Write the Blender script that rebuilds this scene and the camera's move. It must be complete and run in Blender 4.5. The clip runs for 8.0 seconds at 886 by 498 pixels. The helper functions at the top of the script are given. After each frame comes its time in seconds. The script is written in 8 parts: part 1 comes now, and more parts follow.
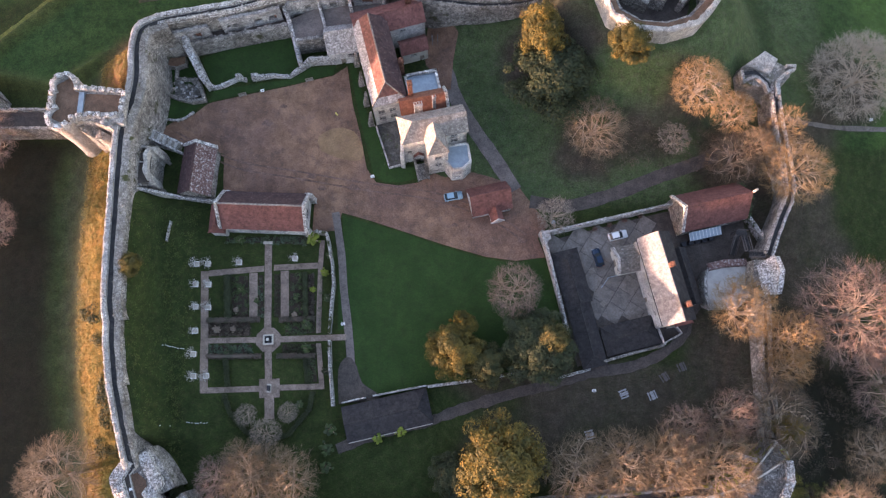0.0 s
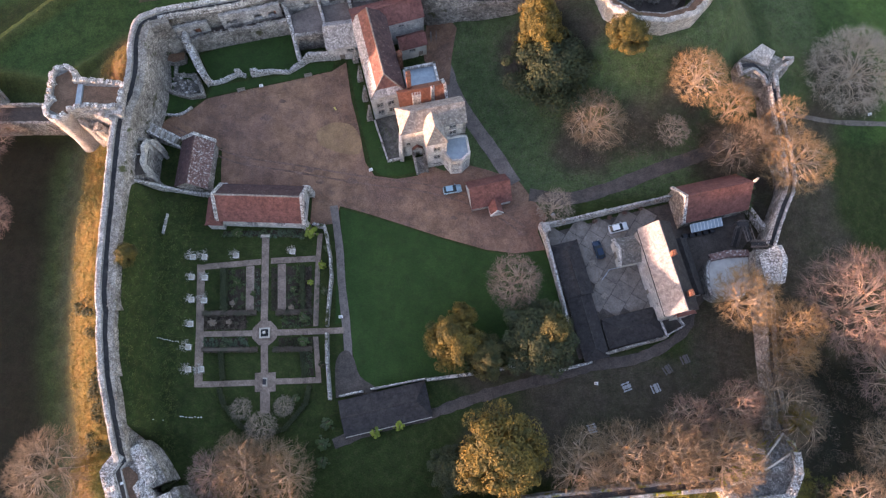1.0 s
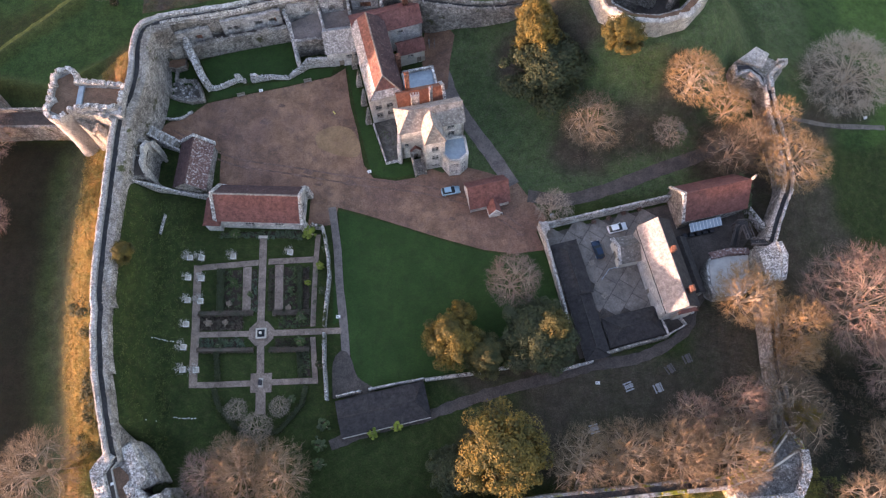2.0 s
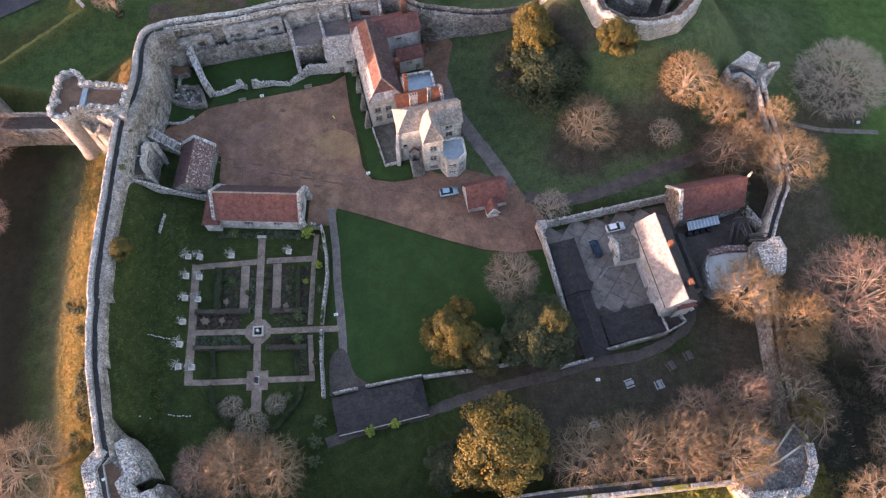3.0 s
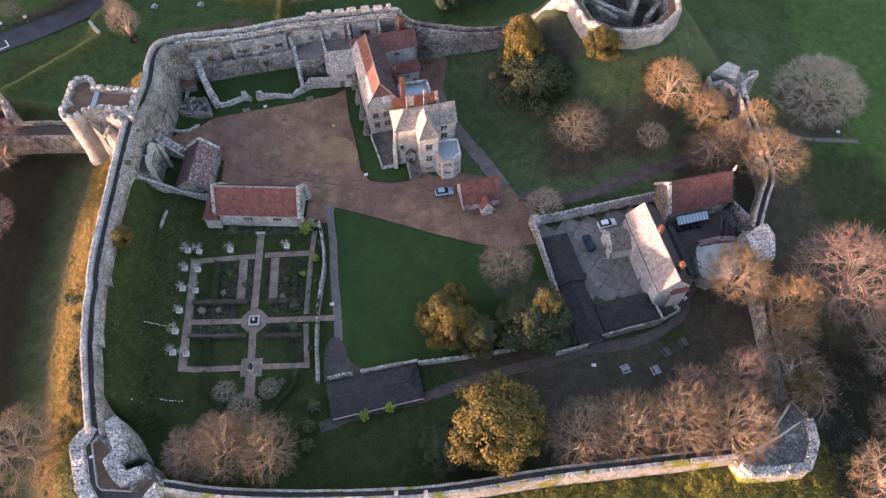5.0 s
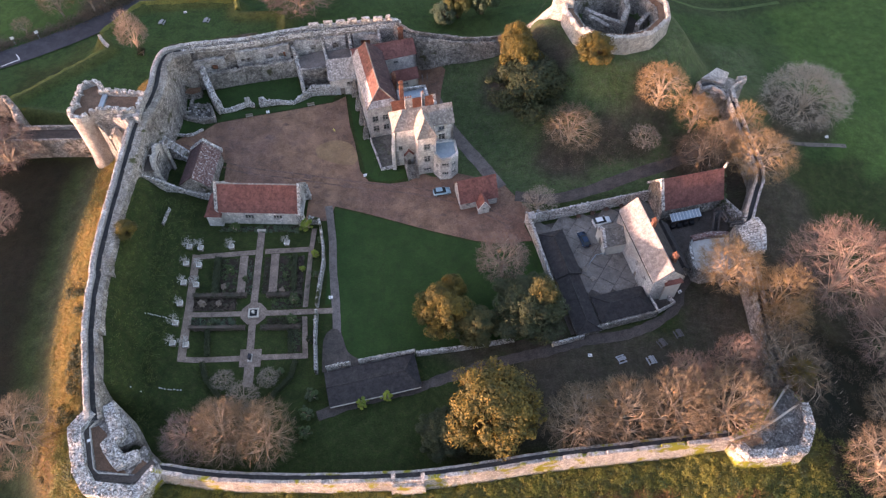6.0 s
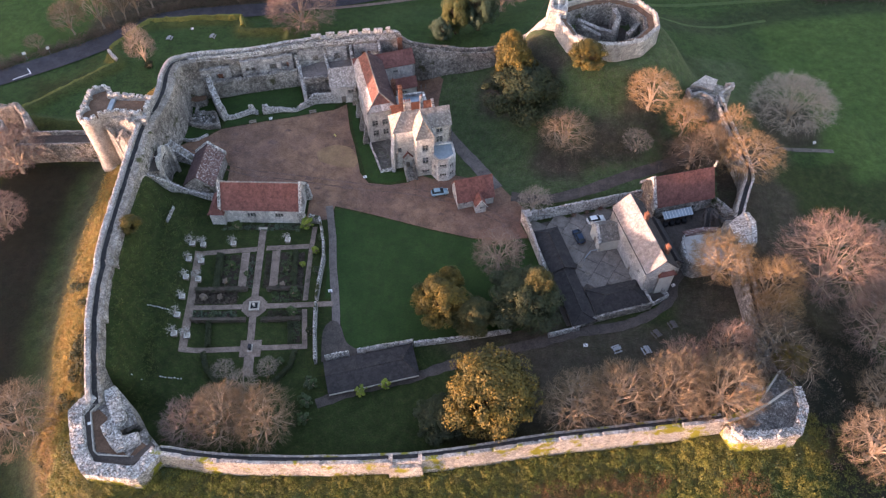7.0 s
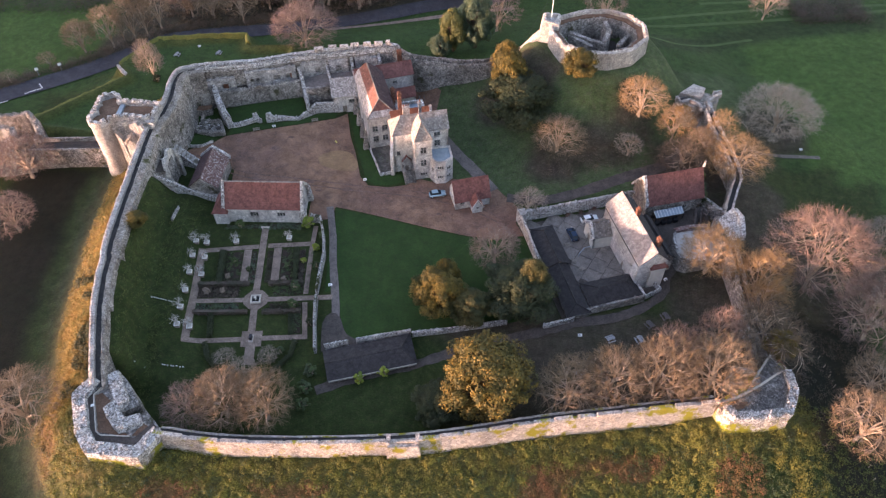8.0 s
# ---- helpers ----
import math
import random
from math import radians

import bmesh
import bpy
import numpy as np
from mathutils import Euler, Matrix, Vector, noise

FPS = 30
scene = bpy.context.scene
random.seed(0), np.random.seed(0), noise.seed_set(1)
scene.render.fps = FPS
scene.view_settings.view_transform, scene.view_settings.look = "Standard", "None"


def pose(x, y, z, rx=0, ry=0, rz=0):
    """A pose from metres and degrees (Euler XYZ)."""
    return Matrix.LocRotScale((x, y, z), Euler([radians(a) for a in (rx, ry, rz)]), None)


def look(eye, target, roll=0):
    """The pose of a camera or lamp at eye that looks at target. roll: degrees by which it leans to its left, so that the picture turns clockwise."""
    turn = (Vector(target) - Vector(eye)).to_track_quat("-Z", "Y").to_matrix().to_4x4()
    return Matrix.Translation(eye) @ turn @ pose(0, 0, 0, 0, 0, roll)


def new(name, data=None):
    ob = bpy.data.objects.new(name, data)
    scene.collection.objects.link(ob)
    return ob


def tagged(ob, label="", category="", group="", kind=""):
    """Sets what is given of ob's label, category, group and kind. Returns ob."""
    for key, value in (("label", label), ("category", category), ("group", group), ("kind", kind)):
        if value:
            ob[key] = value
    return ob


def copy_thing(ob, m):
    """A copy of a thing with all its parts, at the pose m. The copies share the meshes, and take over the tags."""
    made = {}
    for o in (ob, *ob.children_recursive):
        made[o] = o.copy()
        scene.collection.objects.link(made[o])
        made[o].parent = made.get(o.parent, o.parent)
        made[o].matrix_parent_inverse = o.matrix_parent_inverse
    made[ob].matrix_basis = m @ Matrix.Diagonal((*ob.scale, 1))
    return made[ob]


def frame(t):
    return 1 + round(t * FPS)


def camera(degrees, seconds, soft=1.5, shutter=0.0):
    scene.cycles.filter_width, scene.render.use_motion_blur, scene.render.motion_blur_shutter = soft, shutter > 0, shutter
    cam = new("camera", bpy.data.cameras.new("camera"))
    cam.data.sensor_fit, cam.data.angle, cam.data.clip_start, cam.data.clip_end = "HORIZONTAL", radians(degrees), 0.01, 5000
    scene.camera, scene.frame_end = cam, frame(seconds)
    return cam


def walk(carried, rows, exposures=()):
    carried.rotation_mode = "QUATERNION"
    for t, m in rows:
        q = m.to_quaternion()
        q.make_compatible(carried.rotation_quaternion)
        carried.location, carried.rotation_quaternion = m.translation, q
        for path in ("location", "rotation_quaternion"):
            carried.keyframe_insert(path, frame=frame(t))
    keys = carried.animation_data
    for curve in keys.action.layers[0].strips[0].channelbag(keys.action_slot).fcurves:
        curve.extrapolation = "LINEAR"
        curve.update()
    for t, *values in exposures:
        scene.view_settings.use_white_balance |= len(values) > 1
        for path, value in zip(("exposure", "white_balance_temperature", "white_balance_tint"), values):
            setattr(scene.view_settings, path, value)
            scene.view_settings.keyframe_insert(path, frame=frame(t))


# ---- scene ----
cam = camera(64.2, 8.0, soft=1.28)
METRES, EYE, TILT, LEAN, TURN = 84.0, 152.0, -77.0, 0.0, 0.0
ROWS = [
    (0.0, 0.0, 0.0, 0.0, 0.0, 0.0, -0.0),
    (0.5, 0.001, 0.0104, -0.0497, -0.0, 1.18, 0.07),
    (1.0, 0.0026, 0.0201, -0.1021, -0.0, 2.6, 0.14),
    (1.5, 0.0038, 0.0294, -0.1556, -0.01, 4.3, 0.23),
    (3.0, 0.0096, 0.0543, -0.3353, 0.03, 9.96, 0.4),
    (3.5, 0.0114, 0.0621, -0.3981, 0.02, 11.86, 0.44),
    (4.0, 0.0133, 0.0696, -0.4617, 0.02, 13.75, 0.47),
    (4.5, 0.0161, 0.0772, -0.5272, 0.03, 15.68, 0.49),
    (6.0, 0.0243, 0.0999, -0.7256, 0.05, 21.27, 0.54),
    (6.5, 0.0265, 0.1066, -0.7883, 0.05, 22.99, 0.55),
    (7.0, 0.0287, 0.1139, -0.8557, 0.05, 24.8, 0.57),
    (7.5, 0.0309, 0.121, -0.9233, 0.04, 26.58, 0.6),
    (8.0, 0.0332, 0.1278, -0.9908, 0.04, 28.35, 0.61),
]
walk(cam, [(t, pose(0, 0, EYE, TILT, LEAN, TURN) @ pose(METRES * x, METRES * y, METRES * z, 90 + pitch, roll, yaw)) for t, x, y, z, yaw, pitch, roll in ROWS], [(0.0, 3.98, 6880, 31), (8.0, 3.86, 6860, 32)])

# ---- world, sun and exposure ----
SUN_AZ, SUN_EL = 254.0, 1.4
world = bpy.data.worlds.new("sky")
scene.world = world
world.use_nodes = True
wn = world.node_tree.nodes
sky = wn.new("ShaderNodeTexSky")
sky.sky_type, sky.sun_disc = "NISHITA", False
sky.ozone_density = 1.6
sky.sun_elevation, sky.sun_rotation = radians(SUN_EL), radians(SUN_AZ)
wn["Background"].inputs["Strength"].default_value = 0.15
world.node_tree.links.new(sky.outputs["Color"], wn["Background"].inputs["Color"])
sun = new("sun", bpy.data.lights.new("sun", "SUN"))
sun.data.energy, sun.data.angle, sun.data.color = 1.2, radians(0.8), (1.0, 0.70, 0.51)
_s = Vector((math.sin(radians(SUN_AZ)) * math.cos(radians(SUN_EL)), math.cos(radians(SUN_AZ)) * math.cos(radians(SUN_EL)), math.sin(radians(SUN_EL))))
sun.matrix_world = look(_s * 400, (0, 0, 0))


# ---- materials ----
def nodes_of(name, rough=0.9, metal=0.0):
    m = bpy.data.materials.new(name)
    m.use_nodes = True
    b = m.node_tree.nodes["Principled BSDF"]
    b.inputs["Roughness"].default_value = rough
    b.inputs["Metallic"].default_value = metal
    b.inputs["Specular IOR Level"].default_value = 0.25
    return m, m.node_tree.nodes, m.node_tree.links, b


def position(n, l, stretch=(1, 1, 1)):
    g = n.new("ShaderNodeNewGeometry")
    mp = n.new("ShaderNodeMapping")
    mp.inputs["Scale"].default_value = stretch
    l.new(g.outputs["Position"], mp.inputs["Vector"])
    return mp.outputs["Vector"]


def noise_of(n, l, vec, scale, detail=4.0, rough=0.6):
    t = n.new("ShaderNodeTexNoise")
    t.inputs["Scale"].default_value, t.inputs["Detail"].default_value, t.inputs["Roughness"].default_value = scale, detail, rough
    l.new(vec, t.inputs["Vector"])
    return t.outputs["Fac"]


def ramp_of(n, l, fac, lo, hi):
    r = n.new("ShaderNodeMapRange")
    r.inputs["From Min"].default_value, r.inputs["From Max"].default_value = lo, hi
    l.new(fac, r.inputs["Value"])
    return r.outputs["Result"]


def mix_of(n, l, fac, a, b, mode="MIX"):
    x = n.new("ShaderNodeMix")
    x.data_type, x.blend_type = "RGBA", mode
    if isinstance(fac, float):
        x.inputs["Factor"].default_value = fac
    else:
        l.new(fac, x.inputs["Factor"])
    for key, v in (("A", a), ("B", b)):
        sock = [s for s in x.inputs if s.name == key and s.type == "RGBA"][0]
        if isinstance(v, tuple):
            sock.default_value = (*v, 1.0)
        else:
            l.new(v, sock)
    return [s for s in x.outputs if s.type == "RGBA"][0]


def bump_of(n, l, b, height, strength=0.5, distance=0.1):
    u = n.new("ShaderNodeBump")
    u.inputs["Strength"].default_value, u.inputs["Distance"].default_value = strength, distance
    l.new(height, u.inputs["Height"])
    l.new(u.outputs["Normal"], b.inputs["Normal"])


def ground_like(name, a, b2, c, s1=0.08, s2=1.3, s3=6.0, rough=0.95, bump=0.5, dist=0.15, contrast=0.75, each=0.0):
    """Two colours in broad patches, a third in fine specks."""
    m, n, l, b = nodes_of(name, rough)
    v = position(n, l)
    col = mix_of(n, l, ramp_of(n, l, noise_of(n, l, v, s1, 5.0), 0.35, 0.65), a, b2)
    col = mix_of(n, l, ramp_of(n, l, noise_of(n, l, v, s2, 6.0, 0.7), 0.48, 0.75), col, c)
    fine = noise_of(n, l, v, s3 * 0.55, 5.0, 0.8)
    col = mix_of(n, l, contrast, col, mix_of(n, l, ramp_of(n, l, fine, 0.32, 0.66), (0.25, 0.25, 0.25), (1.25, 1.25, 1.25)), "MULTIPLY")
    blot = noise_of(n, l, v, s2 * 0.45, 6.0, 0.75)
    col = mix_of(n, l, contrast, col, mix_of(n, l, ramp_of(n, l, blot, 0.36, 0.62), (0.55, 0.55, 0.55), (1.15, 1.15, 1.15)), "MULTIPLY")
    if each:
        o = n.new("ShaderNodeObjectInfo")
        col = mix_of(n, l, each, col, mix_of(n, l, o.outputs["Random"], (0.45, 0.45, 0.46), (1.4, 1.36, 1.3)), "MULTIPLY")
    l.new(col, b.inputs["Base Color"])
    bump_of(n, l, b, fine, bump, dist)
    return m


def land(name):
    """The open ground: its covers lie in the mesh, broken up by patches, tufts and specks."""
    m, n, l, b = nodes_of(name, 0.95)
    v = position(n, l)

    def cover(key):
        t = n.new("ShaderNodeAttribute")
        t.attribute_name = key
        return t.outputs["Color"]

    col = mix_of(n, l, ramp_of(n, l, noise_of(n, l, v, 0.1, 5.0), 0.35, 0.65), cover("cover_a"), cover("cover_b"))
    col = mix_of(n, l, ramp_of(n, l, noise_of(n, l, v, 0.95, 6.0, 0.7), 0.48, 0.75), col, cover("cover_c"))
    fine = noise_of(n, l, v, 3.3, 5.0, 0.8)
    col = mix_of(n, l, 0.85, col, mix_of(n, l, ramp_of(n, l, fine, 0.32, 0.66), (0.25, 0.25, 0.25), (1.25, 1.25, 1.25)), "MULTIPLY")
    blot = noise_of(n, l, v, 0.45, 6.0, 0.75)
    col = mix_of(n, l, 0.8, col, mix_of(n, l, ramp_of(n, l, blot, 0.36, 0.62), (0.55, 0.55, 0.55), (1.15, 1.15, 1.15)), "MULTIPLY")
    l.new(col, b.inputs["Base Color"])
    bump_of(n, l, b, fine, 0.6, 0.2)
    return m


def rubble(name, lo, hi, grit=0.8, lichen=(0.70, 0.68, 0.64), cover=0.60, scale=3.0, moss=None, streak=0.5, mossy=0.54, patchy=0.7):
    """Rough flint and ashlar masonry: stones, mortar, weather streaks and lichen."""
    m, n, l, b = nodes_of(name, 0.93)
    v = position(n, l, (1, 1, 1.7))
    vor = n.new("ShaderNodeTexVoronoi")
    vor.inputs["Scale"].default_value = scale
    l.new(v, vor.inputs["Vector"])
    sep = n.new("ShaderNodeSeparateColor")
    l.new(vor.outputs["Color"], sep.inputs["Color"])
    col = mix_of(n, l, sep.outputs["Red"], lo, hi)
    edge = n.new("ShaderNodeTexVoronoi")
    edge.feature = "DISTANCE_TO_EDGE"
    edge.inputs["Scale"].default_value = scale
    l.new(v, edge.inputs["Vector"])
    gap = ramp_of(n, l, edge.outputs["Distance"], 0.01, 0.08)
    col = mix_of(n, l, gap, tuple(0.72 * x for x in lo), col)
    worn = noise_of(n, l, position(n, l), 1.1, 6.0, 0.8)
    col = mix_of(n, l, grit, col, mix_of(n, l, ramp_of(n, l, worn, 0.42, 0.58), (0.50, 0.50, 0.51), (1.38, 1.37, 1.36)), "MULTIPLY")
    pits = noise_of(n, l, position(n, l, (1, 1, 1.8)), 3.4, 5.0, 0.85)
    col = mix_of(n, l, grit, col, mix_of(n, l, ramp_of(n, l, pits, 0.40, 0.58), (0.42, 0.42, 0.42), (1.34, 1.34, 1.34)), "MULTIPLY")
    broad = noise_of(n, l, position(n, l, (1, 1, 0.8)), 0.16, 4.0, 0.6)
    col = mix_of(n, l, patchy, col, mix_of(n, l, ramp_of(n, l, broad, 0.34, 0.66), (0.52, 0.50, 0.47), (1.22, 1.20, 1.16)), "MULTIPLY")
    dirt = noise_of(n, l, position(n, l, (1, 1, 0.25)), 0.35, 6.0, 0.65)
    col = mix_of(n, l, ramp_of(n, l, dirt, 0.42, 0.75), col, mix_of(n, l, streak, col, (0.10, 0.09, 0.08), "MIX"))
    spots = noise_of(n, l, position(n, l), 2.6, 6.0, 0.75)
    col = mix_of(n, l, ramp_of(n, l, spots, cover, cover + 0.07), col, lichen)
    if moss:
        col = mix_of(n, l, ramp_of(n, l, noise_of(n, l, position(n, l), 0.22, 6.0, 0.7), mossy, mossy + 0.06), col, moss)
    l.new(col, b.inputs["Base Color"])
    add = n.new("ShaderNodeMath")
    add.operation = "ADD"
    l.new(gap, add.inputs[0])
    l.new(spots, add.inputs[1])
    bump_of(n, l, b, add.outputs[0], 1.0, 0.2)
    return m


def roofing(name, a, b2, lichen, cover, row=3.2, rough=0.85):
    """Small overlapping tiles in courses, weathered in patches."""
    m, n, l, b = nodes_of(name, rough)
    v = position(n, l)
    col = mix_of(n, l, ramp_of(n, l, noise_of(n, l, v, 0.5, 5.0), 0.35, 0.65), a, b2)
    br = n.new("ShaderNodeTexVoronoi")
    br.inputs["Scale"].default_value = row
    l.new(v, br.inputs["Vector"])
    sp = n.new("ShaderNodeSeparateColor")
    l.new(br.outputs["Color"], sp.inputs["Color"])
    col = mix_of(n, l, 0.6, col, mix_of(n, l, sp.outputs["Green"], (0.6, 0.6, 0.6), (1.0, 1.0, 1.0)), "MULTIPLY")
    worn = noise_of(n, l, v, 1.2, 6.0, 0.8)
    col = mix_of(n, l, 0.8, col, mix_of(n, l, ramp_of(n, l, worn, 0.36, 0.64), (0.5, 0.5, 0.51), (1.3, 1.28, 1.25)), "MULTIPLY")
    spots = noise_of(n, l, v, 2.4, 6.0, 0.75)
    col = mix_of(n, l, ramp_of(n, l, spots, cover, cover + 0.12), col, lichen)
    l.new(col, b.inputs["Base Color"])
    wave = n.new("ShaderNodeTexWave")
    wave.wave_type, wave.bands_direction, wave.wave_profile = "BANDS", "Z", "SAW"
    wave.inputs["Scale"].default_value, wave.inputs["Distortion"].default_value = 1.6, 0.6
    l.new(v, wave.inputs["Vector"])
    add = n.new("ShaderNodeMath")
    add.operation = "ADD"
    l.new(wave.outputs["Fac"], add.inputs[0])
    l.new(spots, add.inputs[1])
    bump_of(n, l, b, add.outputs[0], 0.7, 0.06)
    return m


def plain(name, col, rough=0.6, metal=0.0, vary=0.25, scale=2.0, bump=0.2):
    m, n, l, b = nodes_of(name, rough, metal)
    v = position(n, l)
    f = noise_of(n, l, v, scale, 5.0, 0.65)
    l.new(mix_of(n, l, ramp_of(n, l, f, 0.3, 0.7), tuple(x * (1 - vary) for x in col), tuple(min(1.0, x * (1 + vary)) for x in col)), b.inputs["Base Color"])
    bump_of(n, l, b, f, bump, 0.03)
    return m


def leafy(name, a, b2, c, rough=0.65):
    """Foliage: each leaf or twig takes its own shade, each plant its own too."""
    m, n, l, b = nodes_of(name, rough)
    g = n.new("ShaderNodeNewGeometry")
    o = n.new("ShaderNodeObjectInfo")
    col = mix_of(n, l, g.outputs["Random Per Island"], a, b2)
    col = mix_of(n, l, ramp_of(n, l, noise_of(n, l, position(n, l), 0.35, 3.0), 0.42, 0.62), col, c)
    col = mix_of(n, l, 0.5, col, mix_of(n, l, o.outputs["Random"], (0.75, 0.78, 0.8), (1.0, 0.96, 0.9)), "MULTIPLY")
    l.new(col, b.inputs["Base Color"])
    return m


LAWN = ground_like("mown_lawn", (0.024, 0.058, 0.013), (0.031, 0.068, 0.016), (0.027, 0.048, 0.014), s1=0.12, s2=0.5, bump=0.25, contrast=0.45)
GRAVEL = ground_like("red_brown_gravel", (0.205, 0.118, 0.092), (0.36, 0.205, 0.125), (0.175, 0.112, 0.09), s1=0.045, s2=0.5, s3=9.0, bump=0.35, contrast=0.8)
SAND = ground_like("sandy_gravel", (0.33, 0.205, 0.11), (0.37, 0.23, 0.125), (0.26, 0.155, 0.10), s1=0.2, s2=0.6, s3=9.0, contrast=0.6)
GRAVELTRACK = ground_like("damp_gravel", (0.195, 0.122, 0.10), (0.235, 0.145, 0.112), (0.30, 0.18, 0.12), s1=0.25, s2=1.1, s3=9.0, bump=0.3, contrast=0.9)
PATH = ground_like("garden_path_gravel", (0.27, 0.205, 0.165), (0.34, 0.262, 0.212), (0.20, 0.155, 0.125), s1=0.3, s2=0.9, s3=8.0, bump=0.3, contrast=0.85)
DRIVE = ground_like("worn_drive", (0.205, 0.172, 0.155), (0.245, 0.207, 0.185), (0.155, 0.13, 0.115), s1=0.2, s2=0.8, s3=9.0, bump=0.25, contrast=0.7)
ASPHALT = ground_like("asphalt", (0.055, 0.056, 0.066), (0.075, 0.074, 0.084), (0.085, 0.083, 0.088), s1=0.2, s2=0.9, s3=10.0, bump=0.2, contrast=0.5)
LANE = ground_like("worn_lane", (0.10, 0.085, 0.075), (0.13, 0.105, 0.09), (0.08, 0.07, 0.06), s1=0.2, s2=0.8, s3=9.0, bump=0.25)
SOIL = ground_like("bed_soil", (0.045, 0.032, 0.024), (0.065, 0.045, 0.035), (0.03, 0.035, 0.018), s1=0.4, s2=1.6, s3=8.0, bump=0.8)
SLAB = ground_like("concrete_slab", (0.19, 0.165, 0.145), (0.25, 0.22, 0.19), (0.125, 0.108, 0.095), s1=0.15, s2=0.7, s3=8.0, bump=0.2, contrast=0.85)
YARDSLAB = ground_like("yard_concrete", (0.225, 0.195, 0.172), (0.285, 0.25, 0.22), (0.16, 0.138, 0.122), s1=0.15, s2=0.7, s3=8.0, bump=0.2, contrast=0.6, each=0.25)
COVERS = (  # grass, dry bank, worn ditch, leaf litter, meadow, undergrowth, mound grass, shade-darkened ditch floor, sunlit terrace rim, dead bracken, bright meadow, rank grass
    ((0.026, 0.046, 0.010), (0.039, 0.060, 0.014), (0.060, 0.066, 0.022)),
    ((0.24, 0.130, 0.030), (0.175, 0.125, 0.028), (0.085, 0.090, 0.020)),
    ((0.062, 0.078, 0.044), (0.050, 0.068, 0.034), (0.070, 0.074, 0.048)),
    ((0.080, 0.064, 0.046), (0.056, 0.056, 0.030), (0.105, 0.078, 0.058)),
    ((0.034, 0.076, 0.018), (0.048, 0.096, 0.024), (0.040, 0.070, 0.021)),
    ((0.095, 0.100, 0.026), (0.120, 0.100, 0.032), (0.060, 0.078, 0.020)),
    ((0.068, 0.108, 0.040), (0.088, 0.126, 0.048), (0.108, 0.112, 0.065)),
    # ditch floor: dark soil, deepened to near black by shade in its colour
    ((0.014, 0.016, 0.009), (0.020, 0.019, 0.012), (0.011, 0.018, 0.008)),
    # terrace rim: lightened for the low sun that its edge catches
    ((0.085, 0.105, 0.028), (0.105, 0.112, 0.032), (0.055, 0.078, 0.020)),
    ((0.21, 0.105, 0.048), (0.155, 0.098, 0.038), (0.10, 0.085, 0.030)),
    ((0.052, 0.112, 0.022), (0.070, 0.132, 0.028), (0.060, 0.104, 0.030)),
    ((0.030, 0.058, 0.018), (0.038, 0.066, 0.020), (0.046, 0.060, 0.024)),
)
MOSSEARTH = ground_like("mossy_bare_earth", (0.105, 0.082, 0.068), (0.075, 0.085, 0.030), (0.15, 0.085, 0.04), s1=0.25, s2=0.6, s3=6.0, contrast=0.9)
GROUND = land("castle_ground")
STONE = rubble("grey_rubble_stone", (0.34, 0.315, 0.29), (0.66, 0.63, 0.595), grit=0.95, streak=0.6, cover=0.60, patchy=0.9, moss=(0.085, 0.085, 0.045), mossy=0.60)
GARDENWALL = rubble("mossy_garden_wall", (0.30, 0.29, 0.275), (0.66, 0.645, 0.62), grit=1.0, cover=0.52, moss=(0.05, 0.06, 0.022), mossy=0.55, scale=2.4, lichen=(0.8, 0.79, 0.77))
WALLTOP = rubble("lichened_wall_top", (0.36, 0.345, 0.325), (0.76, 0.735, 0.70), grit=1.0, lichen=(0.86, 0.85, 0.83), cover=0.50, scale=2.2, streak=0.4)
PARAPET = rubble("pale_parapet_stone", (0.47, 0.455, 0.435), (0.76, 0.74, 0.71), grit=0.5, lichen=(0.80, 0.785, 0.76), cover=0.58, scale=2.4, streak=0.35, patchy=0.5)
KERBSTONE = rubble("tan_wall_core", (0.35, 0.325, 0.29), (0.58, 0.545, 0.495), grit=0.6, lichen=(0.70, 0.68, 0.64), cover=0.60, scale=2.4, streak=0.4, patchy=0.8, moss=(0.09, 0.10, 0.04), mossy=0.58)
RUINSTONE = rubble("pale_tan_ruin_stone", (0.62, 0.585, 0.535), (0.82, 0.785, 0.735), grit=0.55, lichen=(0.78, 0.76, 0.72), cover=0.62, scale=2.2, streak=0.4)
SWALL = rubble("south_curtain_stone", (0.52, 0.48, 0.44), (0.76, 0.72, 0.68), grit=0.55, cover=0.55, moss=(0.33, 0.31, 0.035), scale=2.6, streak=0.35, lichen=(0.76, 0.73, 0.70), patchy=0.55)
BASTION = rubble("mossy_bastion_stone", (0.46, 0.43, 0.40), (0.76, 0.73, 0.69), grit=0.9, cover=0.55, moss=(0.30, 0.30, 0.03), scale=2.6, streak=0.3, mossy=0.44)
ASHLAR = rubble("pale_ashlar", (0.52, 0.505, 0.49), (0.80, 0.785, 0.77), grit=0.7, cover=0.60, scale=2.4, streak=0.45)
LIMESTONE = rubble("pale_limestone", (0.76, 0.75, 0.735), (0.88, 0.87, 0.855), grit=0.45, cover=0.62, scale=2.4, streak=0.3, lichen=(0.84, 0.83, 0.81))
KEEPSTONE = rubble("keep_stone", (0.62, 0.59, 0.55), (0.88, 0.85, 0.81), grit=0.55, cover=0.58, streak=0.4)
RENDER_WALL = plain("limewashed_wall", (0.55, 0.52, 0.46), 0.9, vary=0.14, scale=0.9)
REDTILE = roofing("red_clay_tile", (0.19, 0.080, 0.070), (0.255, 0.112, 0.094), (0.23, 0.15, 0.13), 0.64)
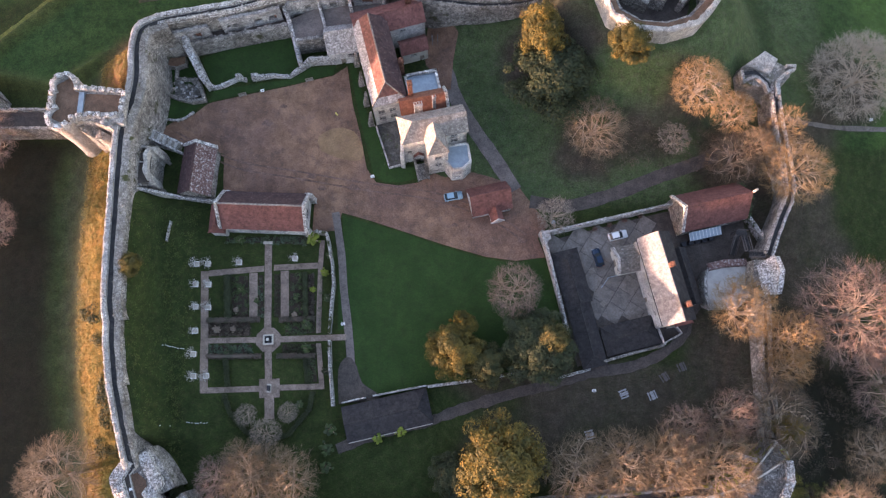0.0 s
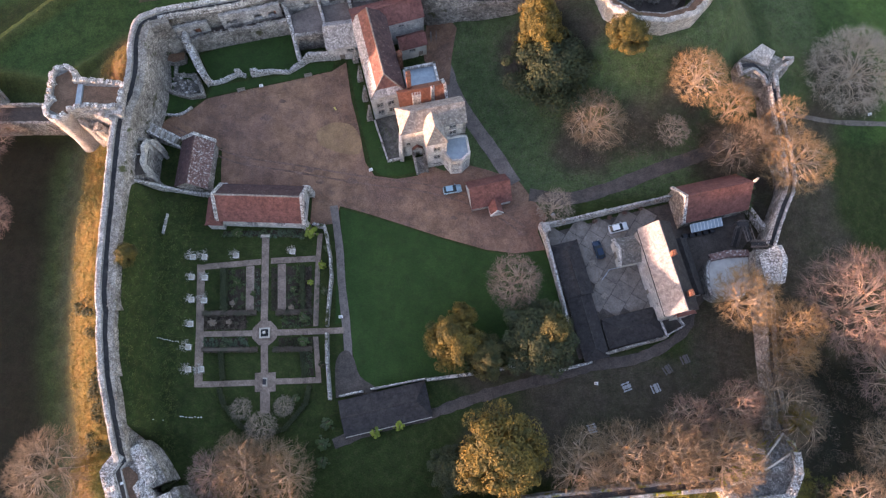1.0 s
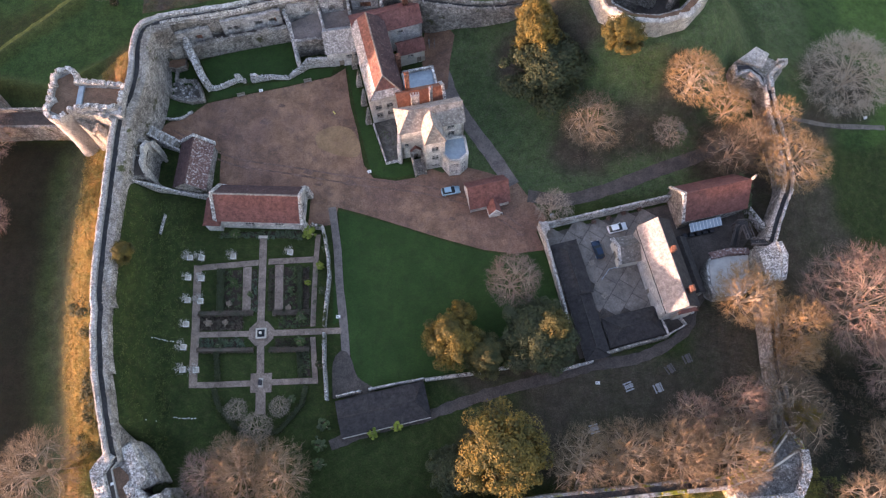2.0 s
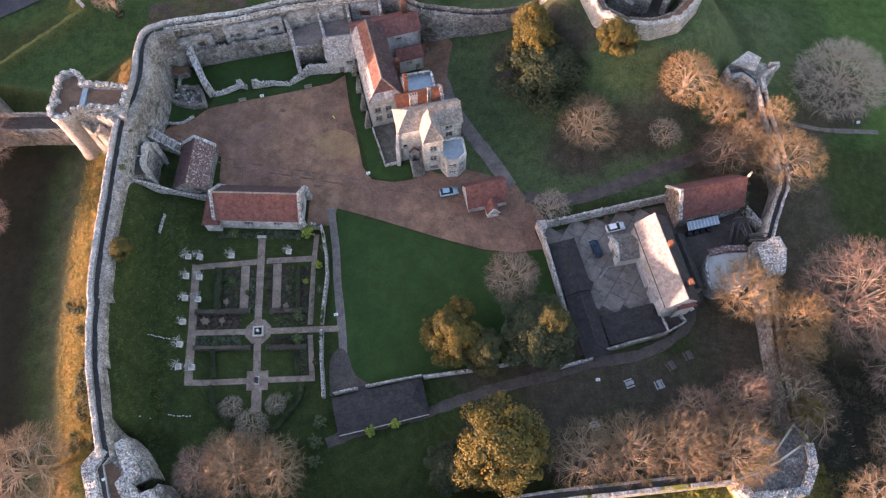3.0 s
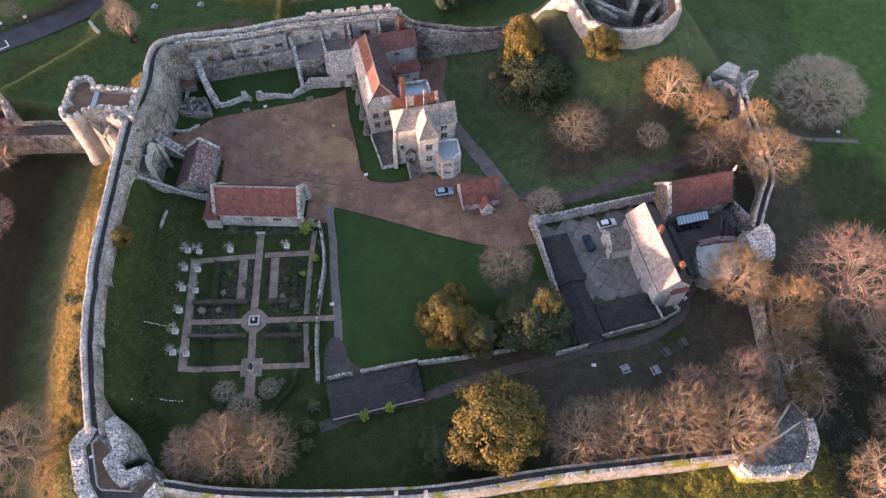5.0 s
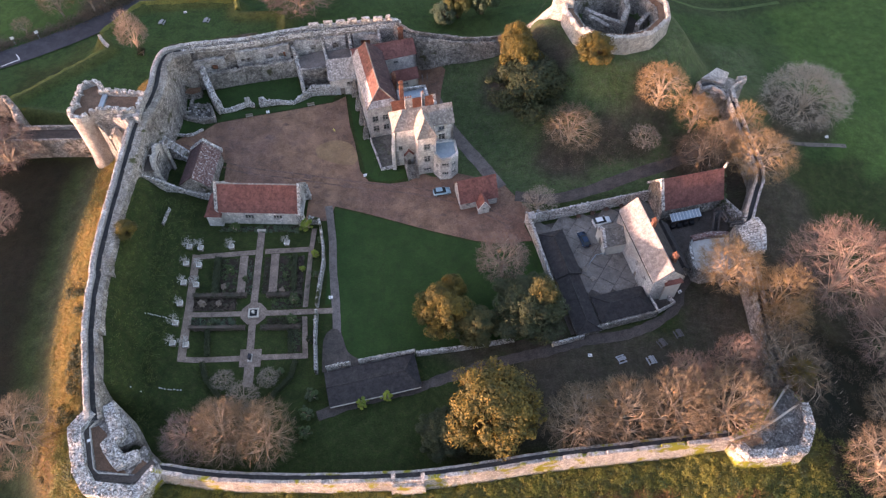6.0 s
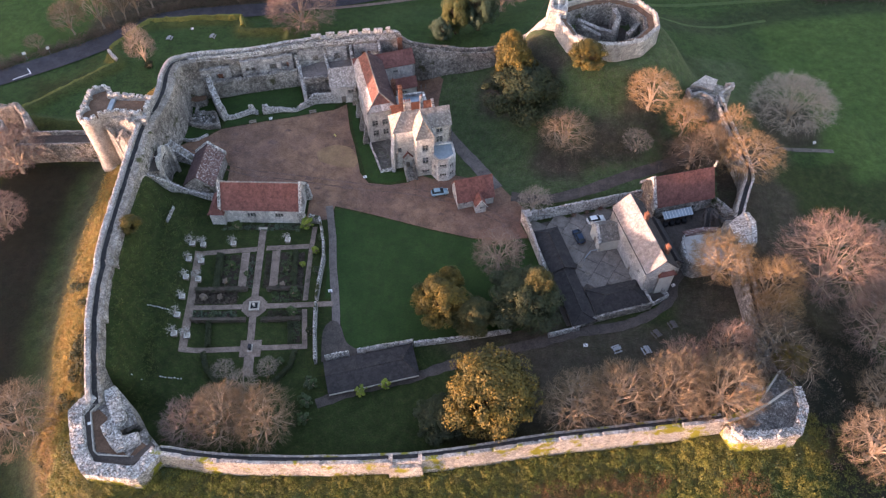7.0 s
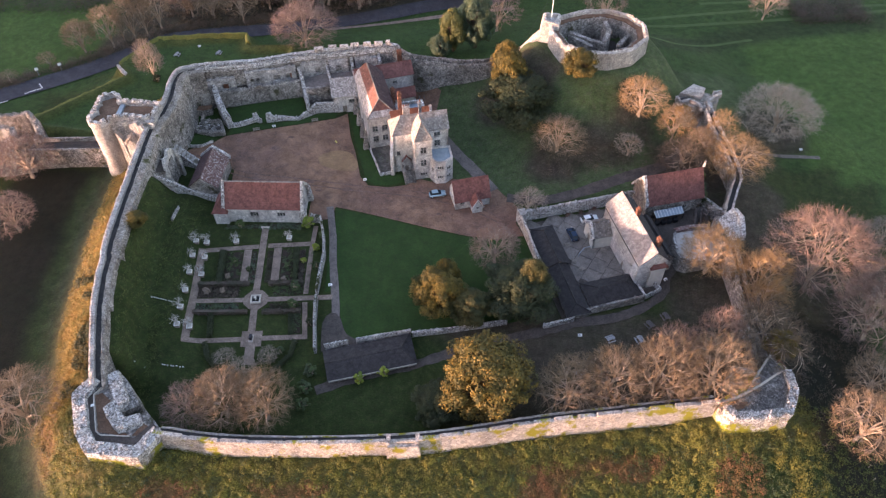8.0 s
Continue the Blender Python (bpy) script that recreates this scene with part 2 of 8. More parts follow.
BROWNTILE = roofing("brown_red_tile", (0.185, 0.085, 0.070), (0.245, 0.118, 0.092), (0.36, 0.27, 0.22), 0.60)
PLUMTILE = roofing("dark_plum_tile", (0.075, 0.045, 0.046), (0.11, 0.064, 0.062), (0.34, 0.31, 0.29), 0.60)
LIGHTTRACK = ground_like("mown_track_grass", (0.066, 0.112, 0.036), (0.078, 0.124, 0.042), (0.06, 0.095, 0.03), s1=0.1, s2=0.5, contrast=0.4)
OLDTILE = roofing("lichened_red_tile", (0.15, 0.066, 0.061), (0.20, 0.090, 0.081), (0.42, 0.38, 0.36), 0.55)
ORANGETILE = roofing("warm_clay_tile", (0.25, 0.10, 0.065), (0.31, 0.13, 0.08), (0.26, 0.17, 0.13), 0.62)
LICHTILE = roofing("white_lichened_tile", (0.15, 0.082, 0.074), (0.21, 0.125, 0.11), (0.55, 0.52, 0.50), 0.52, row=4.0)
STONETILE = roofing("stone_slate", (0.265, 0.24, 0.22), (0.36, 0.33, 0.305), (0.45, 0.43, 0.41), 0.54, row=1.8)
PALESLATE = roofing("pale_lichened_slate", (0.30, 0.285, 0.275), (0.41, 0.39, 0.375), (0.62, 0.605, 0.59), 0.50, row=1.8)
DRUMSTONE = rubble("smooth_drum_stone", (0.63, 0.60, 0.57), (0.80, 0.77, 0.74), grit=0.35, cover=0.66, streak=0.35)
DARKRUBBLE = rubble("dark_rubble_top", (0.15, 0.148, 0.145), (0.34, 0.335, 0.33), grit=0.9, cover=0.60, streak=0.4)
ROUGHPAVE = ground_like("rough_stone_paving", (0.20, 0.185, 0.165), (0.12, 0.11, 0.09), (0.28, 0.26, 0.235), s1=0.5, s2=1.4, s3=6.0, bump=0.8, contrast=0.9)
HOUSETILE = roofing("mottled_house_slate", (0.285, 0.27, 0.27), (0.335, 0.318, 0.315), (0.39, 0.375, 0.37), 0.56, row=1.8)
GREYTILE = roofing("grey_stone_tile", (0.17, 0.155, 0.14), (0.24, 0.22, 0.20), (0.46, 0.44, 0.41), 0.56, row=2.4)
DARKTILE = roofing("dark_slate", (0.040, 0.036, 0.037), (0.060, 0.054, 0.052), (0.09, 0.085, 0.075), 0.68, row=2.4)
LEAD = plain("sheet_lead", (0.30, 0.36, 0.40), 0.45, 0.35, 0.18, 1.2)
BRICK = rubble("orange_brick", (0.28, 0.125, 0.085), (0.42, 0.20, 0.135), cover=0.72, scale=4.0, streak=0.2)
MORTAR = plain("ridge_mortar", (0.46, 0.42, 0.36), 0.9, vary=0.3, scale=3.0)
GRAVELROOF = ground_like("roof_gravel", (0.205, 0.122, 0.080), (0.25, 0.152, 0.10), (0.16, 0.10, 0.07), s1=0.3, s2=1.2, s3=8.0)
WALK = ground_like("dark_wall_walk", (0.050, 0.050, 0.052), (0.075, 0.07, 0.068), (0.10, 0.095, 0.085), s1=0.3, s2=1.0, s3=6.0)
DARKBARK = plain("dark_bark", (0.075, 0.06, 0.045), 0.9, vary=0.3, scale=3.0, bump=0.8)
BARK = plain("grey_bark", (0.38, 0.30, 0.225), 0.9, vary=0.3, scale=3.0, bump=0.8)
TWIG_TAN = leafy("tan_twigs", (0.19, 0.132, 0.080), (0.27, 0.195, 0.122), (0.205, 0.155, 0.105))
TWIG_PINK = leafy("reddish_twigs", (0.203, 0.135, 0.110), (0.284, 0.192, 0.155), (0.225, 0.159, 0.135))
TWIG_GREY = leafy("grey_twigs", (0.24, 0.195, 0.155), (0.34, 0.28, 0.225), (0.26, 0.205, 0.165))
TWIG_PALE = leafy("pale_tan_twigs", (0.33, 0.275, 0.215), (0.45, 0.38, 0.30), (0.34, 0.28, 0.22))
# twigs of the sunlit trees, the orange light mixed into their colour
TWIG_SUNLIT = leafy("orange_twigs", (0.26, 0.168, 0.080), (0.35, 0.235, 0.115), (0.23, 0.165, 0.095))
# evergreen leaves with the low sun's gold put into their colour
LEAF_SUNLIT = leafy("olive_gold_leaves", (0.085, 0.074, 0.018), (0.215, 0.145, 0.028), (0.06, 0.058, 0.018))
PALETWIG = leafy("pale_silver_twigs", (0.42, 0.40, 0.36), (0.55, 0.53, 0.49), (0.40, 0.37, 0.33))
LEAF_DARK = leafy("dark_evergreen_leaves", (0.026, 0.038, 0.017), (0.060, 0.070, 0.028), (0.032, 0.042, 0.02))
LEAF_LIME = leafy("lime_leaves", (0.20, 0.26, 0.035), (0.30, 0.34, 0.06), (0.16, 0.22, 0.04))
LEAF_MID = leafy("green_leaves", (0.05, 0.085, 0.03), (0.09, 0.13, 0.045), (0.07, 0.09, 0.05))
LEAF_BLUE = leafy("bluegreen_needles", (0.06, 0.10, 0.07), (0.095, 0.135, 0.085), (0.08, 0.115, 0.06))
LEAF_YEW = leafy("yellow_green_needles", (0.12, 0.13, 0.04), (0.19, 0.18, 0.055), (0.09, 0.11, 0.045))
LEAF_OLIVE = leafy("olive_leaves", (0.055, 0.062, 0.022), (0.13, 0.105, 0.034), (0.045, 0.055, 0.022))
HEDGE_TWIG = leafy("dark_hedge_twigs", (0.085, 0.066, 0.052), (0.14, 0.108, 0.083), (0.07, 0.066, 0.045))
UNDERGROWTH = leafy("brown_undergrowth", (0.12, 0.085, 0.06), (0.19, 0.135, 0.095), (0.10, 0.085, 0.055))
LEAF_RANK = leafy("rank_grass_blades", (0.085, 0.115, 0.028), (0.15, 0.15, 0.042), (0.07, 0.10, 0.026))
REDTWIG = leafy("red_brown_twigs", (0.16, 0.075, 0.06), (0.23, 0.12, 0.095), (0.14, 0.09, 0.07))
YELLOW = plain("worn_yellow_paint", (0.62, 0.50, 0.14), 0.7, vary=0.15)
SCRUB = leafy("autumn_scrub", (0.135, 0.145, 0.028), (0.235, 0.21, 0.042), (0.13, 0.125, 0.030))
BRACKEN = leafy("rusty_bracken", (0.20, 0.092, 0.045), (0.29, 0.145, 0.06), (0.19, 0.12, 0.045))
DRYGRASS = leafy("golden_dry_grass", (0.22, 0.145, 0.036), (0.31, 0.21, 0.052), (0.135, 0.135, 0.032))
WHITE = plain("white_paint", (0.78, 0.77, 0.74), 0.6, vary=0.08)
OAK = plain("weathered_oak", (0.26, 0.22, 0.18), 0.85, vary=0.3, scale=4.0)
FELT = plain("pale_roof_felt", (0.40, 0.385, 0.36), 0.8, vary=0.22, scale=0.5)
BLEACHED = plain("bleached_timber", (0.30, 0.31, 0.32), 0.8, vary=0.2, scale=4.0)
DARKWOOD = plain("dark_wet_timber", (0.10, 0.092, 0.088), 0.8, vary=0.3, scale=4.0)
IRON = plain("dark_iron", (0.05, 0.05, 0.055), 0.5, 0.6, 0.2)
RUBBER = plain("tyre_rubber", (0.02, 0.02, 0.022), 0.85, 0, 0.2)
CARBLUE = plain("pale_blue_car_paint", (0.30, 0.46, 0.55), 0.25, 0.3, 0.05)
CARNAVY = plain("dark_blue_car_paint", (0.025, 0.045, 0.08), 0.25, 0.3, 0.05)
CARWHITE = plain("white_car_paint", (0.74, 0.77, 0.78), 0.3, 0.0, 0.04)
GLASS, _n, _l, _b = nodes_of("window_glass", 0.06)
_b.inputs["Base Color"].default_value = (0.45, 0.5, 0.52, 1)
_b.inputs["Transmission Weight"].default_value = 0.9
CARGLASS, _n, _l, _b = nodes_of("tinted_car_glass", 0.08)
_b.inputs["Base Color"].default_value = (0.03, 0.04, 0.045, 1)
_b.inputs["Specular IOR Level"].default_value = 0.25


# ---- building blocks ----
def mesh_of(name, bm):
    me = bpy.data.meshes.new(name)
    bmesh.ops.recalc_face_normals(bm, faces=bm.faces)
    bm.to_mesh(me)
    bm.free()
    return me


def part(name, bm, material, parent=None, label="", m=None):
    """Links a bmesh, or a mesh already made, as one object under its thing."""
    me = mesh_of(name, bm) if isinstance(bm, bmesh.types.BMesh) else bm
    if material and not me.materials:
        me.materials.append(material)
    ob = new(name, me)
    if parent:
        ob.parent = parent
    if m is not None:
        ob.matrix_basis = m
    return tagged(ob, label)


def thing(name, label, category, m=None, group="", kind=""):
    ob = new(name)
    ob.empty_display_size = 0.5
    if m is not None:
        ob.matrix_basis = m
    return tagged(ob, label, category, group, kind)


def quads(bm, ring_a, ring_b, closed=True):
    k = len(ring_a)
    for i in range(k if closed else k - 1):
        j = (i + 1) % k
        bm.faces.new((ring_a[i], ring_a[j], ring_b[j], ring_b[i]))


def box(bm, x0, x1, y0, y1, z0, z1, m=None):
    vs = [bm.verts.new((x, y, z)) for z in (z0, z1) for x, y in ((x0, y0), (x1, y0), (x1, y1), (x0, y1))]
    bm.faces.new(vs[0:4][::-1])
    bm.faces.new(vs[4:8])
    quads(bm, vs[0:4], vs[4:8])
    if m is not None:
        bmesh.ops.transform(bm, matrix=m, verts=vs)
    return vs


def box_bm(*a, bevel=0.0):
    bm = bmesh.new()
    box(bm, *a)
    if bevel:
        bmesh.ops.bevel(bm, geom=bm.edges[:], offset=bevel, segments=2, affect="EDGES")
    return bm


def tube(bm, pts, radii, sides=6, cap=True):
    rings = []
    for i, p in enumerate(pts):
        a, b = pts[max(i - 1, 0)], pts[min(i + 1, len(pts) - 1)]
        d = (Vector(b) - Vector(a)).normalized()
        u = d.orthogonal().normalized()
        w = d.cross(u)
        rings.append([bm.verts.new(Vector(p) + radii[i] * (math.cos(t) * u + math.sin(t) * w)) for t in (2 * math.pi * s / sides for s in range(sides))])
    for a, b in zip(rings, rings[1:]):
        quads(bm, a, b)
    if cap:
        bm.faces.new(rings[0][::-1])
        bm.faces.new(rings[-1])


def slab(bm, poly, thick):
    """A flat plate with the given top outline."""
    pts = [Vector(p) for p in poly]
    nrm = sum(((pts[i] - pts[0]).cross(pts[i + 1] - pts[0]) for i in range(1, len(pts) - 1)), Vector()).normalized()
    if nrm.z < 0:
        nrm = -nrm
    top = [bm.verts.new(p) for p in pts]
    low = [bm.verts.new(p - nrm * thick) for p in pts]
    bm.faces.new(top)
    bm.faces.new(low[::-1])
    quads(bm, low, top)


def spline(pts, step):
    """Evenly spaced samples of a smooth line through pts (any dimension)."""
    p = np.array(pts, float)
    out = []
    for i in range(len(p) - 1):
        a, b, c, d = p[max(i - 1, 0)], p[i], p[i + 1], p[min(i + 2, len(p) - 1)]
        k = max(1, int(np.linalg.norm((c - b)[:2]) / step))
        for s in range(k):
            t = s / k
            out.append(0.5 * (2 * b + (c - a) * t + (2 * a - 5 * b + 4 * c - d) * t * t + (3 * b - a - 3 * c + d) * t ** 3))
    out.append(p[-1])
    return np.array(out)


def straight(pts, step):
    p = np.array(pts, float)
    out = []
    for b, c in zip(p, p[1:]):
        k = max(1, int(np.linalg.norm((c - b)[:2]) / step))
        out += [b + (c - b) * s / k for s in range(k)]
    out.append(p[-1])
    return np.array(out)


def rough_at(x, y, z, amount, scale=0.7):
    return amount * noise.noise(Vector((x * scale, y * scale, z * scale)))


# ---- the lie of the land ----
CURTAIN = np.array([(-63, -13), (-58, -21), (-48, -20.5), (-28, -21.3), (-6, -21.4), (0, -21), (21, -18.4), (53, -15.0), (66, -15), (67, -6), (66.3, 15), (68, 33), (74.5, 46), (73, 62), (74, 72), (67, 76), (58, 92), (45, 99), (33, 95), (18, 89), (-4, 90), (-10, 94.5), (-31, 92.5), (-48, 88.5), (-58, 86.5), (-65, 85), (-68.5, 79), (-67.5, 69), (-69.5, 58), (-69.6, 45), (-69, 30), (-67.3, 13), (-64.3, 2), (-61.5, -9)], float)


def ease(x, a, b):
    t = np.clip((x - a) / (b - a), 0, 1)
    return t * t * (3 - 2 * t)


TERRACE = np.array([(-116, 79), (-108, 86.4), (-91.5, 102.6), (-95.8, 108), (-91.6, 115.2), (-87, 122.4), (-61, 125.2), (-57.5, 124.2), (-56.4, 118.2), (-42, 119), (-40, 97), (-60, 92), (-74, 86), (-92, 74)], float)


def inside_distance(x, y, ring=CURTAIN):
    """Distance to the curtain's line, positive within the castle."""
    best = np.full(x.shape, 1e9)
    odd = np.zeros(x.shape, bool)
    for (ax, ay), (bx, by) in zip(ring, np.roll(ring, -1, 0)):
        ux, uy = bx - ax, by - ay
        t = np.clip(((x - ax) * ux + (y - ay) * uy) / (ux * ux + uy * uy), 0, 1)
        best = np.minimum(best, np.hypot(x - ax - t * ux, y - ay - t * uy))
        odd ^= ((ay > y) != (by > y)) & (x < ux * (y - ay) / (uy if uy else 1e-9) + ax)
    return np.where(odd, best, -best)


def lie(x, y):
    """The ground's height."""
    x, y = np.asarray(x, float), np.asarray(y, float)
    d = inside_distance(x, y)
    west, south, north = ease(-x, 30, 58), ease(-y, -12, 6), ease(y, 60, 84)
    court = 0.8 * ease(y, 44, 54) * ease(-x, -10, 4) + 0.7 * ease(y, 60, 72) * ease(-x, 15, 30)
    bank = (7.4 * (1 - ease(d, 3.6, 6.2 + 2.4 * ease(y, 0, 12))) * ease(y, -12, -4) + (1.6 + 1.5 * ease(y, 0, 12)) * (1 - ease(d, 10.5, 18.0))) * west * (1 - ease(y, 44, 51)) * ease(np.hypot(x + 58, y + 16.5), 9, 13) + 1.6 * (1 - ease(d, 2, 14)) * ease(x, 55, 64) * (1 - north)
    inner = court + bank + 3.0 * ease(y, 73, 87) * ease(x, -3, 6) * (1 - ease(x, 26, 34))
    o = -d
    w_out = 3.8 - 7.6 * ease(o, 1.5, 17) - 3.0 * ease(o, 20, 60)
    w_out = w_out * (1 - 0.25 * ease(y, 40, 60)) - 0.8 * ease(y, 44, 56) * (1 - ease(o, 4, 20))
    s_out = 2.9 + 2.2 * ease(x, 40, 56) - 1.6 * ease(o, 0, 6) - 6.5 * ease(o, 4, 28)
    e_out = 0.4 - 4.8 * ease(o, 1, 24) - 4.0 * ease(o, 22, 70)
    n_out = 0.5 - 4.5 * ease(o, 2, 20) - 4.5 * ease(o, 26, 50)
    sw = west * (1 - south)
    outer = n_out * north + (1 - north) * (w_out * sw + s_out * south * (1 - 0.6 * west) + w_out * 0.6 * south * west + e_out * (1 - south) * (1 - west))
    # terrace with picnic tables beyond the north-west corner
    edge = inside_distance(x, y, TERRACE)
    terr = 1 - ease(-edge, -0.2, 3.2)
    outer = outer * (1 - terr) - 3.2 * terr + 1.5 * np.exp(-((edge - 1.2) / 1.2) ** 2) * (d < -12) + 3.0 * np.exp(-((x + 57) ** 2 + (y + 19) ** 2) / 90.0) + 6.5 * np.exp(-((x + 70) ** 2 + (y - 77) ** 2) / 55.0)
    z = inner * ease(d, -1.0, 0.6) + outer * (1 - ease(d, -1.0, 0.6))
    r = np.hypot(x - 45.5, (y - 87) * 1.02)
    z = z + (12.7 - np.minimum(z, 0) * 0.5) * (1 - ease(r, 12.5, 29.5)) + 3.6 * (1 - ease(r, 20, 44))
    z = z - 3.2 * (1 - ease(r, 7.0, 9.6))
    far = np.hypot(x, y - 40)
    z = z + 14 * ease(far, 260, 900) * np.sin(x * 0.004 + 1.3) * np.cos(y * 0.003)
    # unseen rise added to the west, to keep the sun off the ditch
    toward = -(x * 0.970 + y * 0.242)
    return z + (9.8 + 1.7 * ease(y, -20, 5)) * ease(toward, 150, 292) * ease(y, -125, -92) + 0.008 * np.maximum(toward - 300, 0) * ease(toward, 300, 500)


def lie1(x, y):
    return float(lie(np.array([x]), np.array([y]))[0])


def axis_of(lo, hi, step, out, grow=1.22):
    a = list(np.arange(lo, hi + 0.01, step))
    s, left, right = step, [lo], [hi]
    while right[-1] < out:
        s *= grow
        left.append(left[-1] - s)
        right.append(right[-1] + s)
    return np.array(left[:0:-1] + a + right[1:])


gx, gy = axis_of(-150, 150, 1.25, 4200), axis_of(-60, 165, 1.25, 4200)
GX, GY = np.meshgrid(gx, gy)
GZ = lie(GX, GY)
bumpy = np.array([noise.fractal(Vector((a * 0.12, b * 0.12, 0.0)), 1.0, 2.0, 3) for a, b in zip(GX.ravel(), GY.ravel())]).reshape(GX.shape)
me = bpy.data.meshes.new("ground")
nx, ny = len(gx), len(gy)
idx = np.arange(nx * ny).reshape(ny, nx)
faces = np.stack([idx[:-1, :-1], idx[:-1, 1:], idx[1:, 1:], idx[1:, :-1]], -1).reshape(-1, 4)
me.from_pydata(np.stack([GX.ravel(), GY.ravel(), GZ.ravel()], -1).tolist(), [], faces.tolist())
me.shade_smooth()
me.materials.append(GROUND)
cx, cy = (GX[:-1, :-1] + GX[1:, 1:]) / 2, (GY[:-1, :-1] + GY[1:, 1:]) / 2
cd = -inside_distance(cx, cy) + 1.6 * bumpy[:-1, :-1]
wst = (cx < -55) & (cy < 76) & (cy > -40)
kind_of = np.zeros(cx.shape, int)
ragged = 9 * bumpy[:-1, :-1]
kind_of[(cx > -2) & (cy + 0.3 * ragged > 46) & (cx < 92)] = 6
kind_of[(cy + ragged > 104) | (cx + ragged > 92) | (cx + ragged < -118)] = 4
kind_of[(cx + ragged > 66) & (cx + ragged < 94) & (cy + ragged < 66) & (cy > -30)] = 3
kind_of[(cx + 0.4 * ragged > 76) & (cx + 0.6 * ragged < 116) & (cy + 0.4 * ragged > 22) & (cy + 0.4 * ragged < 61)] = 0
kind_of[(cx > 52) & (cx < 68) & (cy + 0.3 * ragged < 34) & (cy > -14)] = 3
kind_of[(cx + 0.5 * ragged > 16) & (cx < 66) & (cy + 0.3 * ragged < 10) & (cy > -14)] = 3
edge_y = np.interp(cx, (88, 103, 121, 142, 200), (119, 125, 130, 132.5, 138))
kind_of[(cx + 0.6 * ragged > 104) & (cy < edge_y) & (cy + ragged > 58)] = 10
kind_of[(cx > 66) & (cy > edge_y) & (cy < edge_y + 11)] = 11
kind_of[(np.hypot(cx - 45.5, (cy - 87) * 1.02) > 29.2) & (np.hypot(cx - 45.5, (cy - 87) * 1.02) < 35) & (cx > 62) & (cy > 76)] = 11
kind_of[(cx + ragged < -100) & (cy > np.interp(cx, (-230, -132, -102.7), (40, 100.8, 119.2)) + 9)] = 10
kind_of[inside_distance(cx, cy, TERRACE) > 0] = 4
rim_of = inside_distance(cx, cy, TERRACE)
kind_of[(rim_of > -1.6) & (rim_of < 3.0) & (cd > 14)] = 8
for tx, ty, tr_ in ((32.6, 58.4, 7), (51, 58.7, 4), (63.5, 54, 8), (41.5, 60.5, 6), (96, 75, 10), (24, 79, 10), (15, 25, 5), (54, 68, 5), (20, 13, 8), (6, 10, 7), (12, -8, 8)):
    kind_of[np.hypot(cx - tx, cy - ty) + 0.35 * ragged < tr_] = 3
kind_of[(cx + 0.2 * ragged > 70) & (cx + 0.25 * (cy - 20) + 0.5 * ragged < 96) & (cy + 0.4 * ragged > 18) & (cy + 0.4 * ragged < 62)] = 3
ROADX, ROADY = (-230, -170, -132, -123.4, -114.6, -102.7, -95.6, -87, -67, -53, -32, -14, 1, 40, 120), (40, 76, 100.8, 105.8, 111, 119.2, 125.6, 131.6, 135.2, 136.8, 141, 147, 152, 162, 190)
kind_of[(cy > np.interp(cx, ROADX, ROADY) + 3.5 + 0.3 * ragged) & (cx + 0.5 * ragged > -107) & (cx < 60) & (cy < 185)] = 3
kind_of[wst & (cd > 0) & (cd < 10.8)] = 1
kind_of[(cx > -72) & (cx < 76) & (cy < -12) & (cd > 0) & (cd < 34)] = 5
rust = np.array([noise.noise(Vector((a * 0.06, b * 0.075, 5.0))) for a, b in zip(cx.ravel(), cy.ravel())]).reshape(cx.shape)
kind_of[(kind_of == 5) & (rust > 0.08) & (cd > 6 + 0.3 * ragged)] = 9
kind_of[(cx + ragged > 46) & (cx < 78) & (cy < -22 + 0.3 * ragged) & (cd > 8) & (cd < 34)] = 0
kind_of[wst & (cd >= 10.8) & (cd < 15.2)] = 2
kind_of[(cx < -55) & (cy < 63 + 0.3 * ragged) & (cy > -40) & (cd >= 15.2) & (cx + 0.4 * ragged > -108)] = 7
kind_of[wst & (cd >= 15.2) & (cd < 18.5) & (cy < 60)] = 11
kind_of[(cx < -62) & (cy > 68) & (cy < 94) & (cd > -1) & (cd < 10.5)] = 9
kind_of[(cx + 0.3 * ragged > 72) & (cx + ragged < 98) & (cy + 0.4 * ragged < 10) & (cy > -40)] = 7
# the covers run into one another over a few metres
kv = np.zeros((ny, nx), int)
kv[:-1, :-1] = kind_of
kv[-1], kv[:, -1] = kv[-2], kv[:, -2]
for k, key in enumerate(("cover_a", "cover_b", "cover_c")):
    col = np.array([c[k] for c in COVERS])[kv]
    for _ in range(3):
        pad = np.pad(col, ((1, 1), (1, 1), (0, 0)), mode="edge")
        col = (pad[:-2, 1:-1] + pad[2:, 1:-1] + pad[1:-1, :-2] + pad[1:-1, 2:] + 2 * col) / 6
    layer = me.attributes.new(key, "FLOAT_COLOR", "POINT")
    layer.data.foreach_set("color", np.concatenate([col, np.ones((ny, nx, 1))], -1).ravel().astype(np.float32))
ground = tagged(new("ground", me), "grassy castle hill with banks, motte and outer ditch", "ground", kind="structure")


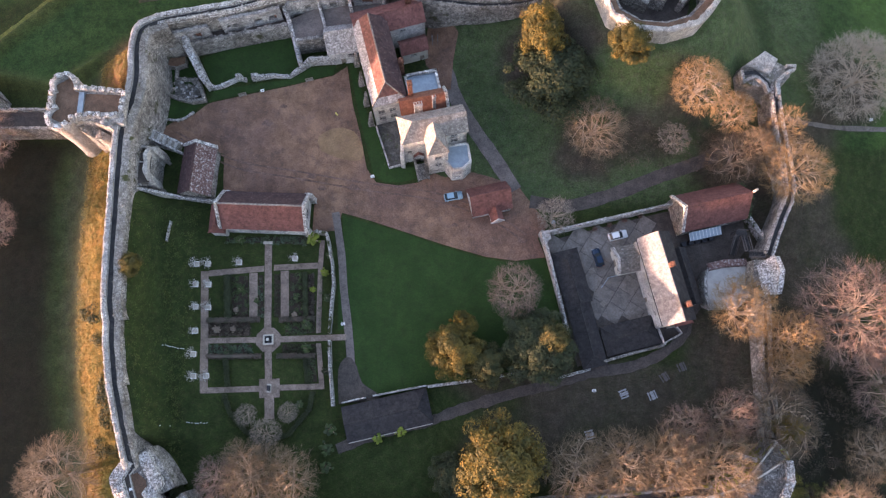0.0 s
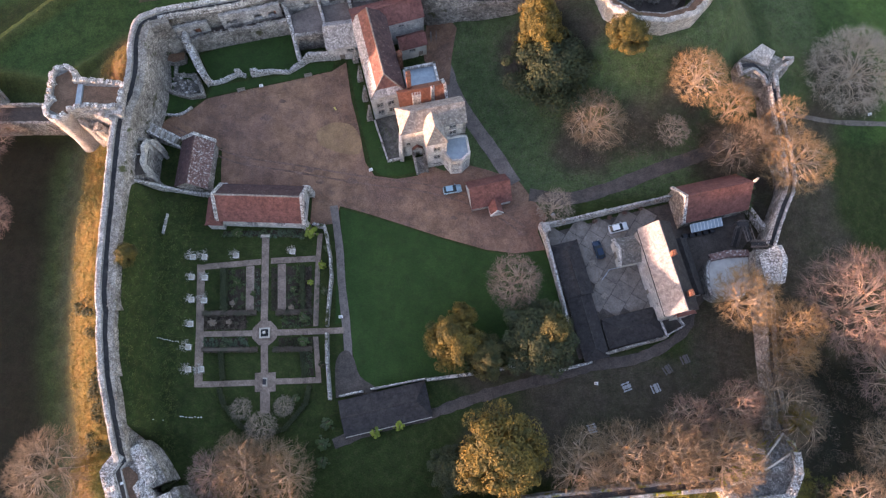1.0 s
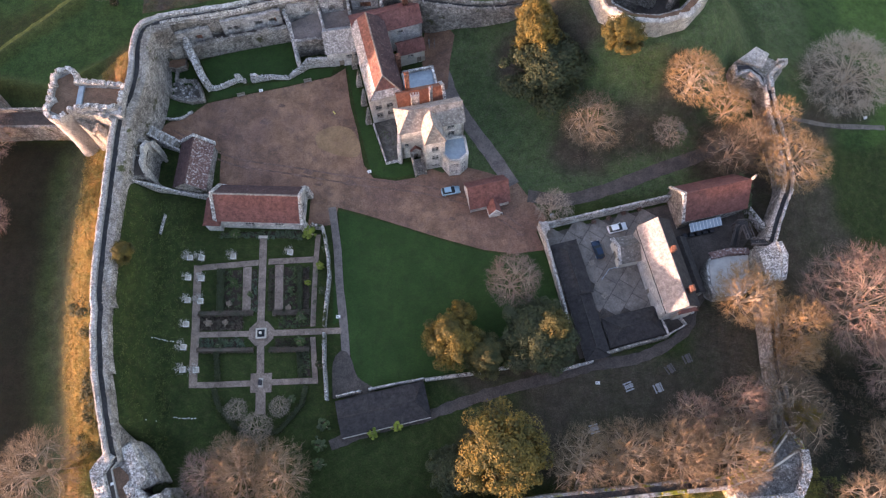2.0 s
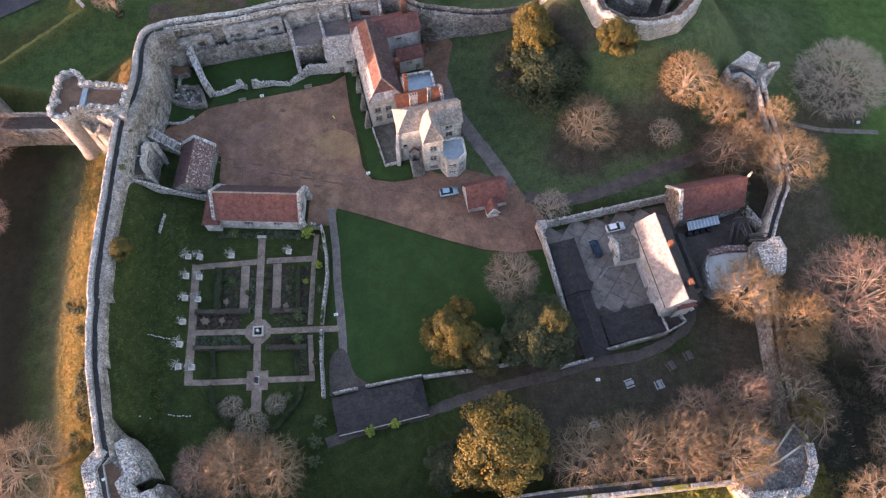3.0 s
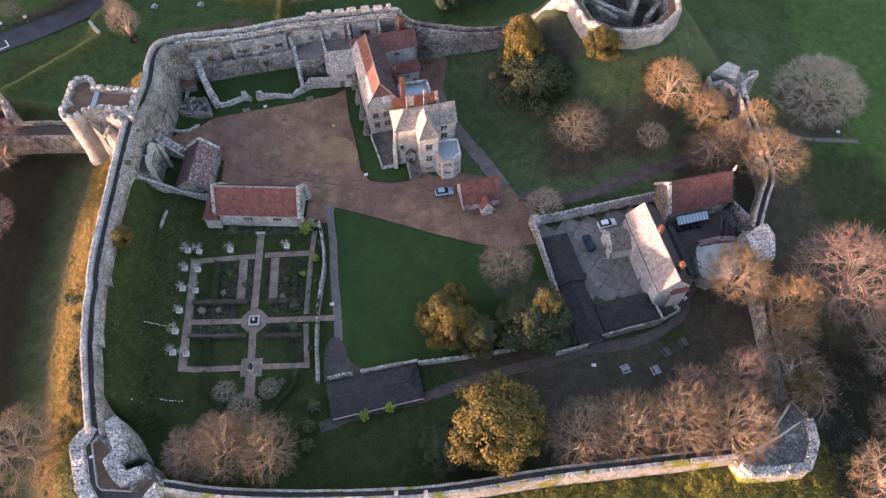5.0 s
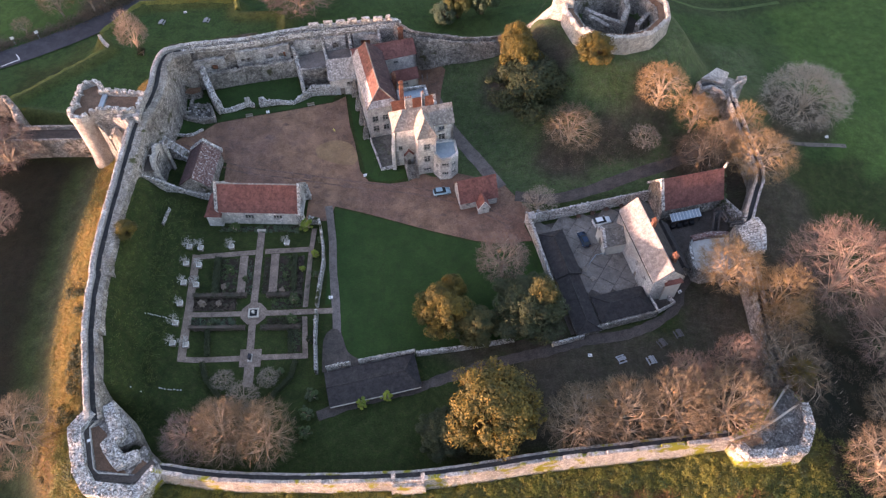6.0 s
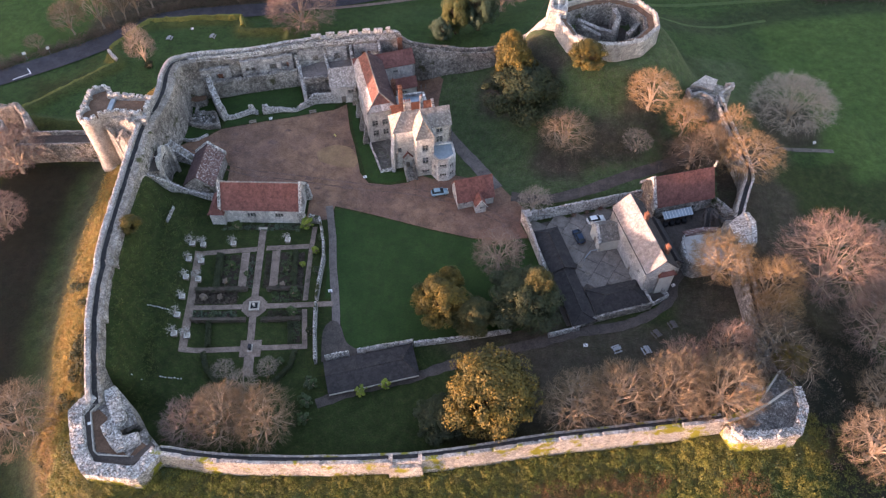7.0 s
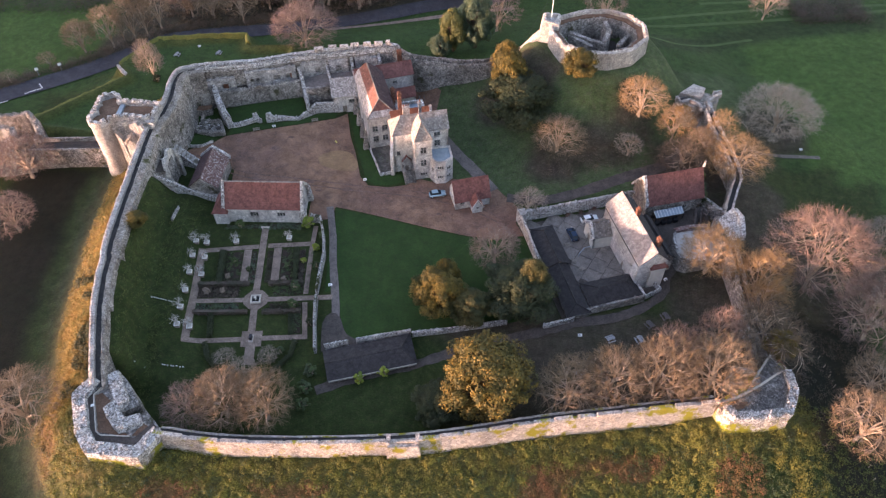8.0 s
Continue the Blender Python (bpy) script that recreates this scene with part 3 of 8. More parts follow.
def patch(name, outline, material, lift=0.06, label="", category="path", smooth=0.0, parent=None):
    """A sheet of surfacing that follows the ground within an outline."""
    pts = spline(outline + outline[:1], smooth)[:-1] if smooth else np.array(outline, float)
    bm = bmesh.new()
    bm.faces.new([bm.verts.new((x, y, 0)) for x, y in pts[:, :2]])
    for axis, lines in ((0, gx), (1, gy)):
        lo, hi = pts[:, axis].min(), pts[:, axis].max()
        for v in lines[(lines > lo) & (lines < hi)]:
            co = [0, 0, 0]
            no = [0, 0, 0]
            co[axis], no[axis] = v, 1
            bmesh.ops.bisect_plane(bm, geom=bm.verts[:] + bm.edges[:] + bm.faces[:], plane_co=co, plane_no=no)
    zs = lie([v.co.x for v in bm.verts], [v.co.y for v in bm.verts])
    for v, z in zip(bm.verts, zs):
        v.co.z = z + lift
    ob = part(name, bm, material, parent)
    ob.data.shade_smooth()
    if ob.data.polygons and ob.data.polygons[0].normal.z < 0:
        ob.data.flip_normals()
    return tagged(ob, label, category, kind="structure") if not parent else ob


def ribbon(name, line, width, material, lift=0.06, label="", category="path", ragged=0.0, parent=None):
    """A path of even width along a line."""
    p = spline(line, 1.2)
    t = np.gradient(p[:, :2], axis=0)
    t /= np.linalg.norm(t, axis=1)[:, None]
    nrm = np.stack([-t[:, 1], t[:, 0]], 1)
    rows = []
    bm = bmesh.new()
    for q, u in zip(p[:, :2], nrm):
        w = width / 2 * (1 + ragged * noise.noise(Vector((q[0] * 0.5, q[1] * 0.5, 3))))
        row = [q + u * w * k for k in (-1, -0.33, 0.33, 1)]
        rows.append([bm.verts.new((a[0], a[1], lie1(a[0], a[1]) + lift)) for a in row])
    for a, b in zip(rows, rows[1:]):
        quads(bm, a, b, closed=False)
    ob = part(name, bm, material, parent)
    if ob.data.polygons[0].normal.z < 0:
        ob.data.flip_normals()
    ob.data.shade_smooth()
    return tagged(ob, label, category, kind="structure") if not parent else ob


# ---- masonry and buildings ----
def run_of(line, smooth, step):
    p = spline(line, step) if smooth else straight(line, step)
    t = np.gradient(p[:, :2], axis=0)
    t /= np.maximum(np.linalg.norm(t, axis=1), 1e-6)[:, None]
    return p, np.stack([-t[:, 1], t[:, 0]], 1)


def sweep(line, profile, smooth=True, step=0.8, jag=0.0, wob=0.06, top_fn=None, seed=0.0, stones=None):
    """A solid run along line (x, y, top). profile: (offset to the left, height, 'top' or 'ground'), a closed section."""
    p, nrm = run_of(line, smooth, step)
    bm = bmesh.new()
    rings = []
    dist = 0.0
    floors = {k: lie(p[:, 0] + nrm[:, 0] * o, p[:, 1] + nrm[:, 1] * o) for k, (o, _, md) in enumerate(profile) if md == "ground"}
    for i, (q, u) in enumerate(zip(p, nrm)):
        if i:
            dist += float(np.linalg.norm(p[i, :2] - p[i - 1, :2]))
        extra = top_fn(dist) if top_fn else 0.0
        ring = []
        for k_, (off, h, mode) in enumerate(profile):
            x, y = q[0] + u[0] * off, q[1] + u[1] * off
            if mode == "ground":
                z = float(floors[k_][i]) + h
            else:
                z = q[2] + h + extra + rough_at(x, y, seed, jag, 0.45) + rough_at(x, y, seed + 9, jag * 0.7, 1.3)
            k = rough_at(x, y, z + seed, wob, 0.9)
            ring.append(bm.verts.new((x + u[0] * k, y + u[1] * k, z)))
        rings.append(ring)
    for a, b in zip(rings, rings[1:]):
        quads(bm, a, b)
    bm.faces.new(rings[0][::-1])
    bm.faces.new(rings[-1])
    if stones:
        loose_stones(bm, p, nrm, jag, seed, *stones)
    return bm


def loose_stones(bm, p, nrm, jag, seed, per_m, lo, hi, size):
    """Weathered stones standing proud along a broken crown, between two offsets."""
    rg = random.Random(int(seed * 10) + len(p))
    for i in range(len(p) - 1):
        ln = float(np.linalg.norm(p[i + 1, :2] - p[i, :2]))
        want = per_m * ln
        for _ in range(int(want) + (rg.random() < want % 1)):
            t, o = rg.random(), rg.uniform(lo, hi)
            q = p[i] + (p[i + 1] - p[i]) * t
            x, y = q[0] + nrm[i][0] * o, q[1] + nrm[i][1] * o
            z = q[2] + rough_at(x, y, seed, jag, 0.45) + rough_at(x, y, seed + 9, jag * 0.7, 1.3)
            s = size * rg.uniform(0.5, 1.2)
            a, b, c = s * rg.uniform(0.5, 1.0), s * rg.uniform(0.4, 0.8), s * rg.uniform(0.35, 0.9)
            box(bm, -a / 2, a / 2, -b / 2, b / 2, -0.25, c * 0.6, pose(x, y, z - 0.03, rg.uniform(-12, 12), rg.uniform(-12, 12), rg.uniform(0, 180)))


def masonry(name, line, thick, material, parent=None, label="", category="wall", smooth=False, jag=0.0, step=0.7, batter=0.0, sink=0.5, cap=None, seed=0.0, kind="structure"):
    """A free-standing rubble wall, with a paler weathered crown."""
    h = thick / 2
    bm = sweep(line, [(-h - batter, -sink, "ground"), (h + batter, -sink, "ground"), (h, -0.25, "top"), (h * 0.55, 0, "top"), (-h * 0.55, 0, "top"), (-h, -0.25, "top")], smooth, step, jag, seed=seed, stones=(2.2, -h * 0.75, h * 0.75, 0.3 + 0.5 * jag))
    if parent:
        return part(name, bm, material, parent, label)
    ob = tagged(part(name, bm, material), label, category, kind=kind)
    return ob


def prism(name, outline, top, material, parent=None, base=None, label="", batter=0.0, jag=0.0, lid=None):
    """A solid with that plan. top and base are heights; with no base it goes into the ground."""
    pts = straight(list(outline) + [outline[0]], 1.0)[:-1]
    c = pts[:, :2].mean(0)
    bm = bmesh.new()
    up, low = [], []
    for x, y in pts[:, :2]:
        k = 1 + batter / max(1.0, math.hypot(x - c[0], y - c[1]))
        z0 = base if base is not None else lie1(x, y) - 0.6
        low.append(bm.verts.new((c[0] + (x - c[0]) * k, c[1] + (y - c[1]) * k, z0)))
        up.append(bm.verts.new((x, y, top + rough_at(x, y, 2.0, jag, 0.6))))
    quads(bm, low, up)
    face = bm.faces.new(up)
    face.material_index = 1 if lid else 0
    bm.faces.new(low[::-1])
    ob = part(name, bm, material, parent, label)
    if lid:
        ob.data.materials.append(lid)
    return ob


def panel(bm, length, height, t, openings, m, gable=0.0):
    """A thick wall plate with openings (u0, u1, z0, z1) right through it, and a gable if asked."""
    us = sorted({0.0, length, *[o[0] for o in openings], *[o[1] for o in openings]})
    zs = sorted({0.0, height, *[o[2] for o in openings], *[o[3] for o in openings]})
    cache = {}

    def vert(u, d, z):
        key = (round(u, 4), d, round(z, 4))
        if key not in cache:
            cache[key] = bm.verts.new(m @ Vector((u, d, z)))
        return cache[key]

    def solid(i, j):
        if not (0 <= i < len(us) - 1 and 0 <= j < len(zs) - 1):
            return False
        u, z = (us[i] + us[i + 1]) / 2, (zs[j] + zs[j + 1]) / 2
        return not any(o[0] < u < o[1] and o[2] < z < o[3] for o in openings)

    for i in range(len(us) - 1):
        for j in range(len(zs) - 1):
            if not solid(i, j):
                continue
            a, b, c, d = us[i], us[i + 1], zs[j], zs[j + 1]
            bm.faces.new((vert(a, 0, c), vert(b, 0, c), vert(b, 0, d), vert(a, 0, d)))
            bm.faces.new((vert(a, t, d), vert(b, t, d), vert(b, t, c), vert(a, t, c)))
            for di, dj, e in ((-1, 0, (a, c, a, d)), (1, 0, (b, d, b, c)), (0, -1, (b, c, a, c)), (0, 1, (a, d, b, d))):
                if not solid(i + di, j + dj) and not (gable and dj == 1 and j == len(zs) - 2):
                    bm.faces.new((vert(e[0], 0, e[1]), vert(e[0], t, e[1]), vert(e[2], t, e[3]), vert(e[2], 0, e[3])))
    if gable:
        f = [vert(u, 0, height) for u in us]
        k = [vert(u, t, height) for u in us]
        pf, pk = bm.verts.new(m @ Vector((length / 2, 0, height + gable))), bm.verts.new(m @ Vector((length / 2, t, height + gable)))
        bm.faces.new(f + [pf])
        bm.faces.new(([pk] + k[::-1]))
        bm.faces.new((f[0], pf, pk, k[0]))
        bm.faces.new((pf, f[-1], k[-1], pk))


def window_in(parent, m, u0, u1, z0, z1, lights=2, transom=True, sill=True, frame=None):
    """A stone-mullioned window set in an opening: frame, panes and sill."""
    w, h = u1 - u0, z1 - z0
    bm = bmesh.new()
    for a, b, c, d in ((u0, u0 + 0.12, z0, z1), (u1 - 0.12, u1, z0, z1), (u0 + 0.12, u1 - 0.12, z0, z0 + 0.12), (u0 + 0.12, u1 - 0.12, z1 - 0.12, z1)):
        box(bm, a, b, 0.10, 0.28, c, d)
    for i in range(1, lights):
        x = u0 + w * i / lights
        box(bm, x - 0.07, x + 0.07, 0.10, 0.28, z0 + 0.12, z1 - 0.12)
    if transom:
        for i in range(lights):
            box(bm, u0 + w * i / lights + 0.12, u0 + w * (i + 1) / lights - 0.12, 0.12, 0.26, z0 + h * 0.55, z0 + h * 0.55 + 0.11)
    bmesh.ops.transform(bm, matrix=m, verts=bm.verts)
    ob = part("window", bm, frame or ASHLAR, parent)
    for i in range(lights):
        bm = bmesh.new()
        box(bm, u0 + w * i / lights + 0.08, u0 + w * (i + 1) / lights - 0.08, 0.2, 0.215, z0 + 0.1, z1 - 0.1)
        bmesh.ops.transform(bm, matrix=m, verts=bm.verts)
        part("pane", bm, GLASS, ob)
    if sill:
        bm = bmesh.new()
        box(bm, u0 - 0.12, u1 + 0.12, -0.1, 0.1, z0 - 0.14, z0 - 0.01)
        bmesh.ops.transform(bm, matrix=m, verts=bm.verts)
        part("sill", bm, frame or ASHLAR, ob)
    return ob


def door_in(parent, m, u0, u1, z1, material=OAK):
    bm = bmesh.new()
    k = max(2, int((u1 - u0) / 0.25))
    for i in range(k):
        a = u0 + (u1 - u0) * i / k
        box(bm, a + 0.01, a + (u1 - u0) / k - 0.01, 0.24, 0.32, 0.02, z1 - 0.03)
    bmesh.ops.transform(bm, matrix=m, verts=bm.verts)
    ob = part("door", bm, material, parent, "plank door")
    bm = bmesh.new()
    box(bm, u1 - 0.25, u1 - 0.12, 0.18, 0.239, 1.0, 1.1)
    bmesh.ops.transform(bm, matrix=m, verts=bm.verts)
    part("handle", bm, IRON, ob)


def sides_of(L, W):
    """Poses of the four walls: u runs along the wall, depth goes inwards."""
    return {"s": (pose(-L / 2, -W / 2, 0), L), "e": (pose(L / 2, -W / 2, 0, 0, 0, 90), W), "n": (pose(L / 2, W / 2, 0, 0, 0, 180), L), "w": (pose(-L / 2, W / 2, 0, 0, 0, -90), W)}


def building(name, label, category, x, y, angle, L, W, eave, ridge, wall=STONE, roof=REDTILE, hip=(0.0, 0.0), z0=None, windows=None, doors=None, over=0.3, coping=None, roof_labels=None, roofs=None, depth=1.0, group=""):
    """A house with a pitched roof; its ridge runs along its own x. hip: how far the ridge stops short of each end (0: a gable)."""
    z0 = lie1(x, y) if z0 is None else z0
    root = thing(name, label, category, pose(x, y, z0, 0, 0, angle), group)
    eave, ridge = eave - z0, ridge - z0
    windows, doors = windows or {}, doors or {}
    for side, (m, length) in sides_of(L, W).items():
        ops = [(u - w / 2, u + w / 2, zc - h / 2, zc + h / 2, n) for u, zc, w, h, n in windows.get(side, [])]
        dops = [(u - w / 2, u + w / 2, 0.0, h) for u, w, h in doors.get(side, [])]
        bm = bmesh.new()
        end = {"w": 0, "e": 1}.get(side)
        gab = ridge - eave - 0.12 if end is not None and not hip[end] else 0.0
        # the end walls butt between the long ones
        if end is None:
            panel(bm, length, eave - 0.05, 0.6, [o[:4] for o in ops] + dops, m)
            mm = m
        else:
            mm = m
            panel(bm, length, eave - 0.05, 0.598, [o[:4] for o in ops] + dops, m @ pose(0, -0.003, 0), gab)
        part("wall", bm, wall, root)
        for o in ops:
            window_in(root, mm, *o[:4], lights=o[4], transom=(o[3] - o[2]) > 1.5)
        for o in dops:
            door_in(root, mm, o[0], o[1], o[3])
    box_part = box_bm(-L / 2 + 0.02, L / 2 - 0.02, -W / 2 + 0.02, W / 2 - 0.02, -depth, 0.0)
    part("footing", box_part, wall, root)
    # roof planes
    rise = (ridge - eave) / (W / 2)
    ey, ez = W / 2 + over, eave - over * rise
    x0, x1 = -L / 2, L / 2
    g = 0.25
    xa, xb = x0 - (g if not hip[0] else over), x1 + (g if not hip[1] else over)
    ra, rb = (x0 + hip[0] if hip[0] else xa), (x1 - hip[1] if hip[1] else xb)
    mats = roofs or {}
    for side, sg in (("s", -1), ("n", 1)):
        bm = bmesh.new()
        slab(bm, [(xa, sg * ey, ez), (xb, sg * ey, ez), (rb, 0, ridge), (ra, 0, ridge)], 0.16)
        part("roof_slope", bm, mats.get(side, roof), root, (roof_labels or {}).get(side, ""))
    for side, hp, xe, xr in (("w", hip[0], xa, ra), ("e", hip[1], xb, rb)):
        if hp:
            bm = bmesh.new()
            slab(bm, [(xe, -ey, ez), (xe, ey, ez), (xr, 0, ridge)], 0.16)
            part("roof_slope", bm, mats.get(side, roof), root, (roof_labels or {}).get(side, ""))
    bm = bmesh.new()
    n = max(2, int((rb - ra) / 0.6))
    for i in range(n):
        a = ra + (rb - ra) * i / n
        vs = box(bm, a + 0.015, a + (rb - ra) / n - 0.015, -0.2, 0.2, ridge - 0.10, ridge + 0.10)
        for v in vs[4:]:
            v.co.y *= 0.35
    part("ridge_tiles", bm, mats.get("ridge", roof), root)
    for xr, xe, hp in ((ra, xa, hip[0]), (rb, xb, hip[1])):
        if hp:
            for sg in (-1, 1):
                bm = bmesh.new()
                tube(bm, [(xe, sg * ey, ez + 0.02), (xr, 0, ridge + 0.03)], [0.15, 0.15], 6)
                part("hip_tiles", bm, mats.get("ridge", roof), root)
    # coped gables rise above the tiles
    for side in coping or ():
        xe = x0 - 0.28 if side == "w" else x1 + 0.28
        bm = bmesh.new()
        for sg in (-1, 1):
            prof = [(0, ridge + 0.45), (sg * (W / 2 + 0.35), eave + 0.2), (sg * (W / 2 + 0.35), eave - 0.7), (0, ridge - 0.55)]
            a = [bm.verts.new((xe - 0.33, py, pz)) for py, pz in prof]
            b = [bm.verts.new((xe + 0.33, py, pz)) for py, pz in prof]
            quads(bm, a, b)
            bm.faces.new(a[::-1])
            bm.faces.new(b)
        part("coping", bm, WALLTOP, root)
    return root


def chimney(parent, x, y, z0, z1, w=0.9, d=0.9, flues=2, material=BRICK, pots=True):
    """A stack with a corbelled head and pots, in its house's own axes."""
    bm = bmesh.new()
    box(bm, x - w / 2, x + w / 2, y - d / 2, y + d / 2, z0, z1 - 0.35)
    box(bm, x - w / 2 - 0.1, x + w / 2 + 0.1, y - d / 2 - 0.1, y + d / 2 + 0.1, z1 - 0.35, z1 - 0.15)
    box(bm, x - w / 2 - 0.03, x + w / 2 + 0.03, y - d / 2 - 0.03, y + d / 2 + 0.03, z1 - 0.15, z1)
    ob = part("chimney", bm, material, parent, "weathered chimney stack")
    for i in range(flues if pots else 0):
        px = x + (i - (flues - 1) / 2) * w / max(1, flues)
        bm = bmesh.new()
        tube(bm, [(px, y, z1), (px, y, z1 + 0.1), (px, y, z1 + 0.45), (px, y, z1 + 0.5)], [0.17, 0.15, 0.12, 0.15], 8)
        part("chimney_pot", bm, ORANGETILE, ob)
    return ob


def merlons(parent, line, off, height, width, gap, thick, material, smooth=True, worn=0.35, skip=0.0):
    """Battlement blocks along a run, each one a worn block of its own."""
    p, nrm = run_of(line, smooth, 0.25)
    rng = random.Random(len(p))
    d, on, start, made = 0.0, True, 0, 0
    i = 0
    while i < len(p) - 1:
        need = (width if on else gap) * rng.uniform(0.8, 1.2)
        j, acc = i, 0.0
        while j < len(p) - 1 and acc < need:
            acc += float(np.linalg.norm(p[j + 1, :2] - p[j, :2]))
            j += 1
        if on and j > i and rng.random() > skip:
            k = (i + j) // 2
            q, u = p[k], nrm[k]
            a = math.degrees(math.atan2(-u[0], u[1]))
            hh = height * rng.uniform(1 - worn, 1.08)
            bm = bmesh.new()
            vs = box(bm, -acc / 2, acc / 2, -thick / 2, thick / 2, -0.25, hh)
            for v in vs:
                v.co += Vector((rng.uniform(-0.12, 0.12), rng.uniform(-0.06, 0.06), rng.uniform(-0.15, 0.1) if v.co.z > 0 else 0))
            bmesh.ops.bevel(bm, geom=bm.edges[:], offset=0.06, segments=1, affect="EDGES")
            part("merlon", bm, material, parent, m=pose(q[0] + u[0] * off, q[1] + u[1] * off, q[2], 0, 0, a))
            made += 1
        i, on = j, not on
    return made


# ---- trees and plants ----
def tri_stick(vs, fs, a, b, ra, rb):
    """A three-sided tapered stick, appended to lists."""
    d = b - a
    u = d.orthogonal().normalized()
    w = d.normalized().cross(u)
    k = len(vs)
    for c, r in ((a, ra), (b, rb)):
        for t in (0.0, 2.094, 4.189):
            vs.append(c + r * (math.cos(t) * u + math.sin(t) * w))
    for i in range(3):
        j = (i + 1) % 3
        fs.append((k + i, k + j, k + 3 + j, k + 3 + i))


def bare_meshes(seed, nodes=(7, 40, 170, 480), twigs=11, height=12.0, wide=6.0, fine=1.0, low=0.24, thick=1.0, fan=False, limbs=True):
    """Meshes of a leafless tree: trunk with limbs, and a round crown of fine twigs, or with fan an upright, open one. Each branch springs from the nearest thicker one."""
    rng = random.Random(seed)
    lv, lf, tv, tf = [], [], [], []

    def unit():
        while True:
            v = Vector((rng.uniform(-1, 1), rng.uniform(-1, 1), rng.uniform(-1, 1)))
            if 0.05 < v.length < 1:
                return v.normalized()

    mid = Vector((0, 0, height * (0.20 if fan else 0.56)))
    tall = height * (0.80 if fan else 0.43)
    lobes = [(unit(), rng.uniform(0.02, 0.14)) for _ in range(7)]

    def in_crown(lo, hi):
        d = unit()
        if fan:
            d.z = abs(d.z) + 0.22
            d.normalize()
        elif d.z < -0.55:
            d.z = -d.z
        bulge = 0.90 + sum(a * max(0.0, d.dot(u)) ** 3 for u, a in lobes)
        r = (lo ** 2.2 + (hi ** 2.2 - lo ** 2.2) * rng.random()) ** (1 / 2.2) * bulge
        return mid + Vector((d.x * wide * r, d.y * wide * r, d.z * tall * r))

    fork = Vector((rng.uniform(-0.3, 0.3), rng.uniform(-0.3, 0.3), height * low))
    tri_stick(lv, lf, Vector((0, 0, -0.6)), Vector((0, 0, 0.4)), 0.55 * thick, 0.4 * thick)
    tri_stick(lv, lf, Vector((0, 0, 0.3)), fork, 0.4 * thick, 0.32 * thick)
    old = [(fork, Vector((0, 0, 1)))]
    def strip(q, r, w0, w1):
        e = (r - q).cross(unit()).normalized()
        k = len(tv)
        tv.extend((q - e * w0, q + e * w0, r + e * w1, r - e * w1))
        tf.append((k, k + 1, k + 2, k + 3))

    for level, (count, lo, hi, r0) in enumerate(zip(nodes, (0.22, 0.35, 0.48, 0.56), (0.5, 0.72, 0.86, 0.93), (0.19, 0.10, 0.043, 0.018))):
        fresh = []
        for _ in range(count):
            p = in_crown(lo, hi)
            q, qd = min(old, key=lambda o: (o[0] - p).length * (1.7 - 0.7 * (p - o[0]).normalized().dot(o[1])) + 0.5 * max(0.0, o[0].z - p.z))
            bend = q.lerp(p, 0.5) + qd * (p - q).length * 0.13 + unit() * 0.06
            if level < 3 and (level < 2 or limbs):
                tri_stick(lv, lf, q, bend, r0 * thick, r0 * 0.8 * thick)
                tri_stick(lv, lf, bend, p, r0 * 0.8 * thick, r0 * 0.45 * thick)
            else:
                strip(q, bend, r0, r0 * 0.85)
                strip(bend, p, r0 * 0.85, r0 * 0.5)
            fresh.append((p, (p - bend).normalized()))
        old = fresh + (old if level == 0 else [])
    for p, d in old:
        out = (p - mid)
        out = Vector((out.x / wide, out.y / wide, out.z / tall))
        for _ in range(twigs):
            w = (d * (0.9 if fan else 0.7) + out.normalized() * 0.65 + Vector((0, 0, 0.1)) + unit() * 0.72).normalized()
            ln = wide * rng.uniform(0.09, 0.20)
            s = w.cross(unit()).normalized() * 0.0135 * fine
            a = p - d * rng.uniform(-0.1, 1.0)
            b = a + w * ln * 0.55 + unit() * ln * 0.07
            c = a + w * ln + unit() * ln * 0.14
            k = len(tv)
            tv += [a - s, a + s, b + s * 0.8, b - s * 0.8, c]
            tf += [(k, k + 1, k + 2, k + 3), (k + 3, k + 2, k + 4)]
    out = []
    for nm, v, f in (("trunk", lv, lf), ("crown", tv, tf)):
        me = bpy.data.meshes.new(nm)
        me.from_pydata([tuple(x) for x in v], [], f)
        out.append(me)
    return out


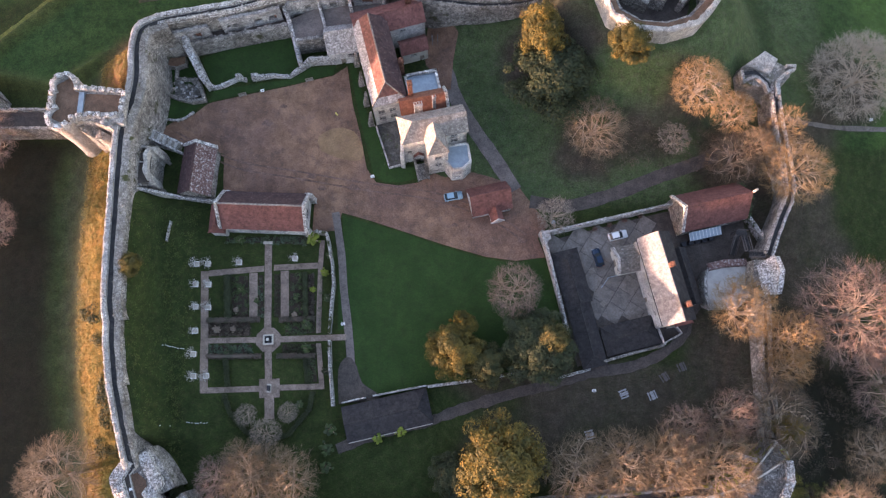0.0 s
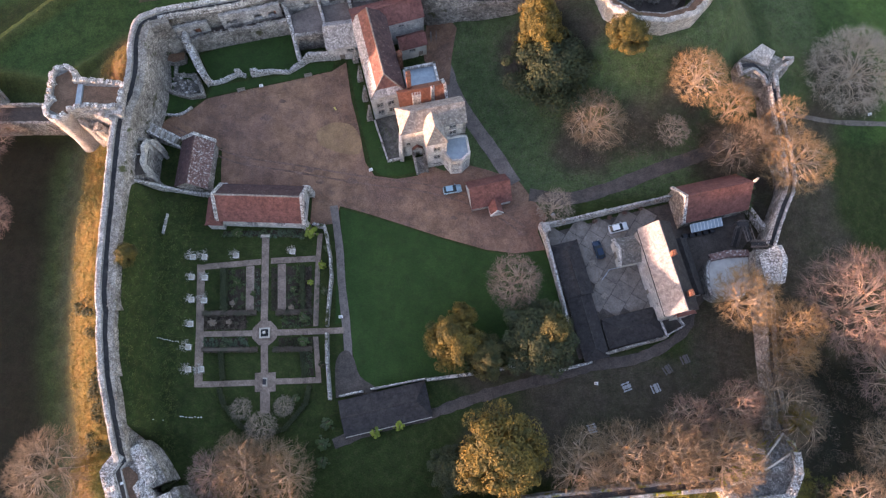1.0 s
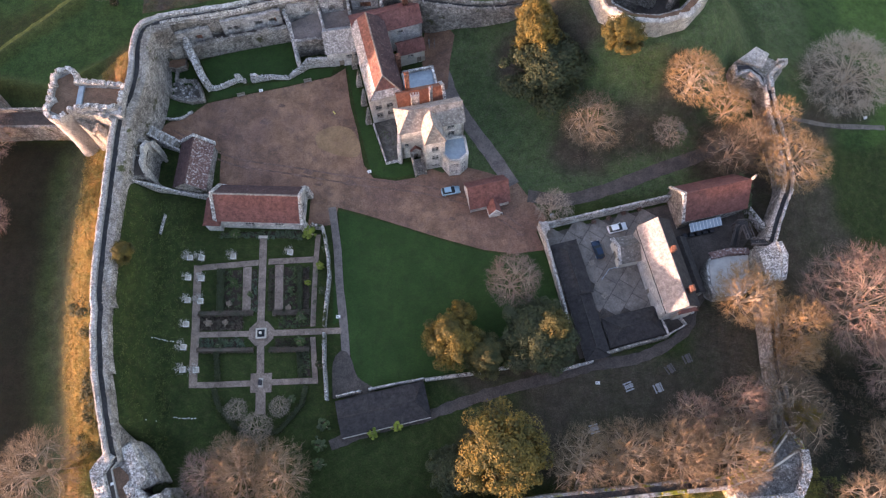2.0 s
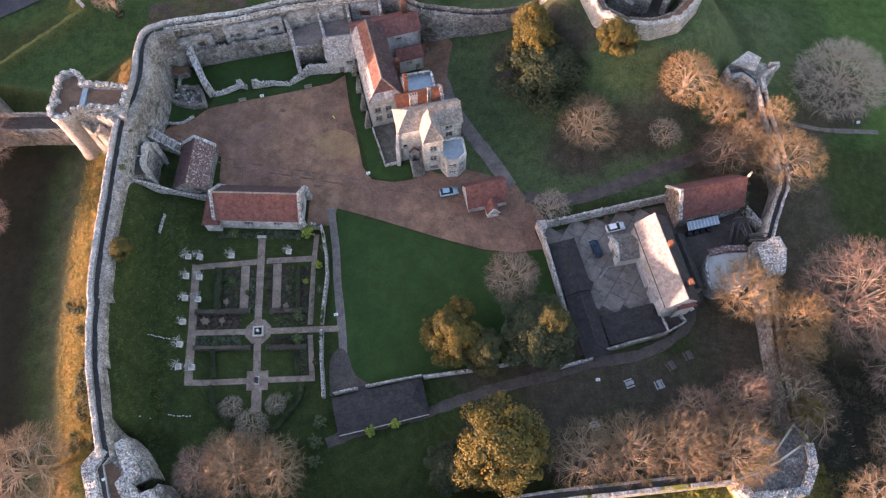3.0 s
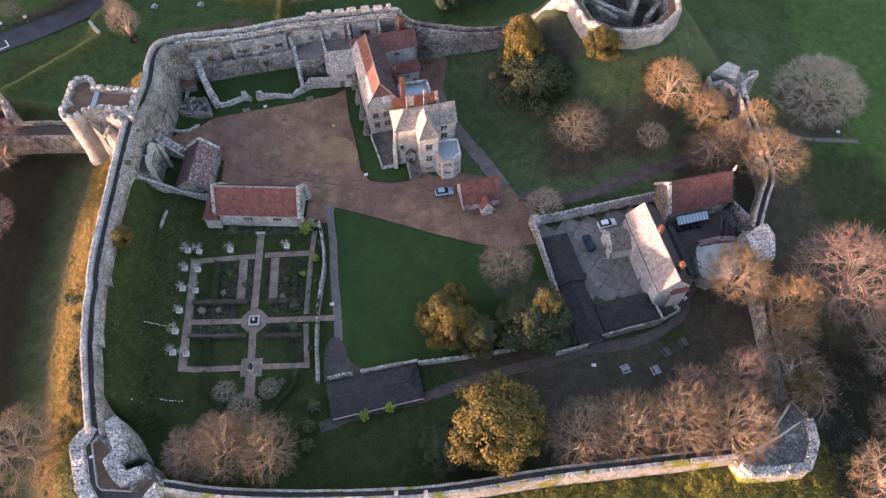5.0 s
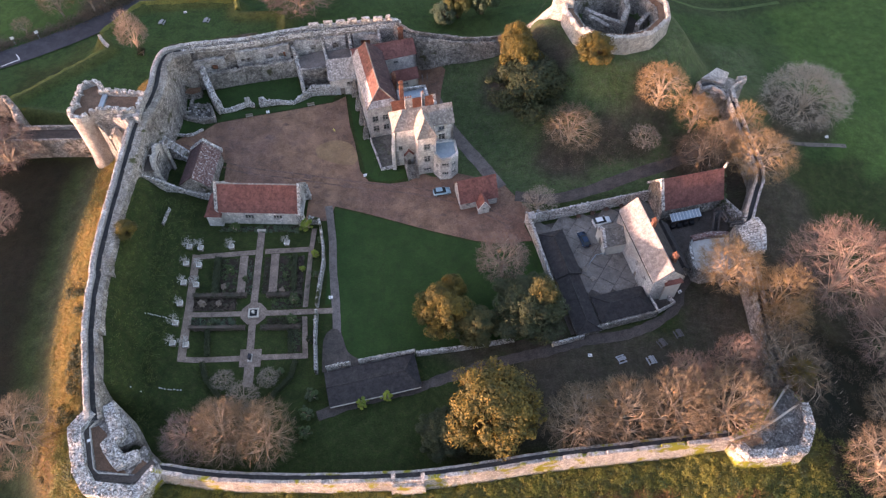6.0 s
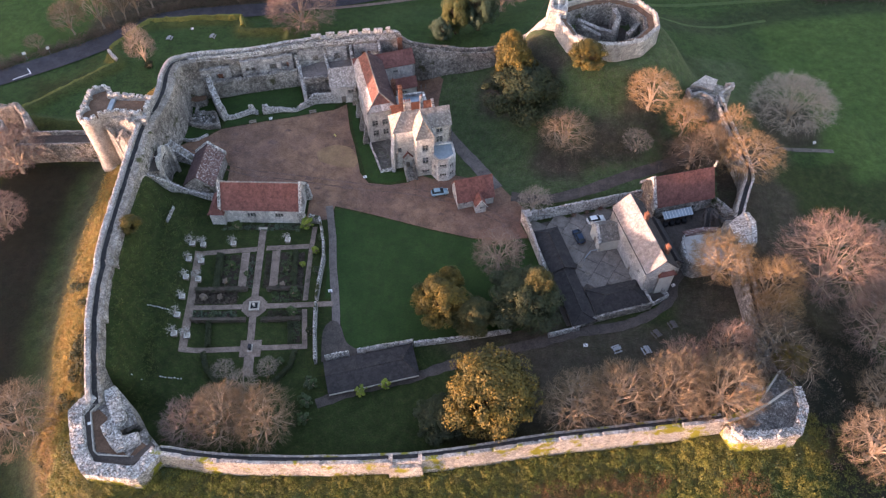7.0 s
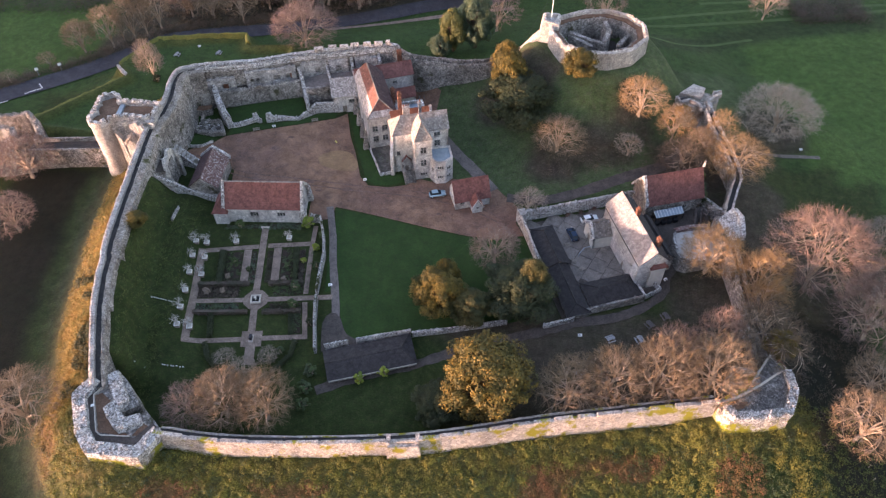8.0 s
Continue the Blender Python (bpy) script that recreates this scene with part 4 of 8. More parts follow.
def leaf_meshes(seed, radius=5.0, height=9.0, lumps=26, leaves=340, size=0.42, low=0.25, flat=1.0):
    """Meshes of an evergreen: trunk with limbs, and a crown of leaf sprays in uneven lumps."""
    rng = random.Random(seed)
    tv, tf, cv, cf = [], [], [], []
    base = Vector((0, 0, -0.5))
    fork = Vector((0, 0, height * low))
    tri_stick(tv, tf, base, fork, 0.5, 0.36)
    for i in range(lumps):
        t, ph = rng.uniform(0, 2 * math.pi), math.acos(rng.uniform(-0.95, 1.0)) if i % 4 else math.asin(math.sqrt(rng.random()) * 0.75)
        rr = rng.uniform(0.5, 1.0) * radius * 0.86
        c = Vector((math.cos(t) * math.sin(ph) * rr, math.sin(t) * math.sin(ph) * rr, height * 0.53 + math.cos(ph) * height * 0.42 * flat * rng.uniform(0.7, 1.0)))
        tri_stick(tv, tf, fork * rng.uniform(0.7, 1.0), c, 0.13, 0.03)
        cr = radius * rng.uniform(0.11, 0.23)
        for k in range(leaves):
            v = Vector((rng.gauss(0, 1), rng.gauss(0, 1), rng.gauss(0, 1) + 0.15)).normalized()
            p = c + v * cr * rng.uniform(0.72, 1.08) * Vector((1, 1, 0.8)).length / 1.6
            nrm = (v + Vector((rng.uniform(-0.7, 0.7), rng.uniform(-0.7, 0.7), rng.uniform(-0.3, 0.8)))).normalized()
            u = nrm.orthogonal().normalized()
            u = Matrix.Rotation(rng.uniform(0, 6.28), 3, nrm) @ u
            w = nrm.cross(u)
            s = size * rng.uniform(0.55, 1.15)
            q = len(cv)
            cv += [p - u * s, p - w * s * 0.45, p + u * s, p + w * s * 0.45]
            cf.append((q, q + 1, q + 2, q + 3))
    out = []
    for nm, v, f in (("trunk", tv, tf), ("crown", cv, cf)):
        me = bpy.data.meshes.new(nm)
        me.from_pydata([tuple(x) for x in v], [], f)
        out.append(me)
    return out


def plant(name, label, category, meshes, mats, x, y, scale, turn, group="", tall=1.0, z=None):
    root = thing(name, label, category, pose(x, y, lie1(x, y) if z is None else z, 0, 0, turn), group)
    for me, mat in zip(meshes, mats):
        if len(me.vertices) == 0:
            continue
        ob = new(me.name.split(".")[0], me)
        ob.parent = root
        ob.scale = (scale, scale, scale * tall)
        if not me.materials:
            me.materials.append(None)
        ob.material_slots[0].link = "OBJECT"
        ob.material_slots[0].material = mat
    return root


def tufts(name, label, category, spots, material, size, count, seed, spread=0.6, up=0.6):
    """Low growth nobody could count: sprays of leaf blades round many spots, in one mesh."""
    rg = np.random.default_rng(seed)
    s = np.array([(a[0], a[1], a[2] if len(a) > 2 else 1.0) for a in spots])
    z = np.array([a[3] for a in spots]) if len(spots[0]) > 3 else lie(s[:, 0], s[:, 1])
    c = np.repeat(np.stack([s[:, 0], s[:, 1], z], 1), count, 0)
    k = np.repeat(s[:, 2], count)[:, None]
    v = rg.normal(size=c.shape)
    v[:, 2] = np.abs(v[:, 2]) * up
    v /= np.linalg.norm(v, axis=1)[:, None]
    c = c + v * np.array([spread, spread, spread * 1.2]) * k * rg.uniform(0.5, 1.0, (len(c), 1))
    n = v + np.stack([rg.uniform(-0.8, 0.8, len(c)), rg.uniform(-0.8, 0.8, len(c)), rg.uniform(0, 0.8, len(c))], 1)
    u = np.cross(n, rg.normal(size=c.shape))
    u /= np.linalg.norm(u, axis=1)[:, None]
    w = np.cross(n, u)
    w /= np.linalg.norm(w, axis=1)[:, None]
    sz = size * k * rg.uniform(0.6, 1.2, (len(c), 1))
    vs = np.stack([c - u * sz, c - w * sz * 0.5, c + u * sz, c + w * sz * 0.5], 1).reshape(-1, 3)
    me = bpy.data.meshes.new(name)
    me.from_pydata(vs.tolist(), [], np.arange(len(vs)).reshape(-1, 4).tolist())
    me.materials.append(material)
    return tagged(new(name, me), label, category, kind="stuff")


# ---- ground surfaces ----
patch("courtyard", [(-65.5, 62), (-62, 64.5), (-57, 66.5), (-54, 69.0), (-46, 71.0), (-36, 73.2), (-25.5, 76.0), (-22.3, 78.5), (-20.8, 69), (-18.9, 62), (-17.2, 53.5), (-15, 50.3), (-10, 49.6), (-5.5, 50.3), (-2, 52.5), (0.5, 51.5), (6.3, 53), (10, 52), (17, 49.6), (19.5, 46), (23.5, 40.5), (21, 37.5), (22.6, 33.2), (16, 32.4), (9.5, 33.3), (0, 36.1), (-10.6, 39.7), (-17, 41.8), (-22.6, 43.4), (-23.4, 39.4), (-26.0, 39.0), (-29.0, 39.2), (-28.8, 46.6), (-34, 47.0), (-47.6, 47.4), (-49.3, 48), (-49.6, 57), (-58, 58.6)], GRAVEL, 0.07, "reddish brown gravel forecourt, worn in patches", "courtyard")
patch("sandy_wear", [(-27.6, 57.7), (-23.0, 55.8), (-18.7, 55.6), (-18.2, 58.6), (-20.4, 62.4), (-24.6, 63.2), (-28.4, 61.0)], SAND, 0.085, "sandy worn patch in the gravel forecourt", "gravel", smooth=0.7)
for line in ([(-61, 62.3), (-47.2, 55.6), (-32.9, 52.9), (-17.4, 50.2), (-2, 48.0), (10.6, 43.6), (18.6, 38.2)], [(-60, 60.8), (-47.6, 54.0), (-33.2, 51.3), (-17.8, 48.6), (-2.6, 46.4), (10, 42.1), (17.6, 37.0)]):
    ribbon("wheel_track", line, 0.42, GRAVELTRACK, 0.082, "dark wheel track worn in the gravel", "track", 0.45)
for x, y, r in ((-50.1, 67.2, 0.9), (-49.1, 61.3, 0.7), (-40.2, 64.4, 1.3), (-29.6, 51.8, 1.1), (-27.3, 49.0, 0.9), (-20.2, 49.2, 1.2), (17.6, 37.0, 1.0), (-36.6, 68.4, 0.8), (2.6, 40.6, 0.8)):
    patch("damp_patch", [(x + r * k * math.cos(t), y + 0.7 * r * k * math.sin(t)) for t, k in ((0, 1.2), (0.9, 0.8), (1.7, 1.0), (2.6, 0.75), (3.4, 1.15), (4.3, 0.8), (5.3, 1.0))], GRAVELTRACK, 0.08, "damp dark patch in the gravel", "gravel", smooth=0.5)
patch("lawn", [(-22.4, 42.8), (-10.6, 39.3), (0, 35.6), (9.5, 32.9), (16, 32.0), (22.4, 32.6), (24.9, 22.3), (27, 14), (20, 9.0), (8, 6.8), (-2, 5.2), (-13.6, 3.4), (-17.0, 6.0), (-18.6, 10.6), (-20.2, 18), (-21.3, 28), (-22.0, 36)], LAWN, 0.05, "mown dark green lawn", "lawn", smooth=1.0)
patch("lawn_strip", [(-23.0, 36), (-22.9, 28), (-22.6, 17), (-20.9, 17.5), (-21.9, 28), (-22.6, 36)], LAWN, 0.05, "narrow grass strip beside the garden wall", "lawn")
ribbon("drive", [(-24.0, 43.5), (-22.4, 34), (-21.6, 26), (-20.2, 16), (-19.6, 10), (-19.4, 3)], 1.7, DRIVE, 0.09, "worn tarmac drive beside the lawn", "drive", 0.15)
patch("shed_apron", [(-21.9, 1.6), (-22.2, 9), (-20.3, 11.5), (-18.6, 10), (-17.0, 6), (-13.4, 3.0)], LANE, 0.10, "tarmac apron before the slate shed", "drive", smooth=0.8)
patch("north_yard", [(-4.4, 82.4), (-3.6, 88.6), (2.5, 88.2), (3.6, 86.4), (2.4, 80), (1.8, 73), (-1.4, 72.6), (-1.6, 76), (-4, 79)], GRAVEL, 0.09, "bare brown earth below the north curtain", "yard")
ribbon("north_lane", [(-1.6, 87), (-0.3, 81), (1.6, 74.6), (4.0, 68.6), (7.3, 63), (11.6, 56.4), (16.2, 48.6)], 3.3, DRIVE, 0.08, "gravel lane round the old lodging", "lane", 0.15)
ribbon("east_lane", [(19.5, 46), (28, 45.0), (38, 47.6), (48, 51.4), (59, 55.4), (66, 60)], 3.0, LANE, 0.08, "shaded tarmac lane at the motte's foot", "lane", 0.15)
ribbon("south_lane", [(-22, -7.5), (-14, -4.5), (-4, -2.2), (4, 0.6), (14, 3.6), (24, 6), (32, 8.2), (40, 9.4), (47, 12.3), (51.5, 16), (53.5, 22)], 2.2, LANE, 0.08, "worn lane behind the stable yard", "lane", 0.45)
patch("stable_yard", [(22.8, 36.8), (48, 43.2), (66, 47.2), (66.6, 35), (56, 22), (51, 16), (46.0, 14), (35.6, 11.2), (28.6, 9.4), (25.6, 21.5)], LANE, 0.05, "dark tarmac of the stable yard", "yard")
ribbon("road", [(-230, 40), (-170, 76), (-132, 100.8), (-123.4, 105.8), (-114.6, 111), (-102.7, 119.2), (-95.6, 125.6), (-87, 131.6), (-67, 135.2), (-53, 136.8), (-32, 141.0), (-14, 147), (1, 152), (40, 162), (120, 190), (260, 260)], 7.8, ASPHALT, 0.25, "blue-grey tarmac road below the castle", "road")
ribbon("footpath", [(-35, 135.6), (-24, 137.8), (-15.6, 139.6), (2.3, 144.4), (30, 150)], 2.0, PATH, 0.1, "pale footpath beside the road", "path")
ribbon("field_track", [(76, 65.8), (86, 65.5), (96, 65.3), (106, 65.2)], 1.2, SLAB, 0.08, "pale earth track across the field", "path", 0.4)
for line, wide in (([(70, 137.6), (82, 137.4), (95.0, 138.4), (125.2, 141.3), (145.8, 144.0), (220, 156)], 1.7), ([(70, 141.4), (96.7, 145.1), (127.5, 148.4), (161.8, 150.0), (240, 154)], 1.5), ([(70, 130), (75.5, 126.3), (81.2, 123.6), (91.5, 125.0), (107.7, 128.6)], 1.2), ([(96, 152), (116, 153), (164, 156), (260, 164)], 1.5)):
    ribbon("mown_track", line, wide, LIGHTTRACK, 0.05, "pale mown track in the field", "path", 0.3)

def road_mark(pts):
    return ribbon("road_marking", pts, 0.3, WHITE, 0.29, "worn white painted road line", "road marking")


for line in ([(-124.4, 101.9), (-120.0, 104.8)], [(-120.0, 104.8), (-121.8, 107.1)], [(-131.7, 96.4), (-128.1, 98.4)]):
    road_mark(line)

# crest grass coloured lighter and yellower, as the low sun makes it
CREST = ground_like("dry_crest_grass", (0.15, 0.165, 0.042), (0.19, 0.185, 0.05), (0.11, 0.13, 0.034), s1=0.2, s2=0.9, contrast=0.6)
crest = tagged(part("earth_bank", sweep([(x, y, lie1(x, y) + 0.75) for x, y in straight([(-118, 76.6), (-108, 86.8), (-100, 94.4), (-92.4, 102.4)], 2.0)], [(-0.9, -0.3, "ground"), (0.8, -0.3, "ground"), (0.2, 0, "top"), (-0.2, 0, "top")], False, 1.0, 0.3, 0.3), CREST), "sunlit grassy bank along the terrace edge", "earth bank", kind="structure")
crest2 = tagged(part("earth_bank", sweep([(x, y, lie1(x, y) + 0.7) for x, y in straight([(-95.0, 108.4), (-90.8, 115.6), (-86.4, 121.6), (-74, 122.8), (-58.6, 123.6), (-57.4, 118.6)], 2.0)], [(-1.0, -0.3, "ground"), (1.0, -0.3, "ground"), (0.25, 0, "top"), (-0.25, 0, "top")], False, 1.0, 0.3, 0.3), CREST), "grassy bank round the terrace", "earth bank", kind="structure")
revet = tagged(part("revetment", sweep([(-95.6, 108.2, -2.2), (-93.8, 105.6, -2.0), (-91.4, 103.0, -2.0)], [(-0.5, -0.6, "ground"), (0.5, -0.6, "ground"), (0.4, 0, "top"), (-0.4, 0, "top")], False, 0.6, 0.15), PARAPET), "pale stone revetment at the terrace corner", "wall", kind="structure")

# ---- curtain walls ----
WEST = [(-60.7, -10.8, 8.8), (-61.3, -8.0, 9.7), (-62.4, -3, 11.0), (-64.0, 3, 11.6), (-66.4, 13, 12.0), (-67.8, 22, 12.0), (-68.4, 32, 12.0), (-68.6, 42, 12.2), (-68.8, 52, 12.6), (-68.4, 59, 13.2), (-66.9, 64.5, 13.6), (-66.0, 70, 14.0), (-66.4, 76, 14.2), (-66.0, 80.5, 14.0), (-64.2, 82.6, 13.7), (-61.5, 83.9, 13.4)]
RANGE = [(-62.5, 83.6, 13.4), (-58, 84.7, 13.2), (-52, 86.1, 12.8), (-46, 87.6, 12.4), (-40, 89.4, 12.4), (-34, 90.9, 12.4), (-28, 92.0, 12.4), (-20, 93.0, 12.6), (-10.5, 93.8, 12.8), (-8.6, 93.2, 12.6)]


def curtain(name, label, line, thick, material, rim=1.3, walk=1.2, low=0.55, deep=0.9, batter=0.6, seed=1.0, jag=0.25, side=1, top=WALLTOP, inner=STONE, stones=2.0, core=None):
    """A curtain wall: outer parapet, sunk wall walk and a low inner kerb, on a battered rubble body. side: which way is inwards (1: left)."""
    root = thing(name, label, "castle wall", kind="structure")
    h = thick / 2
    s = -side
    body = [(s * (h + 0.2), -0.6, "ground"), (s * h, -deep - 0.02, "top"), (-s * (h - 0.12), -deep - 0.02, "top"), (-s * (h + batter), -0.6, "ground")]
    part("wall_body", sweep(line, body, True, 0.9, 0.0, 0.10, seed=seed), inner, root)
    para = [(s * h, -deep - 0.5, "top"), (s * h, 0, "top"), (s * (h - rim * 0.3), 0.12, "top"), (s * (h - rim), -0.05, "top"), (s * (h - rim), -deep - 0.5, "top")]
    part("parapet", sweep(line, para, True, 0.6, jag, 0.10, seed=seed + 3, stones=(stones, s * (h - rim * 0.85), s * (h - 0.1), 0.45) if stones else None), top, root, "pale lichened parapet")
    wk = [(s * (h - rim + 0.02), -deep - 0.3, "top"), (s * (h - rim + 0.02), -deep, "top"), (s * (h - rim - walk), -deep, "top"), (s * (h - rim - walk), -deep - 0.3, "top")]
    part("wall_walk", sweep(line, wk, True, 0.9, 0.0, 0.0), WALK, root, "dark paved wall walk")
    kerb = [(s * (h - rim - walk + 0.02), -deep - 0.5, "top"), (s * (h - rim - walk + 0.02), -deep + low, "top"), (-s * (h - 0.3), -deep + low - 0.1, "top"), (-s * h, -deep - 0.5, "top")]
    part("kerb", sweep(line, kerb, True, 0.6, 0.22, 0.08, seed=seed + 7, stones=(0.5 * stones, -s * (h - 0.2), s * (h - rim - walk - 0.05), 0.32) if stones else None), core or top, root)
    return root


WESTLINE = [(-65.6, 17.6, 12.0)] + [(x + (0.95 if y > 66 else 1.25), y + (0.3 - 0.95 if y > 82 else 0.0), z) for x, y, z in WEST[5:]]
w_west = curtain("wall_west", "long grey rubble curtain wall with a dark wall walk", WESTLINE, 4.2, STONE, rim=1.05, walk=1.2, low=0.45, batter=0.35, side=-1, top=PARAPET, core=KERBSTONE, jag=0.3)
curtain("wall_west", "grey rubble curtain wall with a dark wall walk", [(-64.1, 5.0, 11.7), (-65.45, 13, 12.0), (-65.95, 17.8, 12.0)], 3.6, STONE, rim=1.0, walk=1.18, low=0.45, batter=0.3, side=-1, top=PARAPET, core=KERBSTONE, jag=0.3)
curtain("wall_west", "narrower grey curtain wall beside the corner tower", [(-60.6, -10.8, 8.8), (-61.2, -8.0, 9.7), (-62.3, -3, 11.0), (-63.8, 3, 11.6), (-64.35, 5.2, 11.7)], 3.0, STONE, rim=0.95, walk=1.15, low=0.45, batter=0.25, side=-1, top=PARAPET, core=KERBSTONE, jag=0.3)
w_range = curtain("wall_north", "grey curtain wall behind the ruined range", RANGE, 2.4, STONE, rim=0.9, walk=0.9, batter=0.0, side=-1)
SOUTH = [(-47.5, -19.4, 8.1), (-38, -20.7, 7.7), (-28, -21.2, 7.5), (-17, -21.3, 7.4), (-7.5, -21.1, 7.4), (-1, -20.8, 7.5), (8, -19.8, 7.7), (20, -18.1, 8.0), (33, -16.8, 8.4), (44, -15.7, 8.7), (52.5, -15.0, 9.0)]
w_south = curtain("wall_south", "sunlit pale curtain wall with crenels and yellow moss", SOUTH, 2.4, SWALL, rim=0.75, walk=1.1, low=0.15, deep=1.0, batter=0.1, jag=0.08, side=1, inner=SWALL, top=SWALL, stones=0)
merlons(w_south, SOUTH[:5], -0.82, 0.42, 5.2, 0.5, 0.72, SWALL)
merlons(w_south, SOUTH[5:], -0.82, 0.45, 3.6, 0.5, 0.72, SWALL)
mt = thing("mural_turret", "small square turret on the pale south curtain", "turret")
prism("turret_body", [(-6.9, -23.0), (-1.2, -22.8), (-1.2, -21.0), (-6.9, -21.2)], 6.2, SWALL, mt, batter=0.25)
for line in ([(-6.7, -22.7, 7.0), (-1.4, -22.5, 7.0)], [(-6.6, -22.5, 7.6), (-6.6, -20.9, 7.9)], [(-1.5, -22.3, 7.6), (-1.5, -20.8, 7.9)]):
    part("parapet", sweep(line, [(-0.35, -0.9, "top"), (0.35, -0.9, "top"), (0.35, 0, "top"), (-0.35, 0, "top")], False, 0.6, 0.1), SWALL, mt)
EAST = [(66.2, -5, 7.4), (66.4, 2, 6.2), (66.4, 8, 5.8), (66.6, 15, 6.4), (66.6, 24, 8.0)]
curtain("wall_east", "narrow rubble curtain wall under bare trees", EAST, 2.2, STONE, rim=0.6, walk=0.9, side=1, top=STONE, stones=0.8)
curtain("wall_east", "narrow rubble curtain wall beside the old barn", [(67.9, 32, 9.0), (70.0, 36.4, 8.2), (72.2, 40.9, 8.0), (74.2, 45.4, 8.0), (74.3, 51, 8.4), (73.4, 57, 9.2), (72.5, 63, 10.0), (72.2, 69.5, 10.8)], 1.9, STONE, rim=0.42, walk=1.0, batter=0.1, side=1)
NORTH = [(-9.5, 93.4, 12.6), (-5.2, 90.2, 12.0), (2, 89.4, 11.2), (10, 89.0, 10.6), (18, 89.6, 10.6), (24, 90.6, 12.4), (29, 91.4, 16.0), (33, 92, 20.5)]
curtain("wall_north", "grey rubble curtain wall climbing to the keep", NORTH, 2.0, STONE, rim=0.5, walk=0.9, side=-1, batter=0.2, top=STONE)
merlons(w_range, [(-31, 91.5, 12.4), (-20, 93.0, 12.6), (-10.5, 93.8, 12.8)], 0.75, 1.1, 2.3, 0.8, 0.9, WALLTOP, worn=0.2)

# gatehouse with two drum towers
gate = thing("gatehouse", "pale stone gatehouse with two round drum towers", "gatehouse")


def arc(cx0, cy0, r, a0, a1, n=12):
    return [(cx0 + r * math.cos(radians(a0 + (a1 - a0) * i / n)), cy0 + r * math.sin(radians(a0 + (a1 - a0) * i / n))) for i in range(n + 1)]


def drum(cx0, cy0, r, top, base):
    bm = bmesh.new()
    rings = []
    for z, k in ((base - 1.5, 1.22), (base, 1.18), (base + 2, 1.08), (base + 5, 1.02), (top - 2.2, 1.0), (top - 1.9, 1.04), (top - 1.2, 1.04)):
        rings.append([bm.verts.new((cx0 + r * k * math.cos(t), cy0 + r * k * math.sin(t), z + rough_at(t, z, 1, 0.05))) for t in (2 * math.pi * i / 36 for i in range(36))])
    for a, b in zip(rings, rings[1:]):
        quads(bm, a, b)
    bm.faces.new(rings[-1])
    ob = part("drum_tower", bm, DRUMSTONE, gate, "tapered round drum tower")
    ob.data.shade_smooth()


drum(-80.1, 60.1, 2.65, 15.4, -1.5)
drum(-79.7, 67.1, 2.8, 15.4, -1.5)
prism("gate_block", [(-80, 58.8), (-80, 68), (-76, 66.6), (-66.8, 66.2), (-66.8, 58.6), (-72, 59.6), (-76.5, 59.4)], 14.2, ASHLAR, gate)
RIM = [(-0.55, -1.5, "top"), (0.55, -1.5, "top"), (0.5, 0, "top"), (-0.5, 0, "top")]
for line in ([(x, y, 15.2) for x, y in arc(-79.9, 60.0, 2.45, -40, -250)], [(x, y, 15.2) for x, y in arc(-79.7, 67.1, 2.4, 225, 10)], [(-82.0, 61.6, 15.2), (-82.0, 65.6, 15.2)], [(-77.4, 66.4, 15.3), (-72, 66.0, 15.2), (-67.3, 65.6, 15.0)], [(-77.8, 59.6, 15.3), (-73, 60.4, 15.3), (-69.8, 60.1, 15.1), (-67.8, 60.6, 14.9)], [(-66.9, 65.6, 15.0), (-67.2, 61, 14.9)]):
    part("parapet", sweep(line, RIM, False, 0.5, 0.25, 0.08), ASHLAR, gate)
    merlons(gate, line, 0, 0.55, 1.0, 0.5, 0.95, WALLTOP, smooth=False)
prism("roof_deck", [(-82.2, 60), (-82.2, 67), (-79, 69), (-76.6, 66), (-76.6, 61.2), (-78.5, 58.2)], 14.32, GRAVELROOF, gate, base=14.2, label="brown gravelled roof deck")
prism("roof_deck", [(-75.3, 65.4), (-67.5, 65.0), (-67.6, 61.4), (-75.3, 61.0)], 14.32, GRAVELROOF, gate, base=14.2, label="brown gravelled roof deck")
prism("roof_walk", [(-76.5, 65.6), (-75.4, 65.6), (-75.4, 61.0), (-76.5, 61.0)], 14.7, LEAD, gate, base=14.2, label="lead-covered step across the roof")
# broken masonry beside the south drum
part("buttress", sweep([(-77.2, 59.2, 14.8), (-73.5, 59.3, 13.6), (-71, 58.3, 14.6), (-69.2, 57.8, 13.2)], [(-0.2, -1, "ground"), (1.6, -1, "ground"), (1.2, 0, "top"), (0.1, 0, "top")], False, 0.5, 1.1, 0.3, stones=(5, 0.1, 1.1, 0.8)), ASHLAR, gate, "broken stone facing")

part("broken_core", sweep([(-76.6, 58.0, 12.6), (-75.0, 57.9, 9.6), (-73.4, 57.4, 11.4), (-71.8, 56.9, 8.4), (-70.2, 56.4, 7.2)], [(-0.6, -1, "ground"), (1.6, -1, "ground"), (1.1, 0, "top"), (-0.2, 0, "top")], False, 0.45, 1.3, 0.4, seed=12, stones=(6, -0.3, 1.0, 0.9)), RUINSTONE, gate, "exposed broken wall core")

